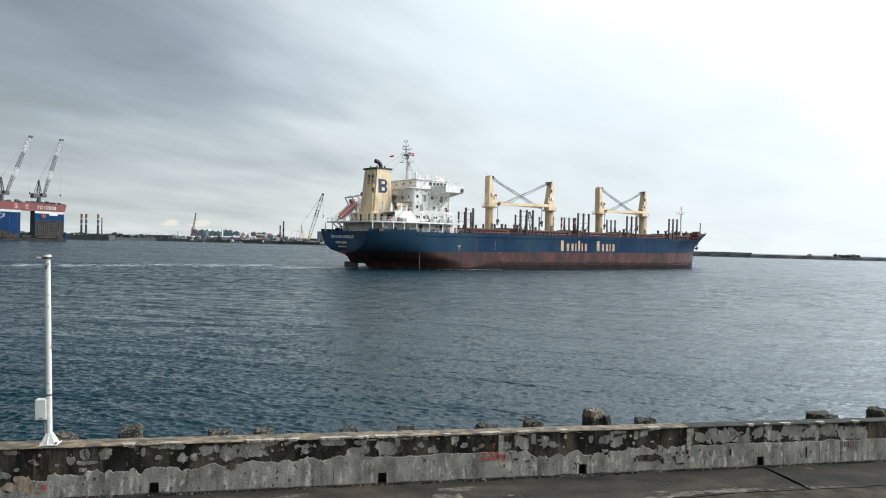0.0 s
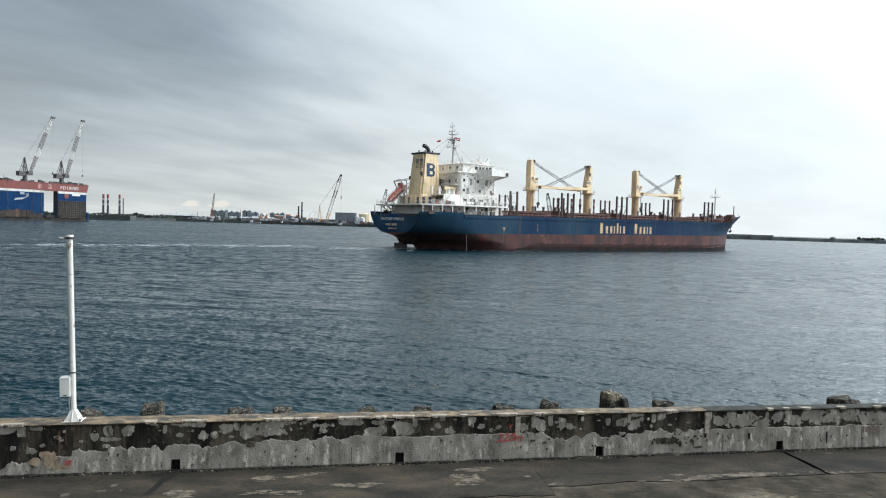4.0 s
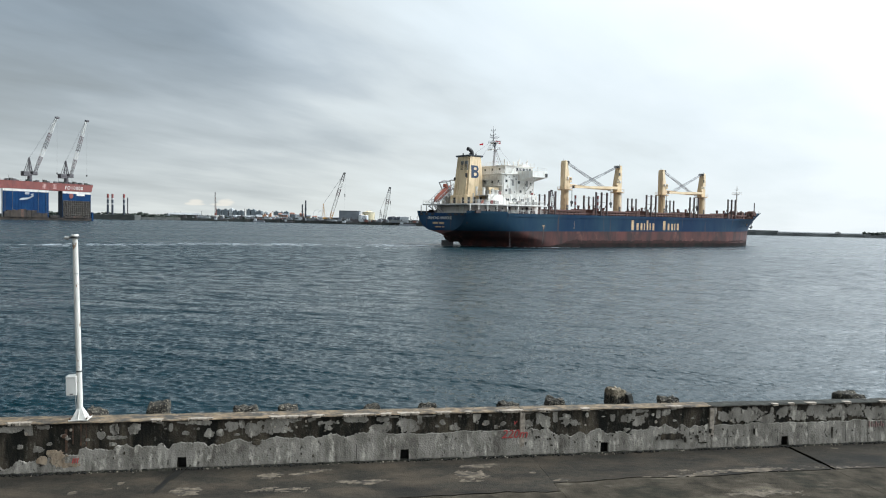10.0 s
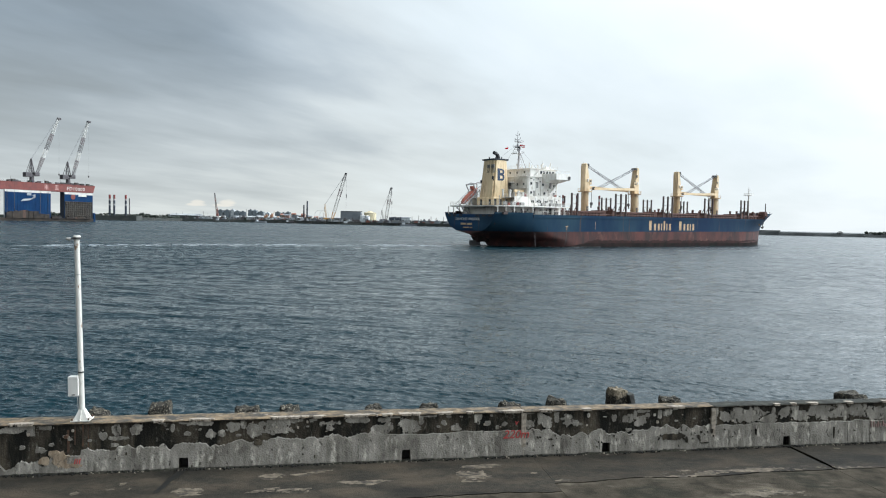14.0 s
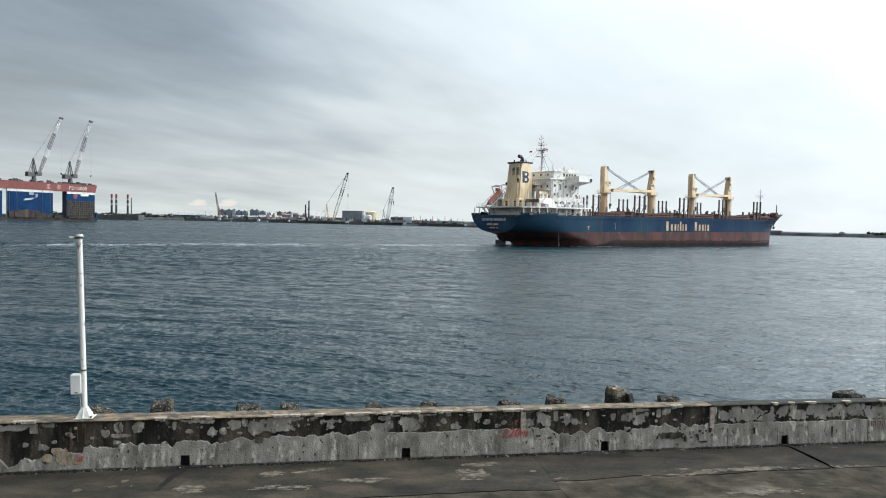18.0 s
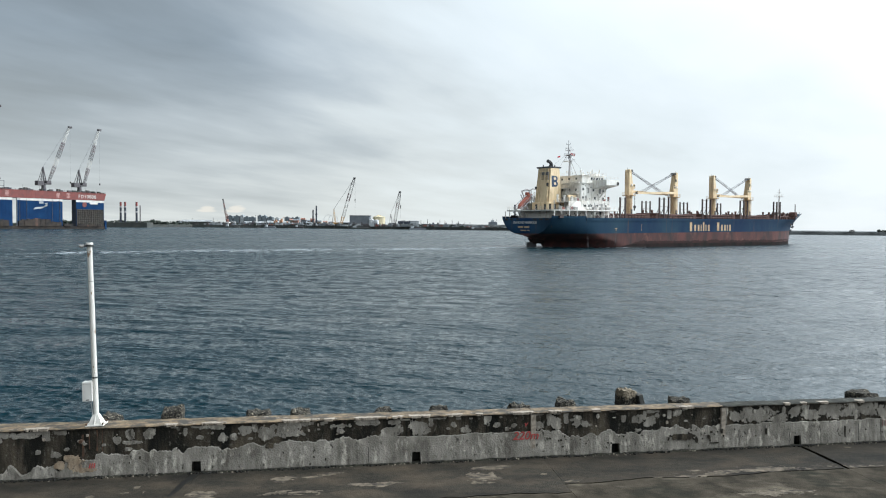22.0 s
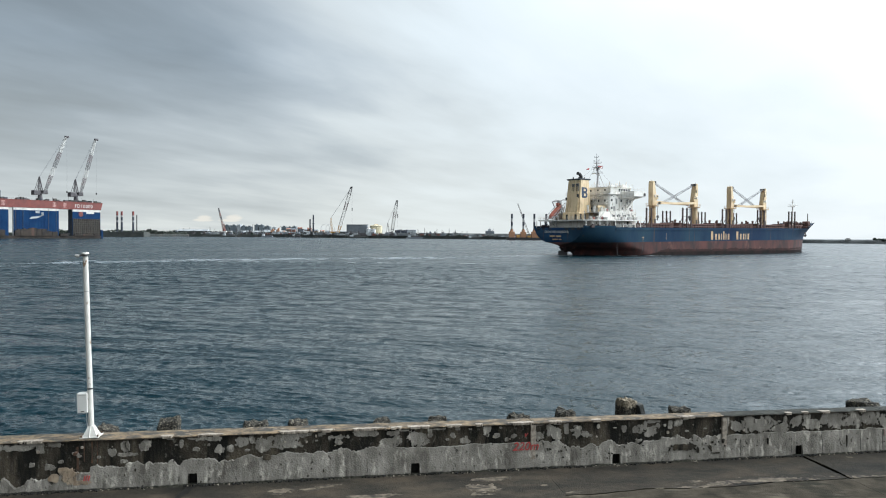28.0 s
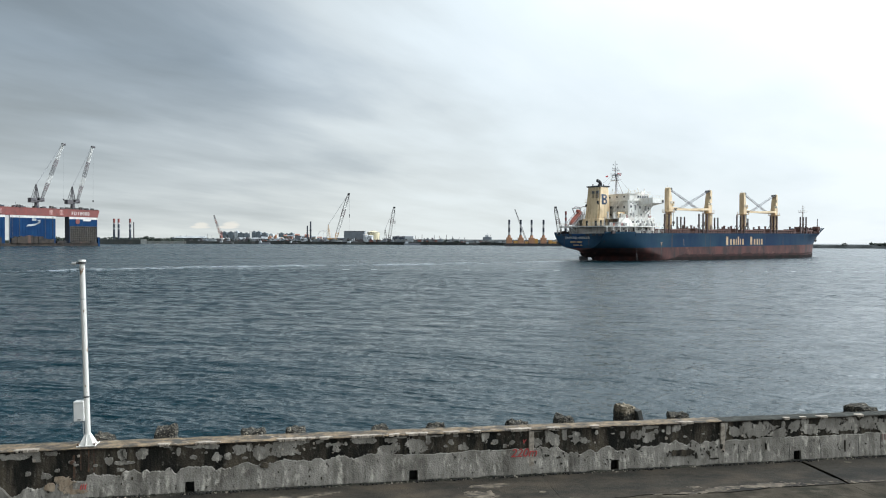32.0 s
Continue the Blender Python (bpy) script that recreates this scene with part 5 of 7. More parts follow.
        for i in range(n):
            x0, x1 = a - .2 + (b - a + .4) * i / n, a - .2 + (b - a + .4) * (i + 1) / n - .12
            part("hatch_cover", bevelled(x0, x1, -w - .4, w + .4, 10.0, 10.55, .1), M_hatch, h)
        for i in range(int((b - a) / 1.6)):
            for y in (-w - .15, w + .15):
                part("stay", one(quad_box, a + .8 + 1.6 * i, a + .92 + 1.6 * i, y - .2, y + .2, DECK, 9.95), M_hatch, h)
    # deck-edge rail, pipes, small houses
    for sgn in (-1, 1):
        bm = bmesh.new()
        rail(bm, [(26 + i * 6, sgn * (half_breadth(26 + i * 6, DECK) - .2), DECK + .02) for i in range(21)], 1.0, 3, .03, 2.0)
        part("deck_rail", bm, M_hatch, ship)
        bm = bmesh.new()
        for k in range(3):
            tube(bm, (28, sgn * (12.2 - .35 * k), DECK + .45), (126, sgn * (12.2 - .35 * k), DECK + .45), .13, .13, 6)
        part("deck_pipes", bm, M_hatch, ship)
    for x in (46.0, 50.9, 72.4, 77.2, 97.6, 102.4, 122.5, 127.2):
        for y in (-8, 8):
            p = part("mast_locker", bevelled(x - .9, x + .9, y - 2.2, y + 2.2, DECK, 10.9, .08), M_hatch, ship)
            part("vent", one(tube, (x, y, 10.9), (x, y, 12.0), .3, .42, 10), M_hatch, p)
    # log stanchions in threes along both deck edges
    groups = [(28.2, 2, 15.6), (48.2, 3, 16.0), (72.8, 3, 16.0), (97.2, 3, 16.0), (121.4, 3, 16.0)]
    for x0, n, top in groups:
        for sgn in (-1, 1):
            y = sgn * 12.9
            for k in range(n):
                x = x0 + 2.5 * k
                part("log_stanchion", one(quad_box, x - .2, x + .2, y - .22, y + .22, DECK, top - .0 * k), M_stanchion, ship)
                part("stanchion_brace", one(tube, (x, y - sgn * .2, 12.4), (x, y - sgn * 1.9, DECK), .1, .1, 4), M_stanchion, ship)
            for z in (top - .5, top - 3):
                part("stanchion_tie", one(tube, (x0, y, z), (x0 + 2.5 * (n - 1), y, z), .05, .05, 4), M_stanchion, ship)
    for i, x in enumerate((48.7, 74.4, 99.6, 124.8)):
        deck_crane(ship, x, 1 if i % 2 == 0 else -1)
    # lettering on both sides, kept as plain blocks
    first = [(0, 1.55, 3.3), (2.2, 1.25, 2.3), (3.9, 1.2, 2.3), (5.55, .5, 2.35), (6.5, 1.0, 3.3), (7.95, .5, 2.35), (9.0, 1.2, 2.3)]
    second = [(0, 1.7, 3.2), (2.3, 1.3, 2.3), (4.1, 1.2, 2.3), (5.8, .5, 2.35), (6.9, 1.35, 2.3)]
    for start, wide, word in ((64.1, 1.215, first), (80.7, 1.14, second)):
        for dx, w, h in word:
            w = w * wide if w >= .8 else .52
            z0, z1 = 4.75, 4.75 + h * .94
            for sgn in (-1, 1):
                xx = start + dx * wide if sgn < 0 else 157 - start - dx * wide - w
                y0, y1 = sorted((sgn * (HALF - .04), sgn * (HALF + .07)))
                wb = w if w < .8 else w * .66
                part("side_marking_bar", one(quad_box, xx + (w - wb) / 2, xx + (w + wb) / 2, y0, y1, z0, z1), M_letter, ship)
    # draught marks and fender strakes
    for x, z0, z1 in ((38.0, 5.0, 7.2), (134.0, 6.6, 7.3)):
        part("draught_mark", one(quad_box, x, x + .07, -HALF - .04, -HALF + .3, z0, z1), M_letter, ship)
    y = -half_breadth(25.5, 5.5)
    part("tug_mark", one(quad_box, 25.0, 26.0, y - .05, y + .3, 5.75, 5.95), M_letter, ship)
    part("tug_mark", one(quad_box, 25.4, 25.6, y - .05, y + .3, 5.0, 5.75), M_letter, ship)
    bm = bmesh.new()
    prev = None
    for k in range(9):
        z = 5.0 - .55 * k
        x = 25.4 - .05 * k
        y = -half_breadth(x, z) - .04
        cur = [bm.verts.new((x, y, z)), bm.verts.new((x + .22, y, z))]
        if prev:
            bm.faces.new((prev[0], prev[1], cur[1], cur[0]))
        prev = cur
    part("rust_run", bm, M_stanchion, ship)
    bm = bmesh.new()
    prev = None
    for k in range(9):
        z = 4.2 - .5 * k
        y = -half_breadth(13.4, 4.2) - .12 - .02 * k
        cur = [bm.verts.new((13.4, y, z)), bm.verts.new((13.47 + .012 * k, y, z))]
        if prev:
            bm.faces.new((prev[0], prev[1], cur[1], cur[0]))
        prev = cur
    part("discharge_stream", bm, M_steel, ship, "thin white stream of cooling water")
    # rudder and propeller boss
    bm = one(prism, [(.5, -.22), (4.1, -.42), (4.3, 0), (4.1, .42), (.5, .22)], -2, 1.6)
    part("rudder", bm, M_dark, ship, "dark rudder blade showing above the water")
    part("rudder_horn", one(prism, [(2.6, -.5), (8.6, -.9), (9.4, 0), (8.6, .9), (2.6, .5)], 1.15, 2.7, [(2.2, -1.6), (9.6, -2.6), (10.4, 0), (9.6, 2.6), (2.2, 1.6)]), M_wet, ship)
    # transom: name and port of registry
    cu = bpy.data.curves.new("ship_name", "FONT")
    cu.body, cu.size, cu.extrude, cu.align_x, cu.space_character = "DIAMOND HARBOUR", 1.1, .03, "CENTER", .98
    cu.materials.append(M_dockwhite)
    nm = new("ship_name", cu)
    nm.parent = ship
    nm.matrix_basis = pose(-.05, 0.5, 7.25, 90, 0, -90)
    tagged(nm, "white lettering of the ship's name")
    for y, w, z, h in ((2.6, 2.2, 5.95, .55), (-.2, 2.2, 5.95, .55), (1.3, 2.4, 5.05, .32), (-.9, 1.0, 5.05, .32)):
        part("registry_bar", one(quad_box, -.06, .02, y - w / 2 - .2, y + w / 2 - .2, z, z + h), M_letter, ship)
    # white water churned up behind the rudder and along the quarter
    bm = bmesh.new()
    rng = random.Random(9)
    for i in range(1100):
        x = 8.5 - abs(rng.gauss(0, 11))
        y = rng.gauss(0, 1.2 - x * .09)
        if i % 6 == 0:
            x, y = rng.uniform(8, 40), rng.choice((-1, 1)) * (rng.uniform(0, .5) + half_breadth(24, 0) + .3)
            y = math.copysign(half_breadth(x, 0) + rng.uniform(.05, .7), y)
        ln, wd, ph = rng.uniform(.2, 1.0), rng.uniform(.05, .3), rng.random() * 6
        bm.faces.new([bm.verts.new((x + ln * (1 + .3 * math.sin(3 * a + ph)) * math.cos(a), y + wd * (1 + .3 * math.sin(3 * a + ph)) * math.sin(a), .06 + .05 * rng.random() - .0093 * x)) for a in [2 * math.pi * j / 7 for j in range(7)]])
    tagged(part("stern_wash", bm, M_foam, ship, "white churned water at the stern"), kind="stuff")
    for y in (-9, -6.5, -3.8, 3.6, 6.4, 8.8):
        part("mooring_port", one(quad_box, -.05, .1, y - .7, y + .7, 8.35, 8.85), M_dark, ship)
    return ship


ship = build_ship()


def build_superstructure():
    # poop: recessed house, columns, boat-deck slab with white fascia
    part("poop_house", one(quad_box, 5.5, 27.5, -9.2, 9.2, DECK - .01, 11.2), M_white, ship)
    for y in (-9.23, 9.23):
        for x in (8, 11.5, 14, 19, 21.5, 25):
            part("porthole", one(tube, (x, y - .03, 10.4), (x, y + .03, 10.4), .25, .25, 10), M_window, ship)
        for x in (16.5, 23.2):
            part("steel_door", one(quad_box, x - .45, x + .45, y - .04, y + .04, DECK + .2, DECK + 2.0), M_dark, ship)
    for sgn in (-1, 1):
        for x in (1.2, 3.6, 6.2, 9.0, 12.4, 16.2, 20.4, 24.8):
            y = sgn * (half_breadth(x, DECK) - .5)
            part("deck_column", one(quad_box, x - .085, x + .085, y - .085, y + .085, DECK, 11.25), M_white, ship)
    out = [(1.0, 9.8), (3, 11.0), (6, 12.0), (10, 12.9), (16, 13.3), (27.0, 13.3)]
    pts = [(x, -y) for x, y in out] + [(x, y) for x, y in out[::-1]]
    part("boat_deck", one(prism, pts, 11.15, 11.5), M_white, ship, "white deck edge round the stern")
    for sgn in (-1, 1):
        bm = bmesh.new()
        rail(bm, [(1.1, sgn * 3, 11.5)] + [(x, sgn * (y - .15), 11.5) for x, y in out] + [(27, sgn * 9.3, 11.5)], 1.05, 3, .035, 1.8)
        part("boat_deck_rail", bm, M_white, ship)
        bm = bmesh.new()
        rail(bm, [(12.4, sgn * 13.1, DECK), (16.2, sgn * 13.2, DECK), (27, sgn * 13.3, DECK)], 1.0, 3, .03, 1.8)
        part("poop_rail", bm, M_white, ship)
    bm = bmesh.new()
    rng = random.Random(3)
    for i in range(26):
        x, y, s = rng.uniform(1.5, 27), rng.choice((-1, 1)) * rng.uniform(9.6, 12.2), rng.uniform(.2, .7)
        quad_box(bm, x - s, x + s, y - .3, y + .3, DECK, DECK + rng.uniform(.4, 1.4))
    tagged(part("deck_stores", bm, M_stanchion, ship), kind="stuff")
    # lower accommodation tier
    lower = part("lower_house", bevelled(13.4, 26.4, -10.2, 10.2, 11.48, 14.0, .12), M_white, ship, "white lower accommodation block")
    casing = part("engine_casing", bevelled(5.9, 13.0, -3.7, 3.7, 11.48, 13.98, .35), M_cream, ship, "stained cream engine casing under the funnel")
    for x in (6.6, 8.6, 10.8):
        part("casing_door", one(quad_box, x - .42, x + .42, -3.76, -3.66, 11.6, 13.4), M_dark, casing)
    for y in (-2.2, 1.6):
        part("casing_door", one(quad_box, 5.84, 5.94, y - .45, y + .45, 11.6, 13.3), M_dark, casing)
    for x in (7.4, 9.6, 11.9):
        part("air_pipe", one(tube, (x, -4.6, 11.48), (x, -4.6, 14.4), .12, .12, 8), M_mast, ship)
    # open side deck with posts, lockers, drums and hose boxes
    for x in (9.2, 11.2, 13.2):
        part("deck_post", one(tube, (x, -9.9, 11.48), (x, -9.9, 14.02), .09, .09, 6), M_white, ship)
    part("side_gallery", one(prism, [(8.9, -10.1), (13.4, -10.1), (13.4, -3.6), (8.9, -3.6)], 13.86, 14.0), M_white, ship)
    part("side_gallery", one(prism, [(8.9, 3.6), (13.4, 3.6), (13.4, 10.1), (8.9, 10.1)], 13.86, 14.0), M_white, ship)
    for sgn in (-1, 1):
        y0, y1 = sorted((sgn * 10.04, sgn * 10.14))
        part("side_bulwark", one(quad_box, 8.0, 13.4, y0, y1, 11.5, 14.1), M_white, ship)
        part("side_bulwark", one(quad_box, 13.4, 26.0, *sorted((sgn * 10.22, sgn * 10.3)), 13.7, 14.3), M_white, ship)
    for x, w, h, m in ((5.9, .5, 1.2, M_grey), (7.3, .35, .9, M_orange), (8.9, .6, 1.0, M_dark), (10.1, .3, 1.4, M_grey), (11.6, .5, .8, M_hatch), (12.7, .3, 1.1, M_white)):
        part("deck_drum", one(tube, (x, -8.6, 11.48), (x, -8.6, 11.48 + h), w, w, 10), m, ship)
    for x, z in ((14.2, 13.2), (17.4, 13.3), (21.7, 13.2), (25.5, 13.3)):
        part("wall_lamp", one(tube, (x, -10.2, z), (x, -10.45, z - .05), .12, .16, 8), M_grey, lower)
    for x in (15.9, 19.3, 23.9):
        part("pipe_run", one(tube, (x, -10.28, 11.5), (x, -10.28, 13.9), .07, .07, 6), M_mast, lower)
    for i in range(7):
        for y in (-10.23, 10.23):
            x = (14.6, 15.2, 16.7, 18.0, 20.0, 20.7, 24.6)[i]
            part("window_pane", one(quad_box, x - .22, x + .22, y - .03, y + .03, 12.45, 13.1), M_window, lower)
    for x, w in ((17.4, .4), (22.6, .45)):
        for y in (-10.24, 10.24):
            part("steel_door", one(quad_box, x - w, x + w, y - .03, y + .03, 11.55, 13.4), M_grey, lower)
    bm = bmesh.new()
    for sgn in (-1, 1):
        rail(bm, [(9.0, sgn * 10, 14), (14, sgn * 10, 14), (26.2, sgn * 10, 14)], 1.0, 3, .04, 1.2)
    for sgn in (-1, 1):
        rail(bm, [(9.0, sgn * 10, 14), (9.0, sgn * 3.9, 14)], 1.0, 3, .03, 1.5)
    part("upper_deck_rail", bm, M_white, ship)
    for x, y in ((7, -10.7), (10.2, -10.8), (18.6, -10.8), (21.8, -11.0), (24.3, -11.2)):
        part("deck_locker", bevelled(x - .7, x + .7, y - .35, y + .45, 11.5, 12.4, .05), M_grey, ship)
    # funnel
    f = bmesh.new()
    prism(f, [(6.2, -3.1), (12.7, -3.1), (12.7, 3.1), (6.2, 3.1)], 13.9, 24.5, [(7.3, -2.7), (12.0, -2.7), (12.0, 2.7), (7.3, 2.7)])
    bmesh.ops.bevel(f, geom=[e for e in f.edges if abs(e.verts[0].co.z - e.verts[1].co.z) > 3], offset=.5, segments=4, affect="EDGES")
    fun = part("funnel", f, M_cream, ship, "cream funnel with rust runs")
    f = one(prism, [(7.1, -2.8), (12.3, -2.8), (12.3, 2.8), (7.1, 2.8)], 24.5, 24.95, [(6.9, -2.95), (12.4, -2.95), (12.4, 2.95), (6.9, 2.95)])
    bmesh.ops.bevel(f, geom=f.edges[:], offset=.12, segments=2, affect="EDGES")
    part("funnel_cap", f, M_cap, ship, "sooty grey funnel cap")
    f = one(tube, (10.2, -.6, 24.9), (10.2, -.6, 25.7), .5, .5, 12)
    for a, b in (((10.2, 25.6), (9.8, 26.3)), ((9.85, 26.2), (9.2, 26.65)), ((9.3, 26.6), (8.5, 26.75))):
        tube(f, (a[0], -.6, a[1]), (b[0], -.6, b[1]), .52, .52, 12)
    for x, y, h in ((8.4, 1.2, .7), (10.8, .9, .9), (11, -1.2, .6), (8.2, -1.8, .5)):
        part("small_exhaust", one(tube, (x, y, 24.9), (x, y, 24.95 + h), .18, .18, 8), M_dark, ship)
    part("exhaust_pipe", f, M_dark, ship, "sooty curved exhaust uptake")
    # louvres on the funnel's after face, emblem on its sides
    for y in (-.05, -1.75):
        lv = part("louvre", one(prism, [(6.98, y - .65), (7.3, y - .65), (7.3, y + .65), (6.98, y + .65)], 20.8, 23.3, [(7.14, y - .62), (7.4, y - .62), (7.4, y + .62), (7.14, y + .62)]), M_grey, fun)
        for k in range(7):
            part("slat", one(quad_box, 6.93 + .02 * k, 7.02 + .02 * k, y - .55, y + .55, 20.95 + .33 * k, 21.08 + .33 * k), M_dark, lv)
    part("funnel_door", one(quad_box, 6.72, 7.0, -2.55, -1.9, 18.6, 19.9), M_dark, fun)
    part("funnel_vent", one(tube, (7.0, 2.6, 18.5), (6.6, 2.6, 18.5), .45, .45, 10), M_dark, fun)
    for sgn in (-1, 1):
        lean = lambda z: sgn * (3.1 - .4 * (z - 13.9) / 10.6 + .03)
        bm = bmesh.new()

        def plate(pts):
            pts = [(9.4 + (x - 9.5) * .78, 20.4 + (z - 20.15) * .8) for x, z in pts]
            v = [bm.verts.new((x, lean(z), z)) for x, z in pts]
            w = [bm.verts.new((x, lean(z) - sgn * .1, z)) for x, z in pts]
            bm.faces.new(v)
            for i in range(len(pts)):
                bm.faces.new((v[i], v[(i + 1) % len(pts)], w[(i + 1) % len(pts)], w[i]))
        d = (lambda x: x) if sgn < 0 else (lambda x: 19.1 - x)
        plate([(d(7.75), 18.0), (d(9.0), 18.0), (d(9.0), 22.3), (d(7.75), 22.3)])
        for zc, r in ((21.2, 1.05), (19.25, 1.25)):
            arc = [(d(9.10 + (.8 + 1.25 * math.cos(a)) * 1.0), zc + r * math.sin(a)) for a in [math.pi / 2 - math.pi * i / 12 for i in range(13)]]
            inner = [(d(9.10 + (.8 + .35 * math.cos(a)) * 1.0), zc + r * .42 * math.sin(a)) for a in [-math.pi / 2 + math.pi * i / 12 for i in range(13)]]
            n = len(arc)
            for i in range(n - 1):
                plate([arc[i], arc[i + 1], inner[n - 2 - i], inner[n - 1 - i]])
            plate([(d(9.02), zc + r), arc[0], inner[-1], (d(9.02), zc + r * .42)])
            plate([(d(9.02), zc - r), (d(9.02), zc - r * .42), inner[0], arc[-1]])
        bmesh.ops.recalc_face_normals(bm, faces=bm.faces)
        part("funnel_emblem", bm, M_navy, fun, "navy emblem of a bar and two rounded lobes")
    # accommodation tower and bridge
    tower = part("accommodation_tower", bevelled(14.2, 26.4, -8.8, 8.8, 13.95, 19.9, .15), M_white, ship, "white accommodation tower")
    wins = [(15.6, 15.0), (15.6, 17.6), (20.3, 17.4), (21.0, 14.9), (24.9, 14.8), (24.9, 17.1)]
    for x, z in wins:
        for y in (-8.83, 8.83):
            w = part("tower_window", one(quad_box, x - .38, x + .38, y - .04, y + .04, z - .05, z + .75), M_grey, tower)
            part("pane", one(quad_box, x - .28, x + .28, y - .06, y + .06, z + .05, z + .65), M_window, w)
    for y in (-7.2, -4.6, -1.6, 1.6, 4.6):
        for z in (15.0, 17.4):
            part("tower_window", one(quad_box, 14.15, 14.3, y - .3, y + .3, z, z + .7), M_window, tower)
            part("tower_window", one(quad_box, 26.3, 26.45, y - .35, y + .35, z, z + .8), M_window, tower)
    part("bridge_deck", bevelled(13.3, 26.7, -9.2, 9.2, 19.85, 20.05, .06), M_white, ship)
    wheel = part("wheelhouse", bevelled(15.6, 26.2, -8.2, 8.2, 20.0, 22.2, .12), M_white, ship, "white wheelhouse with dark windows")
    for sgn in (-1, 1):
        for x in (20.2, 21.4, 22.6, 23.8, 25.0):
            part("bridge_window", one(quad_box, x - .42, x + .42, sgn * 8.18, sgn * 8.26, 20.85, 21.75) if sgn > 0 else one(quad_box, x - .42, x + .42, -8.26, -8.18, 20.85, 21.75), M_window, wheel)
    for i in range(11):
        y = -7 + 1.4 * i
        part("bridge_window", one(quad_box, 26.15, 26.28, y - .55, y + .55, 20.85, 21.8), M_window, wheel)
    for y in (-6, -3, 0, 3):
        part("bridge_window", one(quad_box, 15.55, 15.68, y - .3, y + .3, 21.0, 21.6), M_window, wheel)
    part("monkey_island", bevelled(15.2, 26.8, -8.6, 8.6, 22.2, 22.35, .05), M_white, ship)
    bm = bmesh.new()
    rail(bm, [(15.3, -8.5, 22.35), (26.7, -8.5, 22.35), (26.7, 8.5, 22.35), (15.3, 8.5, 22.35), (15.3, -8.5, 22.35)], .95, 3, .03, 1.5)
    rail(bm, [(13.4, -9.1, 20.05), (13.4, 9.1, 20.05)], 1.0, 3, .03, 1.5)
    for sgn in (-1, 1):
        rail(bm, [(13.4, sgn * 9.1, 20.05), (19.5, sgn * 9.1, 20.05)], 1.0, 3, .03, 1.5)
    part("bridge_rail", bm, M_white, ship)
    # bridge wings on tapered brackets
    for sgn in (-1, 1):
        bm = bmesh.new()
        ys = (sgn * 8.7, sgn * 13.6)
        pr = [(20.0, 19.15), (26.5, 19.15), (26.5, 20.85), (20.0, 20.85)]
        a = [bm.verts.new((x, ys[0], z - (.9 if z < 19.5 else 0))) for x, z in pr]
        b = [bm.verts.new((x + (.8 if x < 21 else 0), ys[1], z)) for x, z in pr]
        bm.faces.new(a)
        bm.faces.new(b[::-1])
        for i in range(4):
            bm.faces.new((a[i], b[i], b[(i + 1) % 4], a[(i + 1) % 4]))
        bmesh.ops.recalc_face_normals(bm, faces=bm.faces)
        wing = part("bridge_wing", bm, M_white, ship)
        part("side_light", one(quad_box, 25.7, 26.5, *sorted((sgn * 13.5, sgn * 13.75)), 19.3, 20.2), M_dark, wing)
        bm = bmesh.new()
        rail(bm, [(20.6, sgn * 9, 20.85), (21.0, sgn * 13.4, 20.85), (26.4, sgn * 13.4, 20.85), (26.4, sgn * 9, 20.85)], .9, 2, .025, 1.6)
        part("wing_rail", bm, M_white, wing)
    # galleries and ladders on the after side
    for z in (16.6, ):
        part("gallery", one(quad_box, 12.7, 14.3, -8.8, 8.8, z, z + .12), M_white, ship)
        bm = bmesh.new()
        rail(bm, [(12.8, -8.7, z + .12), (12.8, 8.7, z + .12)], 1.0, 3, .03, 1.4)
        part("gallery_rail", bm, M_white, ship)
    for a, b in (((12.9, -7.8, 14.0), (12.9, -4.6, 16.7)), ((12.9, -3.6, 16.7), (12.9, -7.0, 20.0)), ((7.0, -10.6, 11.5), (10.0, -10.6, 14.0)), ((16.4, -9.1, 20.0), (18.8, -9.1, 22.3))):
        part("stairway", one(stairs, a, b, .8, 11), M_white, ship)
    part("deck_crane_post", one(tube, (10.8, -7.6, 14), (10.8, -7.6, 16.0), .22, .18, 8), M_cream, ship)
    part("stores_crane_jib", one(quad_box, 10.2, 13.8, -7.8, -7.3, 15.4, 16.1), M_cream, ship)
    bm = bmesh.new()
    for x, y, r, h in ((8, -8.2, .45, 1.6), (9.6, -6.6, .4, 1.2), (10.5, -9.0, .35, 1.3), (12, -9.2, .4, 1.0), (7.2, -6.2, .4, 1.8), (8, 7, .5, 1.7), (11, 8, .4, 1.2)):
        bm = one(tube, (x, y, 14), (x, y, 14 + h), r * .7, r * .7, 10)
        tube(bm, (x, y, 14 + h), (x, y, 14.35 + h), r, r, 10)
        part("mushroom_vent", bm, M_white, ship)
    # life rafts, boxes and lamps about the decks
    for x in (16.0, 17.6, 19.2):
        part("liferaft", one(tube, (x - .6, -10.2, 12.0), (x + .6, -10.2, 12.0), .36, .36, 10), M_white, ship)
    for x, y, z in ((13.2, -8.9, 14.0), (24.8, -9.4, 14.0), (19.0, -10.4, 11.5), (9.0, -10.4, 11.5)):
        part("fire_box", bevelled(x - .35, x + .35, y - .25, y + .25, z, z + 1.0, .04), M_legred, ship)
    for x, z in ((17.2, 15.0), (18.7, 15.0), (22.9, 17.2), (22.9, 14.9), (17.4, 18.3), (19.2, 18.6)):
        part("porthole", one(tube, (x, -8.86, z), (x, -8.75, z), .2, .2, 10), M_window, tower)
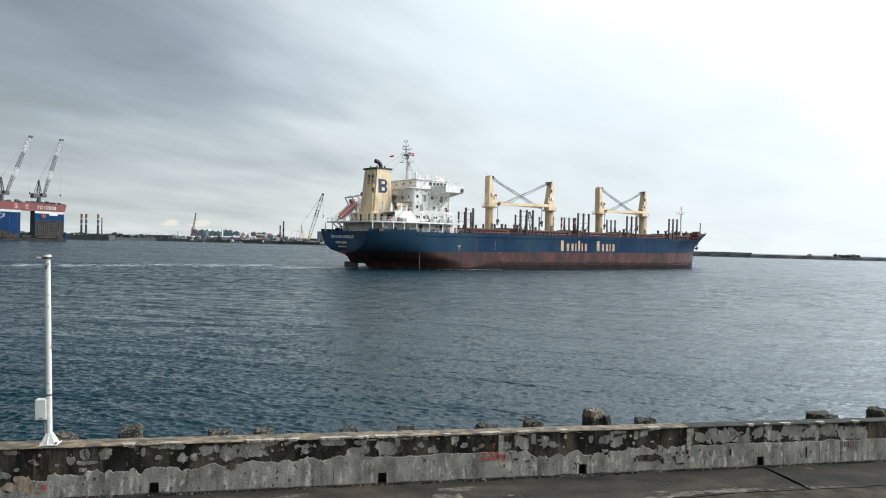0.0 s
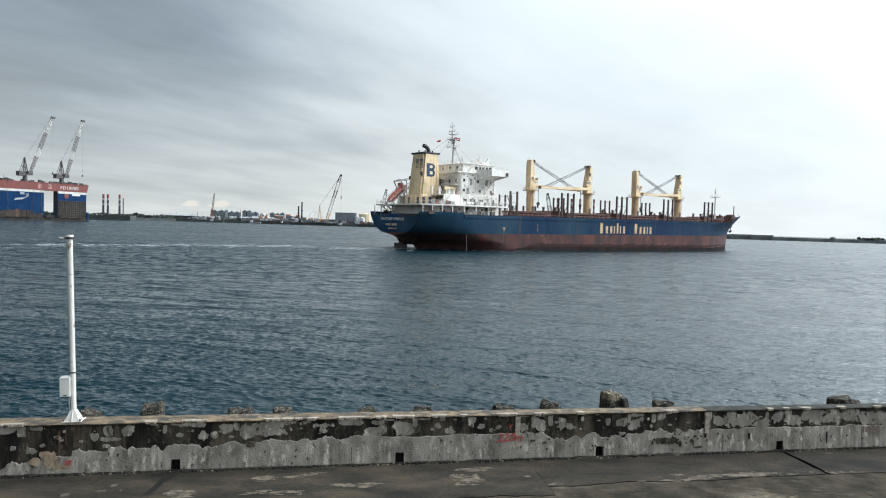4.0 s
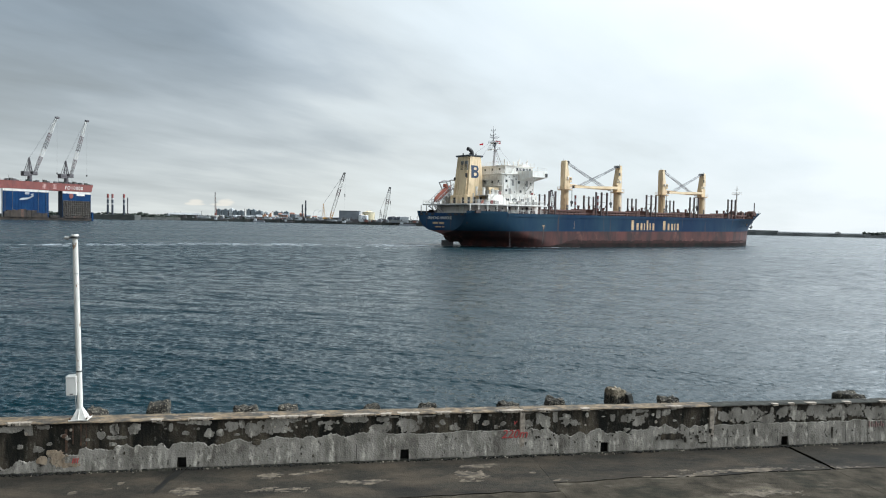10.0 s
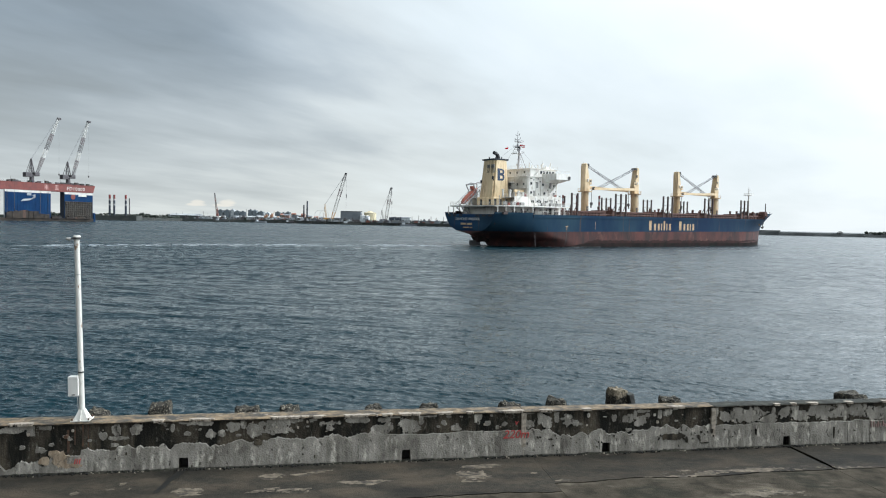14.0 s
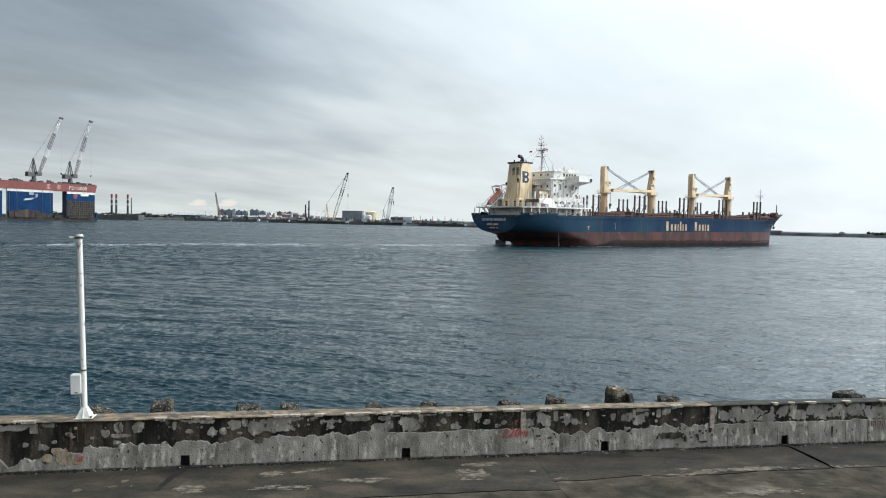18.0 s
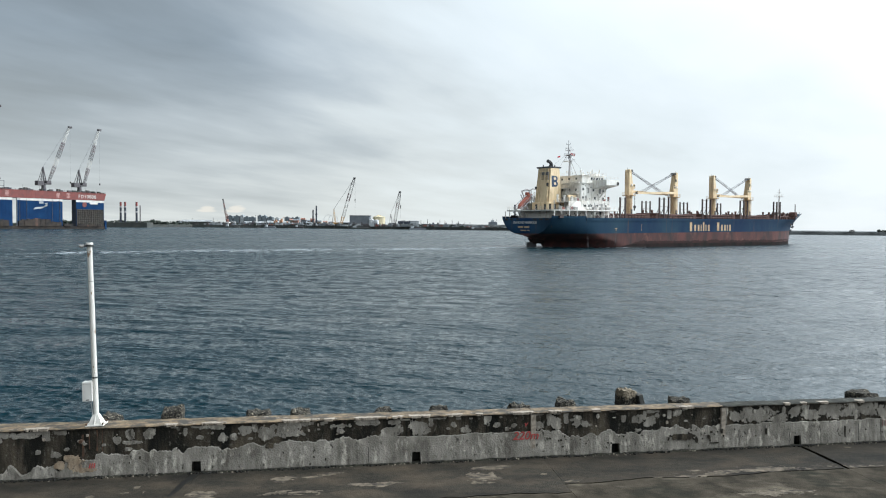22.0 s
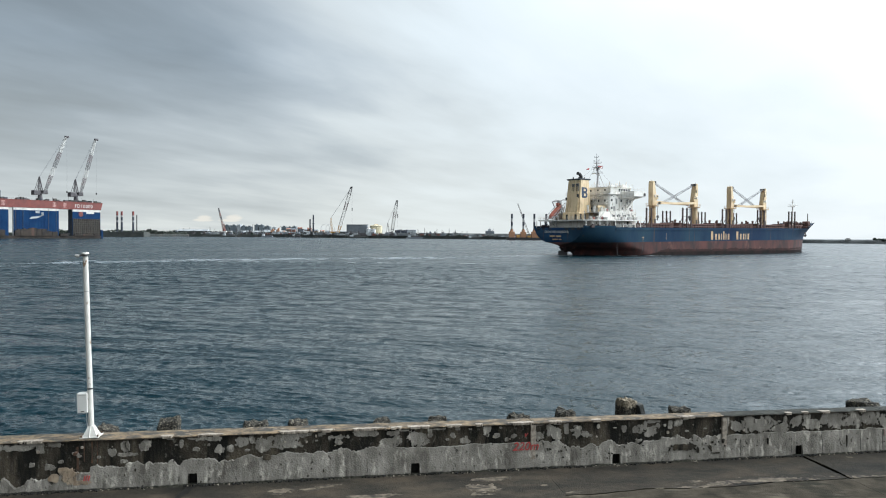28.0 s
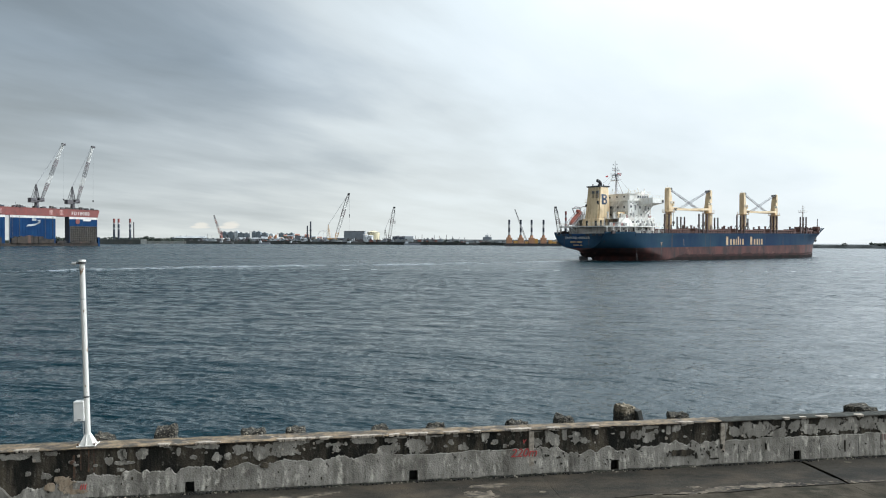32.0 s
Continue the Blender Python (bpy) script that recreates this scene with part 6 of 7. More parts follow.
    for x in (15.4, 18.2, 21.4, 24.2):
        part("deck_lamp", one(tube, (x, -8.8, 19.4), (x, -9.2, 19.3), .14, .18, 8), M_grey, tower)
    for x, h in ((15.9, 1.6), (17.0, .9), (21.0, 1.4), (22.6, 1.0), (24.2, 1.3)):
        part("roof_fitting", one(tube, (x, -7.6, 22.35), (x, -7.6, 22.35 + h), .12, .2, 8), M_white, ship)
    part("funnel_platform", one(quad_box, 12.0, 14.2, -4.2, 4.2, 18.2, 18.35), M_white, ship)
    bm = bmesh.new()
    rail(bm, [(12.1, -4.1, 18.35), (14.1, -4.1, 18.35)], 1.0, 3, .03, 1.0)
    part("platform_rail", bm, M_white, ship)
    part("stairway", one(stairs, (12.9, -8.4, 11.5), (12.9, -5.4, 14.0), .8, 10), M_white, ship)
    for x, z, w, h in ((16.9, 14.05, .4, 1.9), (23.4, 16.7, .4, 1.9), (18.0, 16.75, .35, 1.7)):
        part("side_door", one(quad_box, x - w, x + w, -8.87, -8.76, z, z + h), M_grey, tower)
    for x, z in ((16.6, 19.0), (22.2, 16.3), (25.6, 15.9)):
        part("scuttle", one(tube, (x, -8.86, z), (x, -8.76, z), .17, .17, 10), M_window, tower)
    for x, z in ((16.2, 16.4), (20.8, 18.9), (24.4, 16.2)):
        part("vent_box", bevelled(x - .35, x + .35, -9.05, -8.75, z, z + .5, .04), M_white, tower)
    for x in (17.3, 22.6, 26.0):
        part("cable_trunk", one(quad_box, x - .07, x + .07, -8.92, -8.78, 14.0, 19.8), M_white, tower)
    bm = bmesh.new()
    rail(bm, [(14.3, -8.75, 14.0), (14.3, -9.9, 14.0)], 1.0, 3, .03, 1)
    for z in (16.72,):
        rail(bm, [(12.8, -8.7, z), (14.2, -8.7, z)], 1.0, 3, .03, 1)
    part("gallery_rail", bm, M_white, ship)
    part("wing_strut", one(tube, (23.4, -8.8, 15.6), (23.4, -12.6, 19.2), .16, .16, 8), M_white, ship)
    part("drain_pipe", one(tube, (19.4, -8.9, 14.0), (19.4, -8.9, 19.8), .08, .08, 6), M_white, ship)
    part("drain_pipe", one(tube, (14.6, -8.9, 14.0), (14.6, -8.9, 19.8), .1, .1, 6), M_white, ship)
    # radar mast
    bm = bmesh.new()
    tube(bm, (18.9, 0, 22.3), (19.2, 0, 29.6), .42, .26, 8)
    for y in (-1.6, 1.6):
        tube(bm, (20.8, y, 22.3), (19.3, y * .1, 27.4), .12, .1, 6)
    tube(bm, (18.5, 0, 28), (18.4, 0, 33.9), .2, .07, 8)
    for z in (24, 25.4, 26.8):
        quad_box(bm, 18.6, 19.9, -.25, .25, z, z + .12)
    for z, w in ((27.3, 1.3), (29.2, 1.5), (30.6, .8)):
        quad_box(bm, 17.9, 19.9, -w, w, z, z + .1)
        rail(bm, [(17.9, -w, z), (19.9, -w, z), (19.9, w, z), (17.9, w, z), (17.9, -w, z)], .6, 2, .03, 2)
    for z, w in ((31.4, 1.1), (32.6, .8), (28.4, 1.3)):
        tube(bm, (18.4, -w, z), (18.4, w, z), .07, .07, 4)
        for s in (-1, 1):
            tube(bm, (18.4, s * w, z), (18.4, s * w, z + .45), .13, .1, 6)
    part("radar_mast", bm, M_mast, ship, "white tripod mast with light brackets")
    part("radar_scanner", one(quad_box, 18.9, 19.2, -1.6, 1.6, 29.0, 29.3), M_white, ship)
    part("radar_scanner", one(quad_box, 17.2, 17.5, -1.1, 1.1, 27.0, 27.25), M_white, ship)
    bm = bmesh.new()
    for p in ((12, 0, 22.2), (24, -3, 22.4), (24, 3, 22.4), (10.5, 0, 25.0)):
        tube(bm, (18.2, 0, 29.8), p, .035, .035, 3)
    part("mast_stays", bm, M_wire, ship)
    bm = bmesh.new()
    for x, y, z, h in ((23.5, -5.5, 22.4, 2.6), (25.4, -6.8, 22.4, 2.2), (26.0, -2.5, 22.4, 2.0), (22, 4, 22.4, 2.8), (20.2, -6.6, 22.4, 1.2), (25.6, 6, 22.4, 1.7)):
        bm = one(tube, (x, y, z - .04), (x, y, z + h), .06, .04, 5)
        tube(bm, (x, y, z + h * .6), (x, y, z + h * .6 + .5), .22, .22, 8)
        part("antenna", bm, M_white, ship)
    part("satellite_dome", one(tube, (21.4, -3, 22.35), (21.4, -3, 23.2), .35, .35, 10), M_white, ship)
    part("equipment_box", one(quad_box, 24.5, 26.4, -6, -3.6, 22.35, 23.2), M_white, ship)
    bm = bmesh.new()
    bm.faces.new([bm.verts.new(p) for p in ((18.8, -.5, 29.9), (20.5, -.9, 29.7), (20.4, -.85, 28.9), (18.8, -.5, 29.1))])
    bmesh.ops.solidify(bm, geom=bm.faces[:], thickness=.05)
    part("red_flag", bm, M_flag, ship, "small red flag at the mast")
    bm = bmesh.new()
    bm.faces.new([bm.verts.new(p) for p in ((13.0, -.3, 28.4), (14.4, -.3, 28.8), (14.3, -.3, 28.2), (13.1, -.3, 28.1))])
    bmesh.ops.solidify(bm, geom=bm.faces[:], thickness=.05)
    part("red_flag", bm, M_flag, ship)
    # free-fall lifeboat on its ramp over the stern
    bm = bmesh.new()
    p, q = Vector((5.2, .6, 16.0)), Vector((-.5, .6, 11.3))
    d = (q - p).normalized()
    up = Vector((-d.z, 0, d.x)) * -1
    up = up if up.z > 0 else -up
    prev = None
    for i in range(13):
        t = i / 12
        w = 0.84 * (1 - abs(2 * t - 1) ** 3) ** .5 + .08
        c = p + (q - p) * t
        cur = [bm.verts.new(c + Vector((0, w * math.cos(a), 0)) + up * (w * .95 * math.sin(a) + .9)) for a in [2 * math.pi * k / 14 for k in range(14)]]
        if prev:
            for k in range(14):
                bm.faces.new((prev[k], prev[(k + 1) % 14], cur[(k + 1) % 14], cur[k]))
        else:
            bm.faces.new(cur[::-1])
        prev = cur
    bm.faces.new(prev)
    bmesh.ops.recalc_face_normals(bm, faces=bm.faces)
    berth = pose(2.6, 4.6, 0)
    boat = part("lifeboat", bm, M_orange, ship, "orange enclosed free-fall lifeboat", at=berth, smooth=True)
    cc = p + (q - p) * .18 + up * 2.0
    part("conning_hood", bevelled(cc.x - .6, cc.x + .6, cc.y - .5, cc.y + .5, cc.z - .5, cc.z + .5, .15), M_orange, boat)
    for s in (-1, 1):
        y = .6 + s * 1.35
        bm = one(tube, (4.6, y, 16.0), (-1.9, y, 10.7), .16, .16, 6)
        tube(bm, (4.6, y, 16.0), (5.2, y, 14.0), .14, .14, 6)
        tube(bm, (3.2, y, 14.8), (4.2, y, 11.5), .14, .14, 6)
        tube(bm, (1.2, y, 13.2), (2.0, y, 11.5), .13, .13, 6)
        tube(bm, (-.4, y, 11.9), (1.2, y, 9.2), .13, .13, 6)
        tube(bm, (-1.7, y, 10.9), (.6, y, 9.2), .13, .13, 6)
        tube(bm, (3.6, y + s * .3, 14.6), (1.9, y + s * .3, 17.6), .17, .17, 6)
        tube(bm, (1.9, y + s * .3, 17.6), (3.6, y + s * .3, 18.2), .17, .17, 6)
        tube(bm, (3.6, y + s * .3, 18.2), (6.0, y + s * .3, 18.0), .15, .15, 6)
        tube(bm, (6.0, y + s * .3, 18.0), (6.2, y + s * .3, 14.0), .15, .15, 6)
        part("launching_ramp", bm, M_mast, ship, at=berth)
        bm = bmesh.new()
        for k in range(6):
            a, b = k / 6, (k + 1) / 6
            tube(bm, (4.6 - 6.5 * a, y + s * .25, 17.3 - 5.3 * a), (4.6 - 6.5 * b, y + s * .25, 17.3 - 5.3 * b), .07, .07, 5)
            tube(bm, (4.6 - 6.5 * a, y + s * .25, 17.3 - 5.3 * a), (4.6 - 6.5 * a, y, 16.0 - 5.3 * a), .06, .06, 5)
            tube(bm, (4.6 - 6.5 * a, y, 16.0 - 5.3 * a), (4.6 - 6.5 * b, y + s * .25, 17.3 - 5.3 * b), .05, .05, 5)
        part("ramp_side_frame", bm, M_mast, ship, at=berth)
    for x, z in ((3.4, 15.0), (1.6, 13.5), (-.2, 12.1)):
        part("ramp_crossbar", one(tube, (x, -.75, z), (x, 1.95, z), .1, .1, 6), M_mast, ship, at=berth)
    part("ramp_crossbar", one(tube, (1.9, -1.05, 17.6), (1.9, 2.25, 17.6), .15, .15, 6), M_mast, ship, at=berth)


build_superstructure()

# ---- floating dock ----
DOCK = Matrix(((0.448, -0.853, 0, -363), (0.731, 0.523, 0, 700), (0, 0, 1, WATER_Z), (0, 0, 0, 1)))   # x along its side, away; y inboard


def dock_crane(x, label, reach=26.5, tall=61.5):
    c = thing("dock_crane", label, "crane", DOCK @ pose(x, 5, 36.8), group="cranes on the floating dock")
    part("pedestal", one(tube, (0, 0, 0), (0, 0, 7), 2.7, 2.0, 12), M_steel, c)
    part("slew_deck", bevelled(-7, 7, -3, 3, 6.4, 7.4, .2), M_steel, c)
    part("machinery_house", bevelled(-8, -1.5, -3, 3, 5.2, 9.6, .3), M_steel, c)
    part("driver_cab", bevelled(1.8, 6.8, -3.2, 1.5, 7.2, 10.0, .3), M_steel, c)
    bm = bmesh.new()
    for y in (-1.8, 1.8):
        tube(bm, (2.2, y, 7), (-.6, y * .4, 22.5), .6, .42, 6)
        tube(bm, (-5, y, 9), (-.8, y * .4, 22.5), .28, .22, 6)
        tube(bm, (-1, y, 7), (-.7, y * .4, 22.5), .5, .42, 6)
        tube(bm, (1.0, y, 13), (-3.2, y * .8, 14), .15, .15, 4)
    tube(bm, (-1.4, -1.4, 22.4), (.3, 1.4, 22.4), .7, .7, 8)
    part("a_frame", bm, M_steel, c)
    root, tip = Vector((5.6, 0, 9.0)), Vector((reach, 0, tall))
    for k in range(7):
        a, b = root + (tip - root) * (k / 7), root + (tip - root) * ((k + 1) / 7)
        wide = lambda t: 1.7 + 1.1 * math.sin(math.pi * min(1, t * 1.1))
        part("jib_section", one(lattice, a, b, wide(k / 7), wide((k + 1) / 7), 3, .22), M_pinkred if k in (1, 4) else M_steel if k in (0, 3) else M_dockwhite, c)
    part("jib_head", bevelled(reach - 1.1, reach + 2.9, -1.3, 1.3, tall - .9, tall + 1.1, .3), M_steel, c)
    bm = bmesh.new()
    for y in (-.7, .7):
        tube(bm, (-.6, y, 22.6), (reach - .5, y, tall + .3), .09, .09, 4)
        tube(bm, (reach + .9 + y * .2, y * .3, tall - .5), (reach + .9 + y * .2, y * .3, 10.2), .045, .045, 4)
    part("hoist_ropes", bm, M_wire, c)
    bm = one(tube, (reach + .9, 0, 10.4), (reach + .9, 0, 8.6), .8, .5, 8)
    part("hook_block", bm, M_dark, c)
    return c


def build_dock():
    dock = thing("floating_dock", "blue, white and red floating dock moored across the harbour", "floating dock", DOCK)
    far = -190.0
    bm = one(quad_box, far, 0.4, -.3, 11, 29.2, 36.4)
    for v in bm.verts:
        if v.co.x > 0 and v.co.z > 30:
            v.co.x += 2.2
    part("upper_beam", bm, M_dockred, dock, "red upper side girder")
    part("top_deck", one(quad_box, far, 2.2, -.5, 11.4, 36.4, 36.8), M_dockred, dock)
    spans = [(-34.0, 0.0), (-98.5, -49.7), (-144, -103.5), (far, -149)]
    for i, (a, b) in enumerate(spans):
        part("white_band", one(quad_box, a, b, -.05, 2.2, 27.0, 29.2), M_dockwhite, dock)
        thick = 2.2 if i == 1 else 8
        t = part("wing_wall", one(quad_box, a, b, 0, thick, 2.6, 27.0), M_dockblue, dock, "blue wing wall tower")
        part("end_plate", one(quad_box, a - .06, a + .02, .02, thick - .1, 2.7, 29), M_dockwhite if i == 1 else M_dockdark, t)
        if i == 0:
            # open framework over the lower face
            for k in range(15):
                x = a + 1 + (b - a - 2) * k / 14
                part("frame_post", one(quad_box, x - .14, x + .14, -.6, .05, 3, 19.8), M_dockframe, t)
            for k in range(8):
                z = 4 + 2.25 * k
                part("frame_beam", one(quad_box, a + .5, b - .5, -.5, .05, z - .13, z + .13), M_dockframe, t)
            part("recess", one(quad_box, a + .5, b - .5, -.12, .05, 3.0, 19.8), M_dockgrime, t)
        else:
            n = int((b - a) / 3.2)
            for k in range(1, n):
                x = a + (b - a) * k / n
                part("plate_seam", one(quad_box, x - .08, x + .08, -.1, .02, 3.0, 27.0), M_dockblue, t)
    part("pontoon", one(quad_box, far, 0.8, -1.0, 48, -3, 2.8), M_dockgrime, dock, "grimy waterline pontoon")
    rng = random.Random(8)
    for a, b, h in ((-98, -92, 8.5), (-92, -64, 9.6), (-64, -52, 7.2), (-144, -108, 8), (-33, -4, 4.6)):
        n = int((b - a) / 2.6)
        for k in range(n):
            x0, x1 = a + (b - a) * k / n, a + (b - a) * (k + 1) / n
            top = h + rng.uniform(-.7, .5)
            bm = one(quad_box, x0, x1 - .02, -rng.uniform(1.6, 2.2), .1, 2.6, top)
            for v in bm.verts:
                v.co.z += rng.uniform(-.5, .5) if v.co.z > 3 else 0
            part("fender_timber", bm, M_dockrust if k % 9 == 4 else M_dockgrime, dock)
    # rust-brown stepped landing by the gap, blue fender at the end
    part("landing_step", one(quad_box, -49, -41, -2, 6, 2.6, 4.6), M_dockgrime, dock)
    part("end_fender", one(quad_box, .2, 2.4, -1.2, 4, 0, 9), M_dockblue, dock)
    # emblem on the wing wall: pale sweep, kept plain
    bm = bmesh.new()
    pts = [(-82, 18.6), (-73, 19.6), (-67.5, 22.6), (-66.5, 25.4), (-70, 24.8), (-66.6, 22.4), (-73, 21.4), (-80, 20.6)]
    up = [bm.verts.new((x, -.25, z)) for x, z in pts]
    lo = [bm.verts.new((x, .02, z)) for x, z in pts]
    bm.faces.new(up)
    for i in range(len(pts)):
        bm.faces.new((up[i], up[(i + 1) % len(pts)], lo[(i + 1) % len(pts)], lo[i]))
    part("emblem", bm, M_roof, dock, "pale curved emblem")
    part("emblem", one(quad_box, -75.5, -71, -.2, .02, 24.3, 26.6), M_roof, dock)
    part("emblem_disc", one(tube, (-24, -.3, 24.6), (-24, .02, 24.6), 2.6, 2.6, 14), M_dockred, dock)
    part("emblem_stripe", one(quad_box, -17.5, -8, -.22, .02, 25.2, 27.0), M_dockwhite, dock)
    # writing on the girder: the dock's number, and signs kept as bars
    cu = bpy.data.curves.new("dock_number", "FONT")
    cu.body, cu.size, cu.extrude, cu.space_character, cu.offset = "FD10000", 4.9, .1, 1.22, .0
    cu.materials.append(M_dockwhite)
    nm = new("dock_number", cu)
    nm.parent = dock
    nm.matrix_basis = pose(-31.5, -.42, 31.0, 90, 0, 0)
    tagged(nm, "white painted dock number")
    for x in (-54.8, -43.2, -120, -109):
        for k in range(4):
            part("sign_bar", one(quad_box, x - 2.0, x + 2.0, -.45, -.25, 30.9 + 1.25 * k, 31.45 + 1.25 * k), M_fadedsign, dock)
        part("sign_bar", one(quad_box, x - .35, x + .35, -.47, -.25, 30.6, 35.3), M_fadedsign, dock)
    for k in range(5):
        x = -98 + 4.6 * k
        part("faded_sign_bar", one(quad_box, x, x + 3.0, -.42, -.25, 31.6, 34.6), M_dockred, dock)
    # hoses, ladders and stains of gear on the wing walls; light posts and winch houses on top
    for x in (-96, -88.5, -61, -52.5):
        bm = bmesh.new()
        for y in (-.55, -.25):
            tube(bm, (x + y, -.3, 3), (x + y, -.3, 28.8), .07, .07, 4)
        for k in range(28):
            tube(bm, (x - .55, -.3, 3.6 + .9 * k), (x - .25, -.3, 3.6 + .9 * k), .05, .05, 4)
        part("wall_ladder", bm, M_dockframe, dock)
    for k, x in enumerate((-8, -22, -38, -56, -74, -92, -112, -134)):
        part("light_post", one(tube, (x, 1.2, 36.8), (x, 1.2, 40.2 + (k % 3) * .8), .14, .1, 6), M_steel, dock)
        part("winch_house", bevelled(x + 2.5, x + 5.5, 2, 5, 36.8, 38.6 + (k % 2) * .7, .15), M_dockframe if k % 2 else M_trees, dock)
    for k in range(9):
        x = -46 + .9 * k
        part("hanging_fender", one(tube, (x, -1.4, 5.6 - .2 * (k % 3)), (x, -1.4, 3.4), .38, .38, 8), M_dark, dock)
    # clutter and rail along the top
    for k in range(70):
        x, w, h = rng.uniform(far, 0), rng.uniform(.3, 1.6), rng.uniform(.4, 1.9)
        part("deck_gear", one(quad_box, x - w, x + w, rng.uniform(0, 2), rng.uniform(3, 8), 36.8, 36.8 + h), rng.choice((M_dockdark, M_trees, M_steel, M_dark)), dock)
    bm = bmesh.new()
    rail(bm, [(far, 0, 36.8), (1.8, 0, 36.8)], 1.3, 2, .07, 4)
    part("deck_rail", bm, M_steel, dock)
    bm = bmesh.new()
    for x in (-118, -110):
        tube(bm, (x, 3, 36.8), (x, 3, 44.5), .25, .25, 4)
    for z in (40, 44.5):
        tube(bm, (-118, 3, z), (-110, 3, z), .22, .22, 4)
    part("gantry_frame", bm, M_dockdark, dock)
    part("far_brace", one(tube, (-52, 20, 2.8), (-49, 16, 11), .5, .4, 6), M_shoreorange, dock)
    return dock


build_dock()
dock_crane(-26.5, "grey dock crane with a raised red and white lattice jib", 24.0, 65.5)
dock_crane(-67.5, "grey dock crane with a raised red and white lattice jib", 29.5, 64.5)
dock_crane(-150.0, "grey dock crane with a raised red and white lattice jib", 36.0, 76.0)

# ---- far shore ----
SHORE_Z = WATER_Z + 4.5


def build_shore():
    bm = bmesh.new()
    line = [(-1500, 980), (-640, 1005), (-524, 1035), (-506, 1130), (-470, 1215), (-350, 1232), (-235, 1205), (-80, 1160), (20, 1120), (95, 1070), (180, 1040), (185, 1250), (-60, 1330), (-80, 2600), (-1800, 2600)]
    prism(bm, line, WATER_Z - 2, SHORE_Z)
    ob = tagged(new("far_shore", mesh_of("far_shore", bm, M_land)), "low far quay and reclaimed land across the water", "shore", kind="structure")
    # quay face in bays
    pts = line[1:11]
    rng = random.Random(2)
    for (x0, y0), (x1, y1) in zip(pts[:-1], pts[1:]):
        L_ = math.hypot(x1 - x0, y1 - y0)
        n = max(1, int(L_ / 26))
        ang = math.degrees(math.atan2(y1 - y0, x1 - x0))
        for i in range(n):
            f = i / n
            h = 4.2 + rng.uniform(-.6, .9)
            m = pose(x0 + (x1 - x0) * f, y0 + (y1 - y0) * f, WATER_Z, 0, 0, ang)
            part("quay_bay", one(quad_box, 0, L_ / n - .6, -1.2, .5, -2, h), M_quaywall, ob, at=m)
            part("quay_cap", one(quad_box, -.1, L_ / n - .5, -1.5, 1.2, h, h + .55), M_land, ob, at=m)
            for k in range(3):
                x = L_ / n * (k + .5) / 3
                part("tyre_fender", one(tube, (x, -1.9, 1.2), (x, -1.9, 3.0), .55, .55, 8), M_dark, ob, at=m)
    return ob


build_shore()


def wood(name, label, x0, x1, y, z, h, seed):
    """Far belt of trees as many small clumps."""
    bm = bmesh.new()
    rng = random.Random(seed)
    for i in range(int((x1 - x0) * 3.2)):
        x, r = rng.uniform(x0, x1), rng.uniform(.9, 2.0)
        hh = h * (0.65 + 0.5 * noise.noise((x * .05, seed, 0)))
        zz = z + rng.uniform(0, 1) ** 1.3 * max(.5, hh)
        m = Matrix.Translation((x, y + rng.uniform(-8, 8), zz)) @ Matrix.Diagonal((r * 1.3, r * 1.3, r * .8, 1))
        bmesh.ops.create_icosphere(bm, subdivisions=1, radius=1, matrix=m)
    for v in bm.verts:
        v.co += Vector((rng.uniform(-.4, .4), rng.uniform(-.4, .4), rng.uniform(-.4, .4)))
    return tagged(new(name, mesh_of(name, bm, M_trees)), label, "trees", kind="stuff")


wood("shore_trees", "dark low belt of shore trees", -660, -505, 1110, SHORE_Z, 8, 1)
wood("shore_trees", "dark low belt of shore trees", -506, -482, 1228, SHORE_Z, 5, 8)
wood("shore_trees", "dark low belt of shore trees", -640, -470, 1330, SHORE_Z, 10, 6)
wood("shore_trees", "dark low belt of shore trees", -520, -330, 1420, SHORE_Z, 8, 2)
wood("shore_trees", "dark low belt of shore trees", -330, -150, 1400, SHORE_Z, 6, 4)
wood("breakwater_trees", "small clumps of trees on the breakwater", 502, 525, 800, WATER_Z + 3.6, 4, 3)


def breakwater(name, pts, h, w, label):
    bw = thing(name, label, "breakwater", Matrix(), kind="structure")
    rng = random.Random(len(pts))
    for (x0, y0), (x1, y1) in zip(pts[:-1], pts[1:]):
        L_ = math.hypot(x1 - x0, y1 - y0)
        n = max(1, int(L_ / 22))
        ang = math.degrees(math.atan2(y1 - y0, x1 - x0))
        for i in range(n):
            f = i / n
            m = pose(x0 + (x1 - x0) * f, y0 + (y1 - y0) * f, WATER_Z, 0, 0, ang)
            part("caisson", one(quad_box, 0, L_ / n - .25, 0, w, -2, h * .62 + rng.uniform(-.1, .1)), M_break, bw, at=m)
            part("crown_wall", one(quad_box, 0, L_ / n - .2, w * .5, w, h * .6, h + rng.uniform(-.12, .12)), M_break, bw, at=m)
    return bw


breakwater("breakwater", [(405, 822), (440, 806), (520, 785), (700, 760), (1100, 730), (1700, 720)], 4.1, 9, "long low concrete breakwater")
breakwater("breakwater_head", [(300, 880), (345, 860), (406, 822)], 6.2, 12, "taller concrete breakwater section")
breakwater("outer_breakwater", [(-60, 1420), (60, 1470), (180, 1500), (420, 1520)], 10.5, 14, "distant dark outer breakwater")

v_ = thing("breakwater_vehicle", "small grey vehicle on the breakwater", "vehicle", pose(468, 803, WATER_Z + 4.1))
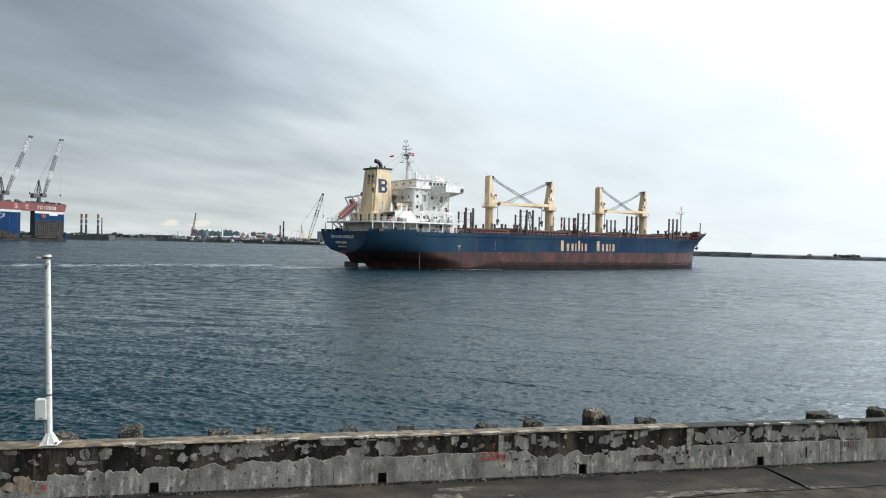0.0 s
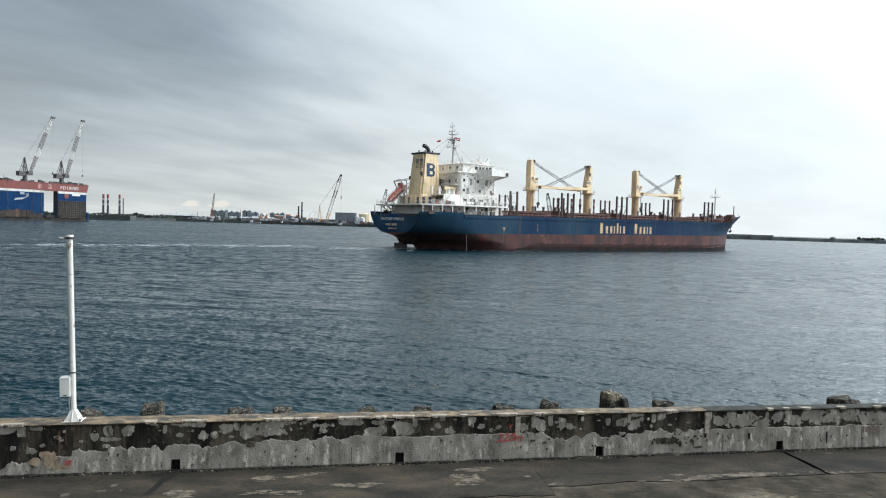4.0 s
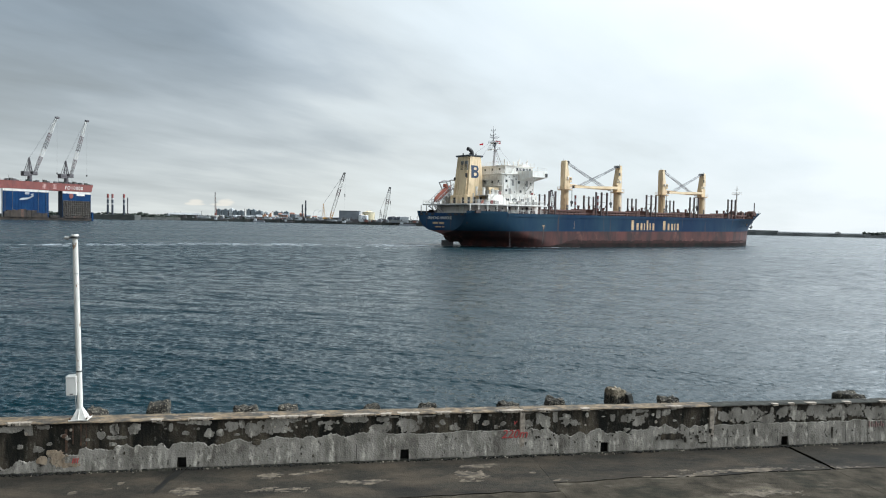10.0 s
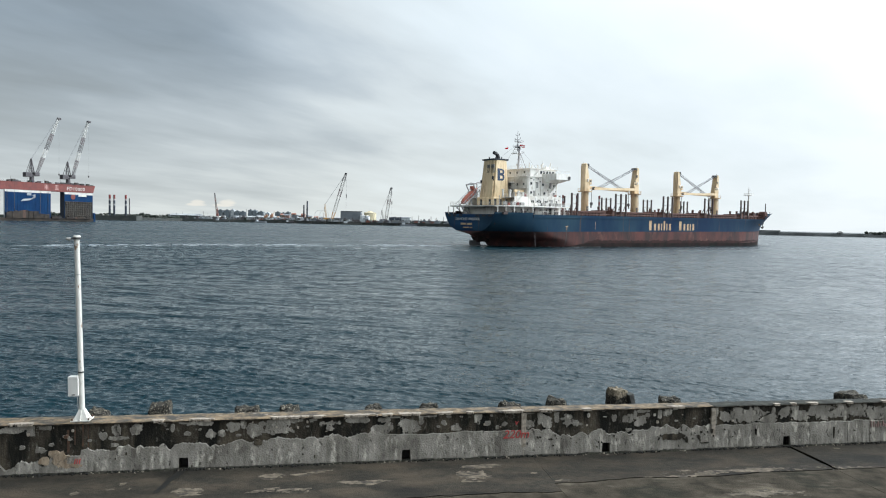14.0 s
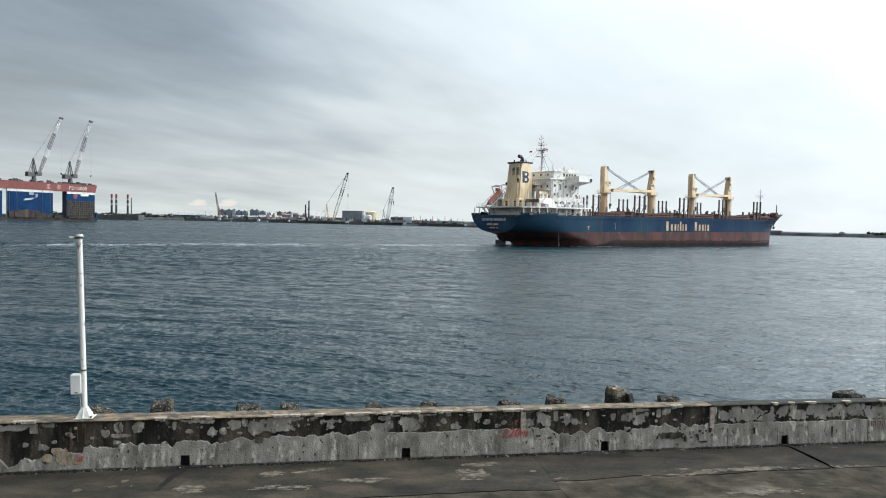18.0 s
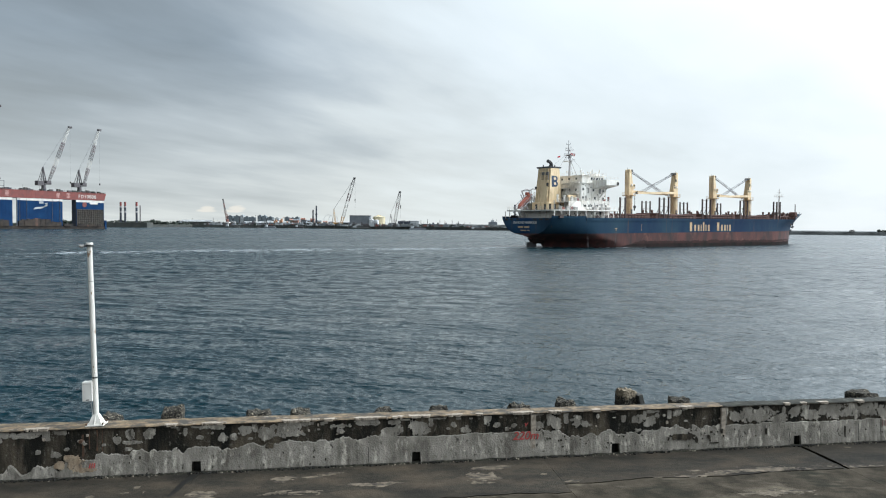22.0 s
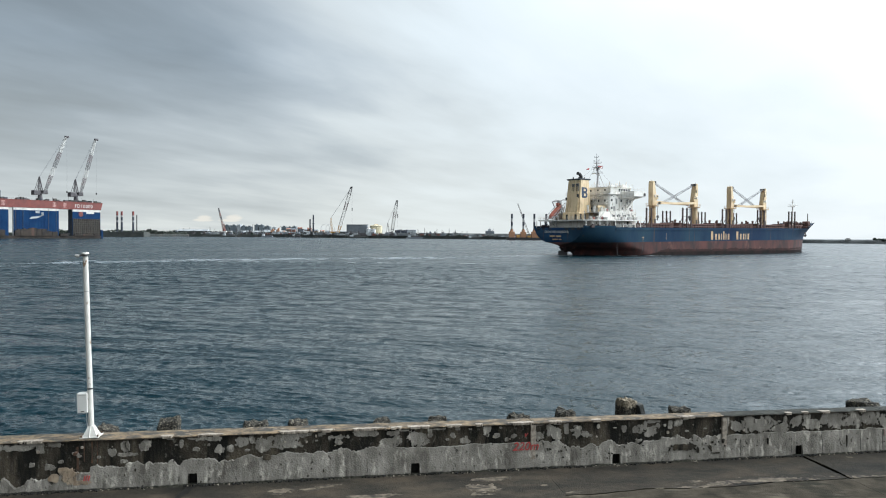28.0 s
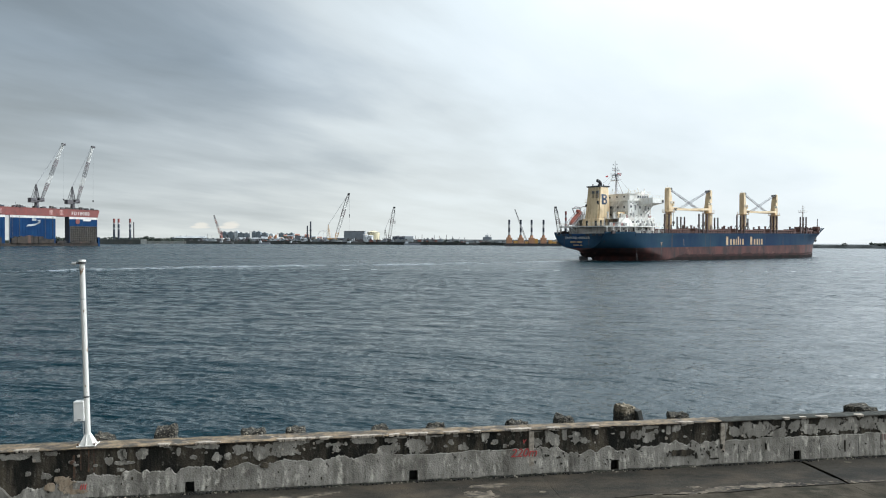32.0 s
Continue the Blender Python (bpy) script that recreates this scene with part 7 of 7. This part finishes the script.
part("body", bevelled(-3, 3, -1, 1, 0, 1.6, .3), M_grey, v_)
part("cab", bevelled(-1.5, 1.5, -.9, .9, 1.5, 2.3, .3), M_steel, v_)


def leg_rig(name, label, x, y, deck_x, deck_z, legs, top, hull_mat, leg_cols, base_mat=None):
    """Jack-up barge with upright striped legs."""
    rig = thing(name, label, "barge", pose(x, y, WATER_Z))
    part("hull", bevelled(deck_x[0], deck_x[1], -10, 10, -1.5, deck_z, .4), hull_mat, rig)
    for lx, ly in legs:
        leg = part("leg", one(tube, (lx, ly, -2), (lx, ly, top - 24), 1.5, 1.5, 12), M_legblue, rig)
        z = top - 24
        for c, h in leg_cols:
            part("band", one(tube, (lx, ly, z), (lx, ly, z + h), 1.5, 1.5, 12), c, leg)
            z += h
        if base_mat:
            bm = bevelled(lx - 4.2, lx + 4.2, ly - 4, ly + 4, deck_z, deck_z + 8.5, .6)
            part("jacking_house", bm, base_mat, rig)
            part("jacking_head", one(tube, (lx, ly, deck_z + 8.5), (lx, ly, deck_z + 12), 2.8, 2.2, 10), base_mat, rig)
    return rig


leg_rig("jackup_barge", "dark jack-up barge with red-topped legs", -494, 1010, (-32, 40), 7.5, [(-4.5, 0), (2.3, 0), (19.5, 0)], 38, M_quaywall,
        [(M_legblue, 8), (M_legwhite, 2.5), (M_legblue, 5), (M_legwhite, 2.5), (M_legred, 6)])
rig = leg_rig("jackup_barge", "jack-up barge with orange jacking houses and striped legs", 115, 1000, (-32, 46), 3.6, [(-24.5, 0), (-7.5, 0), (8.5, 0), (26, 0)], 38.5, M_dark,
              [(M_legblue, 2), (M_legwhite, 4), (M_legblue, 6), (M_legwhite, 5), (M_legblue, 7)], M_shoreorange)
leg_rig("jackup_barge", "moored jack-up barge with red and white striped legs", 200, 1030, (-26, 48), 5.0, [(-21, 0), (0, 0), (13, 0), (34, 0)], 52.5, M_dark,
        [(M_legred, 5), (M_legwhite, 4.5), (M_legred, 5), (M_legwhite, 4.5), (M_legred, 5)])
for x, h in ((-15, 4), (1, 3), (15, 7), (36, 5), (42, 3)):
    part("deck_machine", bevelled(x - 2.5, x + 2.5, -4, 4, 3.5, 3.5 + h, .5), M_yellow, rig)
part("striped_boom", one(lattice, (2, 3, 6), (-16, 3, 54), 1.8, 1.0, 12, .22), M_steel, rig)


def lattice_crane(name, label, x, y, base, tip, mast, hook, col, z0=SHORE_Z):
    """Crawler crane: carrier, house, gantry, lattice boom, hook rope."""
    c = thing(name, label, "crane", pose(x, y, z0))
    for s in (-1, 1):
        part("track", bevelled(base[0], base[1], s * 4 - 1, s * 4 + 1, 0, 2, .6), M_dark, c)
    part("house", bevelled(base[0] + 1, base[1] - 3, -3, 3, 2, 6.5, .4), col, c)
    part("counterweight", bevelled(base[0] - 1.5, base[0] + 1.2, -3, 3, 2.2, 5.5, .3), M_grey, c)
    root = Vector((base[1] - 4, 0, 3.5))
    t = Vector((tip[0], 0, tip[1]))
    for k in range(6):
        part("boom_section", one(lattice, root + (t - root) * k / 6, root + (t - root) * (k + 1) / 6, 4.8 if k else 2.6, 4.8 if k < 5 else 2.4, 3, .45), col if k == 0 else (M_pinkred if k == 3 else M_steel if k == 5 else M_dockwhite), c)
    part("boom_head", bevelled(t.x - 1.6, t.x + 2.2, -1.6, 1.6, t.z - 1, t.z + 1.5, .4), M_dark, c)
    bm = one(lattice, (base[0] + 5, 0, 5), (mast[0], 0, mast[1]), 2.2, 1.2, 5, .2)
    tube(bm, (base[0], 0, 5), (mast[0], 0, mast[1]), .3, .3, 5)
    part("gantry_mast", bm, col, c)
    bm = bmesh.new()
    for y_ in (-.8, .8):
        tube(bm, (mast[0], y_, mast[1]), (t.x, y_, t.z), .14, .14, 4)
    tube(bm, (t.x + 1.5, 0, t.z), (t.x + 1.5, 0, hook), .12, .12, 4)
    part("ropes", bm, M_wire, c)
    part("hook_block", one(tube, (t.x + 1.5, 0, hook + 4), (t.x + 1.5, 0, hook - 2), .9, .5, 8), M_dark, c)
    part("lower_rope", one(tube, (t.x + 1.5, 0, hook), (t.x + 1.5, 0, 16), .08, .08, 4), M_wire, c)
    return c


lattice_crane("crawler_crane", "tall yellow crawler crane with a lattice boom on the far quay", -210, 1230, (-9, 10), (30, 87), (-7, 31), 46, M_yellow)
lattice_crane("crawler_crane", "grey crawler crane with a lattice boom on the far quay", -107, 1200, (-6, 7), (12, 61), (-4, 22), 34, M_steel)
lattice_crane("crawler_crane", "grey crawler crane with a lattice boom on the far quay", 174, 1055, (-5, 6), (-7, 55), (3, 26), 30, M_steel)

# slewing harbour crane: the base stands, the upper works turn
slew = thing("slewing_crane", "orange and white mobile crane slewing on the far quay", "crane", pose(-422.5, 1262, SHORE_Z))
part("portal_base", bevelled(-5, 5, -4, 4, 0, 6, .5), M_dockwhite, slew)
part("site_cabin", bevelled(9, 15, -3, 3, 0, 6.5, .3), M_dockwhite, slew)
upper = part("upper_works", bevelled(-2.6, 2.2, -2, 2, 6, 11, .5), M_legred2, slew, "orange slewing machinery house")
part("tower", one(lattice, (0, 0, 12), (0, 0, 20), 3.0, 2.0, 3, .25), M_legred2, upper)
for k in range(5):
    a, b = Vector((2, 0, 10)), Vector((20.0, 0, 48.0))
    part("jib_section", one(lattice, a + (b - a) * k / 5, a + (b - a) * (k + 1) / 5, 2.6 - .25 * k, 2.4 - .3 * k, 3, .26), (M_legred2, M_legred2, M_steel, M_legred2, M_steel)[k], upper)
part("stay_rope", one(tube, (0, 0, 20), (19.5, 0, 47.5), .15, .15, 4), M_wire, upper)

# ---- far buildings ----
def tower_block(x, w, top, y, pale, seed):
    rng = random.Random(seed)
    b = thing("apartment_block", "pale distant apartment block" if pale else "grey distant apartment block", "building", pose(x, y, SHORE_Z), group="distant apartment blocks")
    h = (top - 4.5) * .88
    m = M_towerlight if pale else M_hazytower
    part("wall", one(quad_box, -w / 2, w / 2, 0, 14, 0, h), m, b)
    part("roof_parapet", one(quad_box, -w / 2 - .2, w / 2 + .2, -.2, 14.2, h, h + .6), m, b)
    part("roof_house", one(quad_box, -w * .2, w * .15, 4, 9, h + .6, h + 2.6), m, b)
    n = max(2, int(w / 4.2))
    for i in range(n):
        for k in range(int(h / 3.6)):
            part("window", one(quad_box, -w / 2 + w * (i + .25) / n, -w / 2 + w * (i + .72) / n, -.15, .2, 1.2 + 3.6 * k, 2.9 + 3.6 * k), M_shed, b)


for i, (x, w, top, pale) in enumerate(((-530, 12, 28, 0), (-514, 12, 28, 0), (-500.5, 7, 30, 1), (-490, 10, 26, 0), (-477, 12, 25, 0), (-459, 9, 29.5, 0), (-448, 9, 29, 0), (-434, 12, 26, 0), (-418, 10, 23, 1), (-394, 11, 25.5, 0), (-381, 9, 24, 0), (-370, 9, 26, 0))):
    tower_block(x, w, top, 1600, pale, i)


M_brickhouse = mat("far_brick_red", (0.26, 0.12, 0.085), (0.20, 0.11, 0.085), 0.1, 0.8, rand=0.2)
M_ochre = mat("far_ochre_wall", (0.24, 0.20, 0.15), (0.18, 0.155, 0.125), 0.1, 0.8, rand=0.2)
for i, (x, w, top, red) in enumerate(((-346, 12, 16, 1), (-333, 9, 19, 1), (-321, 11, 15, 0), (-309, 8, 18, 1), (-299, 12, 14, 0), (-286, 9, 13, 0), (-404, 10, 13, 0), (-358, 8, 17, 0), (-274, 9, 12, 1))):
    hs = thing("town_house", "brick-red distant town house" if red else "ochre distant town house", "building", pose(x, 1480 + 14 * (i % 3), SHORE_Z), group="distant town houses")
    m = M_brickhouse if red else M_ochre
    part("wall", one(quad_box, -w / 2, w / 2, 0, 10, 0, top - 4.5), m, hs)
    bm = bmesh.new()
    h = top - 4.5
    v = [bm.verts.new(p) for p in ((-w / 2 - .4, -.5, h), (w / 2 + .4, -.5, h), (w / 2 + .4, 5, h + 2.4), (-w / 2 - .4, 5, h + 2.4), (-w / 2 - .4, 10.5, h), (w / 2 + .4, 10.5, h))]
    for f in ((0, 1, 2, 3), (3, 2, 5, 4), (0, 3, 4), (1, 5, 2), (0, 4, 5, 1)):
        bm.faces.new([v[q] for q in f])
    part("roof", bm, M_brickhouse if i % 2 else M_shed, hs)
    for k in range(max(2, int(w / 3.4))):
        for q in range(max(1, int(h / 3.6))):
            x0 = -w / 2 + 1 + 3.2 * k
            part("window", one(quad_box, x0, x0 + 1.4, -.12, .1, 1.2 + 3.5 * q, 2.8 + 3.5 * q), M_window, hs)


def shed(name, label, x0, x1, y, depth, h, rise, wall_m, roof_m, doors=0):
    s = thing(name, label, "building", pose((x0 + x1) / 2, y, SHORE_Z))
    w = (x1 - x0) / 2
    part("wall", one(quad_box, -w, w, 0, depth, 0, h), wall_m, s)
    bm = bmesh.new()
    v = [bm.verts.new(p) for p in ((-w - .5, -.6, h), (w + .5, -.6, h), (w + .5, depth / 2, h + rise), (-w - .5, depth / 2, h + rise), (-w - .5, depth + .6, h), (w + .5, depth + .6, h))]
    for f in ((0, 1, 2, 3), (3, 2, 5, 4), (0, 3, 4), (1, 5, 2), (0, 4, 5, 1)):
        bm.faces.new([v[i] for i in f])
    part("roof", bm, roof_m, s)
    for k in range(int(w / 2.2)):
        x = -w + 2.2 + 4.4 * k
        part("wall_rib", one(quad_box, x - .2, x + .2, -.25, .05, 0, h), wall_m, s)
    for k in range(doors):
        x = -w + 2 * w * (k + .5) / doors
        part("roller_door", one(quad_box, x - 2, x + 2, -.2, .1, 0, min(6, h * .7)), M_dark, s)
    return s


shed("blue_grey_shed", "large blue-grey clad quayside shed", -190, -153, 1240, 20, 19.5, .8, M_shed, M_dark, 1)
shed("long_warehouse", "long low warehouse with a pale roof", -503, -449, 1247, 14, 6.0, 3.0, M_quaywall, M_roof)
shed("long_warehouse", "long low warehouse with a pale roof", -397, -358, 1280, 14, 5, 2.4, M_shed, M_roof)
shed("long_warehouse", "long low warehouse with a pale roof", -352, -312, 1275, 14, 5.6, 2.8, M_towerlight, M_roof, 2)
shed("dark_workshop", "small dark workshop on the far quay", -288, -278, 1280, 10, 10.5, 1.0, M_shed, M_dark)
shed("low_workshop", "low grey quayside workshop", -270, -262, 1250, 10, 6, 1.0, M_shed, M_roof)
shed("low_workshop", "low grey quayside workshop", -230, -192, 1262, 10, 6.5, 1.0, M_land, M_shed)
shed("portal_shed", "open-fronted pale portal frame shed", -78, -61, 1205, 12, 10, .8, M_towerlight, M_shed, 2)
shed("office_cabin", "small white site cabin", -442, -436, 1266, 5, 5, .6, M_dockwhite, M_roof)


def tank(x, y, r, h, m, label):
    t = thing("storage_tank", label, "tank", pose(x, y, SHORE_Z))
    part("shell", one(tube, (0, 0, 0), (0, 0, h), r, r, 24), m, t)
    part("roof", one(tube, (0, 0, h), (0, 0, h + r * .22), r * 1.01, r * .15, 24), m, t)
    part("rim", one(tube, (0, 0, h - .6), (0, 0, h - .2), r + .25, r + .25, 24), M_grey, t)
    part("roof_rail", one(tube, (-r * .3, 0, h + r * .2), (r * .3, 0, h + r * .2), .6, .6, 6), M_yellow, t)


tank(-137.5, 1255, 11.5, 18.0, M_tankcream, "cream storage tank on the far quay")
tank(-149, 1236, 5, 12.5, M_tankwhite, "white storage tank on the far quay")
tank(-140, 1234, 4.5, 11.5, M_tankwhite, "white storage tank on the far quay")


def plain_post(name, label, cat, x, y, z, h, r, m, arms=0):
    p = thing(name, label, cat, pose(x, y, z))
    part("shaft", one(tube, (0, 0, 0), (0, 0, h), r, r * .85, 10), m, p)
    for k in range(arms):
        part("collar", one(tube, (0, 0, h * (.35 + .25 * k)), (0, 0, h * (.38 + .25 * k)), r * 1.4, r * 1.4, 10), m, p)
    return p


plain_post("spud_pile", "tall dark steel spud pile", "pile", -257, 1240, WATER_Z, 34, 1.4, M_legblue, 2)
plain_post("spud_pile", "tall dark steel spud pile", "pile", -251, 1240, WATER_Z, 41.5, 1.5, M_legblue, 2)
for x, h in ((-24, 13), (-2, 13), (9, 11), (-46, 14), (-58, 12), (30, 9)):
    plain_post("light_mast", "thin far light mast", "mast", x, 1215, SHORE_Z, h, .45, M_steel)
for x, h in ((-405, 13), (-374, 20), (-345, 11), (-300, 9), (-455, 14)):
    plain_post("light_mast", "thin far light mast", "mast", x, 1280, SHORE_Z, h, .4, M_steel)
plain_post("light_mast", "thin dark mast beside the striped legs", "mast", -470, 1012, WATER_Z, 33, .9, M_steel)
# pipe loops
for x in (-229, -220):
    w = thing("pipe_loop", "white curved pipe frame on the quay", "pipe", pose(x, 1240, SHORE_Z))
    bm = bmesh.new()
    for i in range(18):
        a, b = math.pi * 2 * i / 18, math.pi * 2 * (i + 1) / 18
        tube(bm, (8 * math.cos(a), 0, 12 + 8.5 * math.sin(a)), (8 * math.cos(b), 0, 12 + 8.5 * math.sin(b)), .35, .35, 5)
    tube(bm, (0, 0, 0), (0, 0, 4), .5, .5, 6)
    part("ring", bm, M_tankwhite, w)


def machine(x, y, w, h, m, label, seed):
    rng = random.Random(seed)
    t = thing("quay_machine", label, "machine", pose(x, y, SHORE_Z))
    part("chassis", bevelled(-w / 2, w / 2, -2.5, 2.5, 0, h * .4, .4), M_dark, t)
    part("body", bevelled(-w * .38, w * .3, -2.2, 2.2, h * .4, h * .8, .4), m, t)
    part("cab", bevelled(-w * .1, w * .15, -2, 2, h * .8, h, .3), m, t)
    part("arm", one(tube, (w * .1, 0, h * .7), (w * .6, 0, h * rng.uniform(.9, 1.3)), .5, .35, 6), m, t)


machine(-332, 1265, 10, 11, M_shoreorange, "orange tracked quay machine", 1)
machine(-321, 1262, 8, 13, M_shoreorange, "orange tracked quay machine", 2)
machine(-312, 1268, 7, 8, M_shoreorange, "orange tracked quay machine", 3)
rng = random.Random(12)
for i in range(46):
    x = rng.uniform(-480, 60)
    y = 1245 - max(0, (x + 350)) * .30 + rng.uniform(12, 40)
    w, h = rng.uniform(3, 9), rng.uniform(2, 5.5)
    t = thing("quay_stack", "stack of stores and containers on the far quay", "stack", pose(x, y, SHORE_Z))
    part("load", bevelled(-w / 2, w / 2, -1.5, 1.5, 0, h, .2), rng.choice((M_shed, M_steel, M_dark, M_quaywall, M_towerlight, M_steel, M_roof)), t)
    part("cover", bevelled(-w / 2 - .2, w / 2 + .2, -1.7, 1.7, h, h + .5, .15), rng.choice((M_steel, M_dark)), t)
for i in range(7):
    x = -97 + 3.2 * i
    t = thing("dark_container", "dark covered stack beside the shed", "container", pose(x, 1206, SHORE_Z))
    part("load", bevelled(-1.7, 1.7, -3, 3, 0, 8 + (i * 37 % 5) * .4, .6), M_legblue, t)
    part("lid", bevelled(-1.3, 1.3, -2.4, 2.4, 8, 10.2 + (i * 29 % 4) * .4, .5), M_legblue, t)

# loose gear along the far quay, too small to pick apart
for name, m, count, seed in (("quay_gear", M_dark, 80, 31), ("quay_gear", M_steel, 110, 32), ("quay_gear", M_shed, 190, 33), ("quay_gear", M_roof, 150, 34), ("quay_gear", M_trees, 90, 35), ("quay_gear", M_towerlight, 130, 36), ("quay_gear", M_legred2, 60, 37), ("quay_gear", M_break, 160, 38)):
    rng = random.Random(seed)
    bm = bmesh.new()
    for i in range(count):
        x = rng.uniform(-505, 165)
        edge = 1232 - max(0, (x + 350)) * .30
        y = edge + rng.uniform(4, 46)
        w, h = rng.uniform(.6, 4.5), rng.uniform(.8, 4.2) if rng.random() < .85 else rng.uniform(3, 5.5)
        if x > 20:
            h *= .5
        if rng.random() < .2:
            tube(bm, (x, y, SHORE_Z), (x + rng.uniform(-3, 3), y, SHORE_Z + h * 2.2), .25, .2, 5)
        else:
            quad_box(bm, x - w, x + w, y - 1.5, y + 1.5, SHORE_Z, SHORE_Z + h)
            if rng.random() < .5:
                quad_box(bm, x - w * .5, x + w * .2, y - 1, y + 1, SHORE_Z + h, SHORE_Z + h * 1.5)
    tagged(new(name, mesh_of(name, bm, m)), "loose machinery, stores and scrap along the far quay", "gear", kind="stuff")
# small barges moored along the far quay
for x, y, w, m in ((-400, 1222, 26, M_quaywall), (-330, 1219, 20, M_shed), (-275, 1210, 16, M_dark), (-160, 1176, 34, M_quaywall), (-60, 1146, 28, M_shed), (40, 1100, 24, M_quaywall)):
    t = thing("moored_barge", "low flat barge moored along the far quay", "barge", pose(x, y, WATER_Z))
    part("hull", bevelled(-w / 2, w / 2, -4, 4, -1, 2.6, .5), m, t)
    part("deck_house", bevelled(-w * .42, -w * .25, -2.5, 2.5, 2.5, 5.4, .3), M_towerlight, t)
    part("hatch", bevelled(-w * .15, w * .35, -2.5, 2.5, 2.5, 3.6, .2), M_steel, t)

# far vessel beyond the outer breakwater
fv = thing("distant_vessel", "distant small grey vessel beyond the breakwater", "ship", pose(128, 2200, WATER_Z))
part("hull", bevelled(-14, 14, -5, 5, -2, 21, 1), M_shed, fv)
part("bridge", bevelled(-6, 4, -4, 4, 20, 27, .6), M_towerlight, fv)
part("mast", one(tube, (0, 0, 27), (0, 0, 34), .6, .4, 6), M_steel, fv)
part("boom", one(tube, (8, 0, 21), (13, 0, 29), .6, .4, 6), M_steel, fv)


# ---- wake ----
def build_wake():
    bm = bmesh.new()
    rng = random.Random(21)
    line = [(60.0, 240.0), (30.0, 212.0), (-2.0, 189.0), (-19.0, 177.0), (-36.0, 169.5), (-52.0, 160.5), (-68.0, 148.0), (-79.0, 137.0), (-92.0, 122.0)]
    seg = [math.dist(a, b) for a, b in zip(line[:-1], line[1:])]
    total = sum(seg)
    for i in range(8000):
        d = total * rng.random()
        dd = d
        k = 0
        while k < len(seg) - 1 and dd > seg[k]:
            dd -= seg[k]
            k += 1
        f = dd / seg[k]
        (x0, y0), (x1, y1) = line[k], line[k + 1]
        px, py = x0 + (x1 - x0) * f, y0 + (y1 - y0) * f
        tx, ty = (x1 - x0) / seg[k], (y1 - y0) / seg[k]
        age = d / total
        clump = noise.noise((d * .05, 3.0, 0)) + .5 * noise.noise((d * .21, 7.0, 0))
        dens = 0.10 if d < 85 else 0.20 if d < 140 else 0.20 - 0.16 * min(1, (d - 140) / 40)
        if rng.random() > dens + 0.26 * clump:
            continue
        off = rng.choice((-3.4 - 2 * age, 0, 0, 2.4 + age)) + rng.gauss(0, 1.1 + 2.4 * age)
        ln, wd = rng.uniform(.2, 1.3) * (1 + .6 * age), rng.uniform(.025, .085) * (1 - .3 * age)
        n = 7
        ph = rng.random() * 6
        cx, cy = px - ty * off, py + tx * off
        vs = []
        for j in range(n):
            a = 2 * math.pi * j / n
            r = 1 + .35 * math.sin(3 * a + ph)
            u, w = ln * r * math.cos(a), wd * r * math.sin(a)
            vs.append(bm.verts.new((cx + tx * u - ty * w, cy + ty * u + tx * w, WATER_Z + .03 + .05 * rng.random())))
        bm.faces.new(vs)
    return tagged(new("wake_foam", mesh_of("wake_foam", bm, M_foam)), "thin broken line of white wake foam on the water", "foam", kind="stuff")


build_wake()

# ---- what moves ----
TRIM = -0.53
SHIP_ROWS = [
    (0, -18.95, 165.57, 37.94),
    (2, -15.23, 168.60, 37.86),
    (4, -11.54, 171.91, 37.78),
    (6, -7.87, 175.46, 37.70),
    (8, -4.21, 179.23, 37.63),
    (10, -0.54, 183.16, 37.56),
    (12, 3.15, 187.22, 37.49),
    (14, 6.88, 191.36, 37.42),
    (16, 10.65, 195.52, 37.35),
    (18, 14.46, 199.67, 37.28),
    (20, 18.34, 203.74, 37.22),
    (22, 22.27, 207.67, 37.15),
    (24, 26.28, 211.40, 37.09),
    (26, 30.35, 214.86, 37.03),
    (28, 34.49, 217.99, 36.97),
    (30, 38.70, 220.71, 36.92),
    (32, 42.98, 222.94, 36.86),
]


def motions():
    walk(ship, [(t, pose(x, y, WATER_Z, 0, TRIM, h)) for t, x, y, h in SHIP_ROWS])
    # ripples drift slowly with the breeze
    walk(water, [(0.0, pose(2, 107, WATER_Z)), (16.0, pose(0, 99, WATER_Z)), (32.0, pose(-2, 91, WATER_Z))])
    walk(upper, [(0.0, pose(0, 0, 0, 0, 0, -54)), (7.0, pose(0, 0, 0, 0, 0, -66)), (14.0, pose(0, 0, 0, 0, 0, -86)), (20.0, pose(0, 0, 0, 0, 0, -92)), (24.0, pose(0, 0, 0, 0, 0, -95)), (29.0, pose(0, 0, 0, 0, 0, -102)), (32.0, pose(0, 0, 0, 0, 0, -111))])


motions()
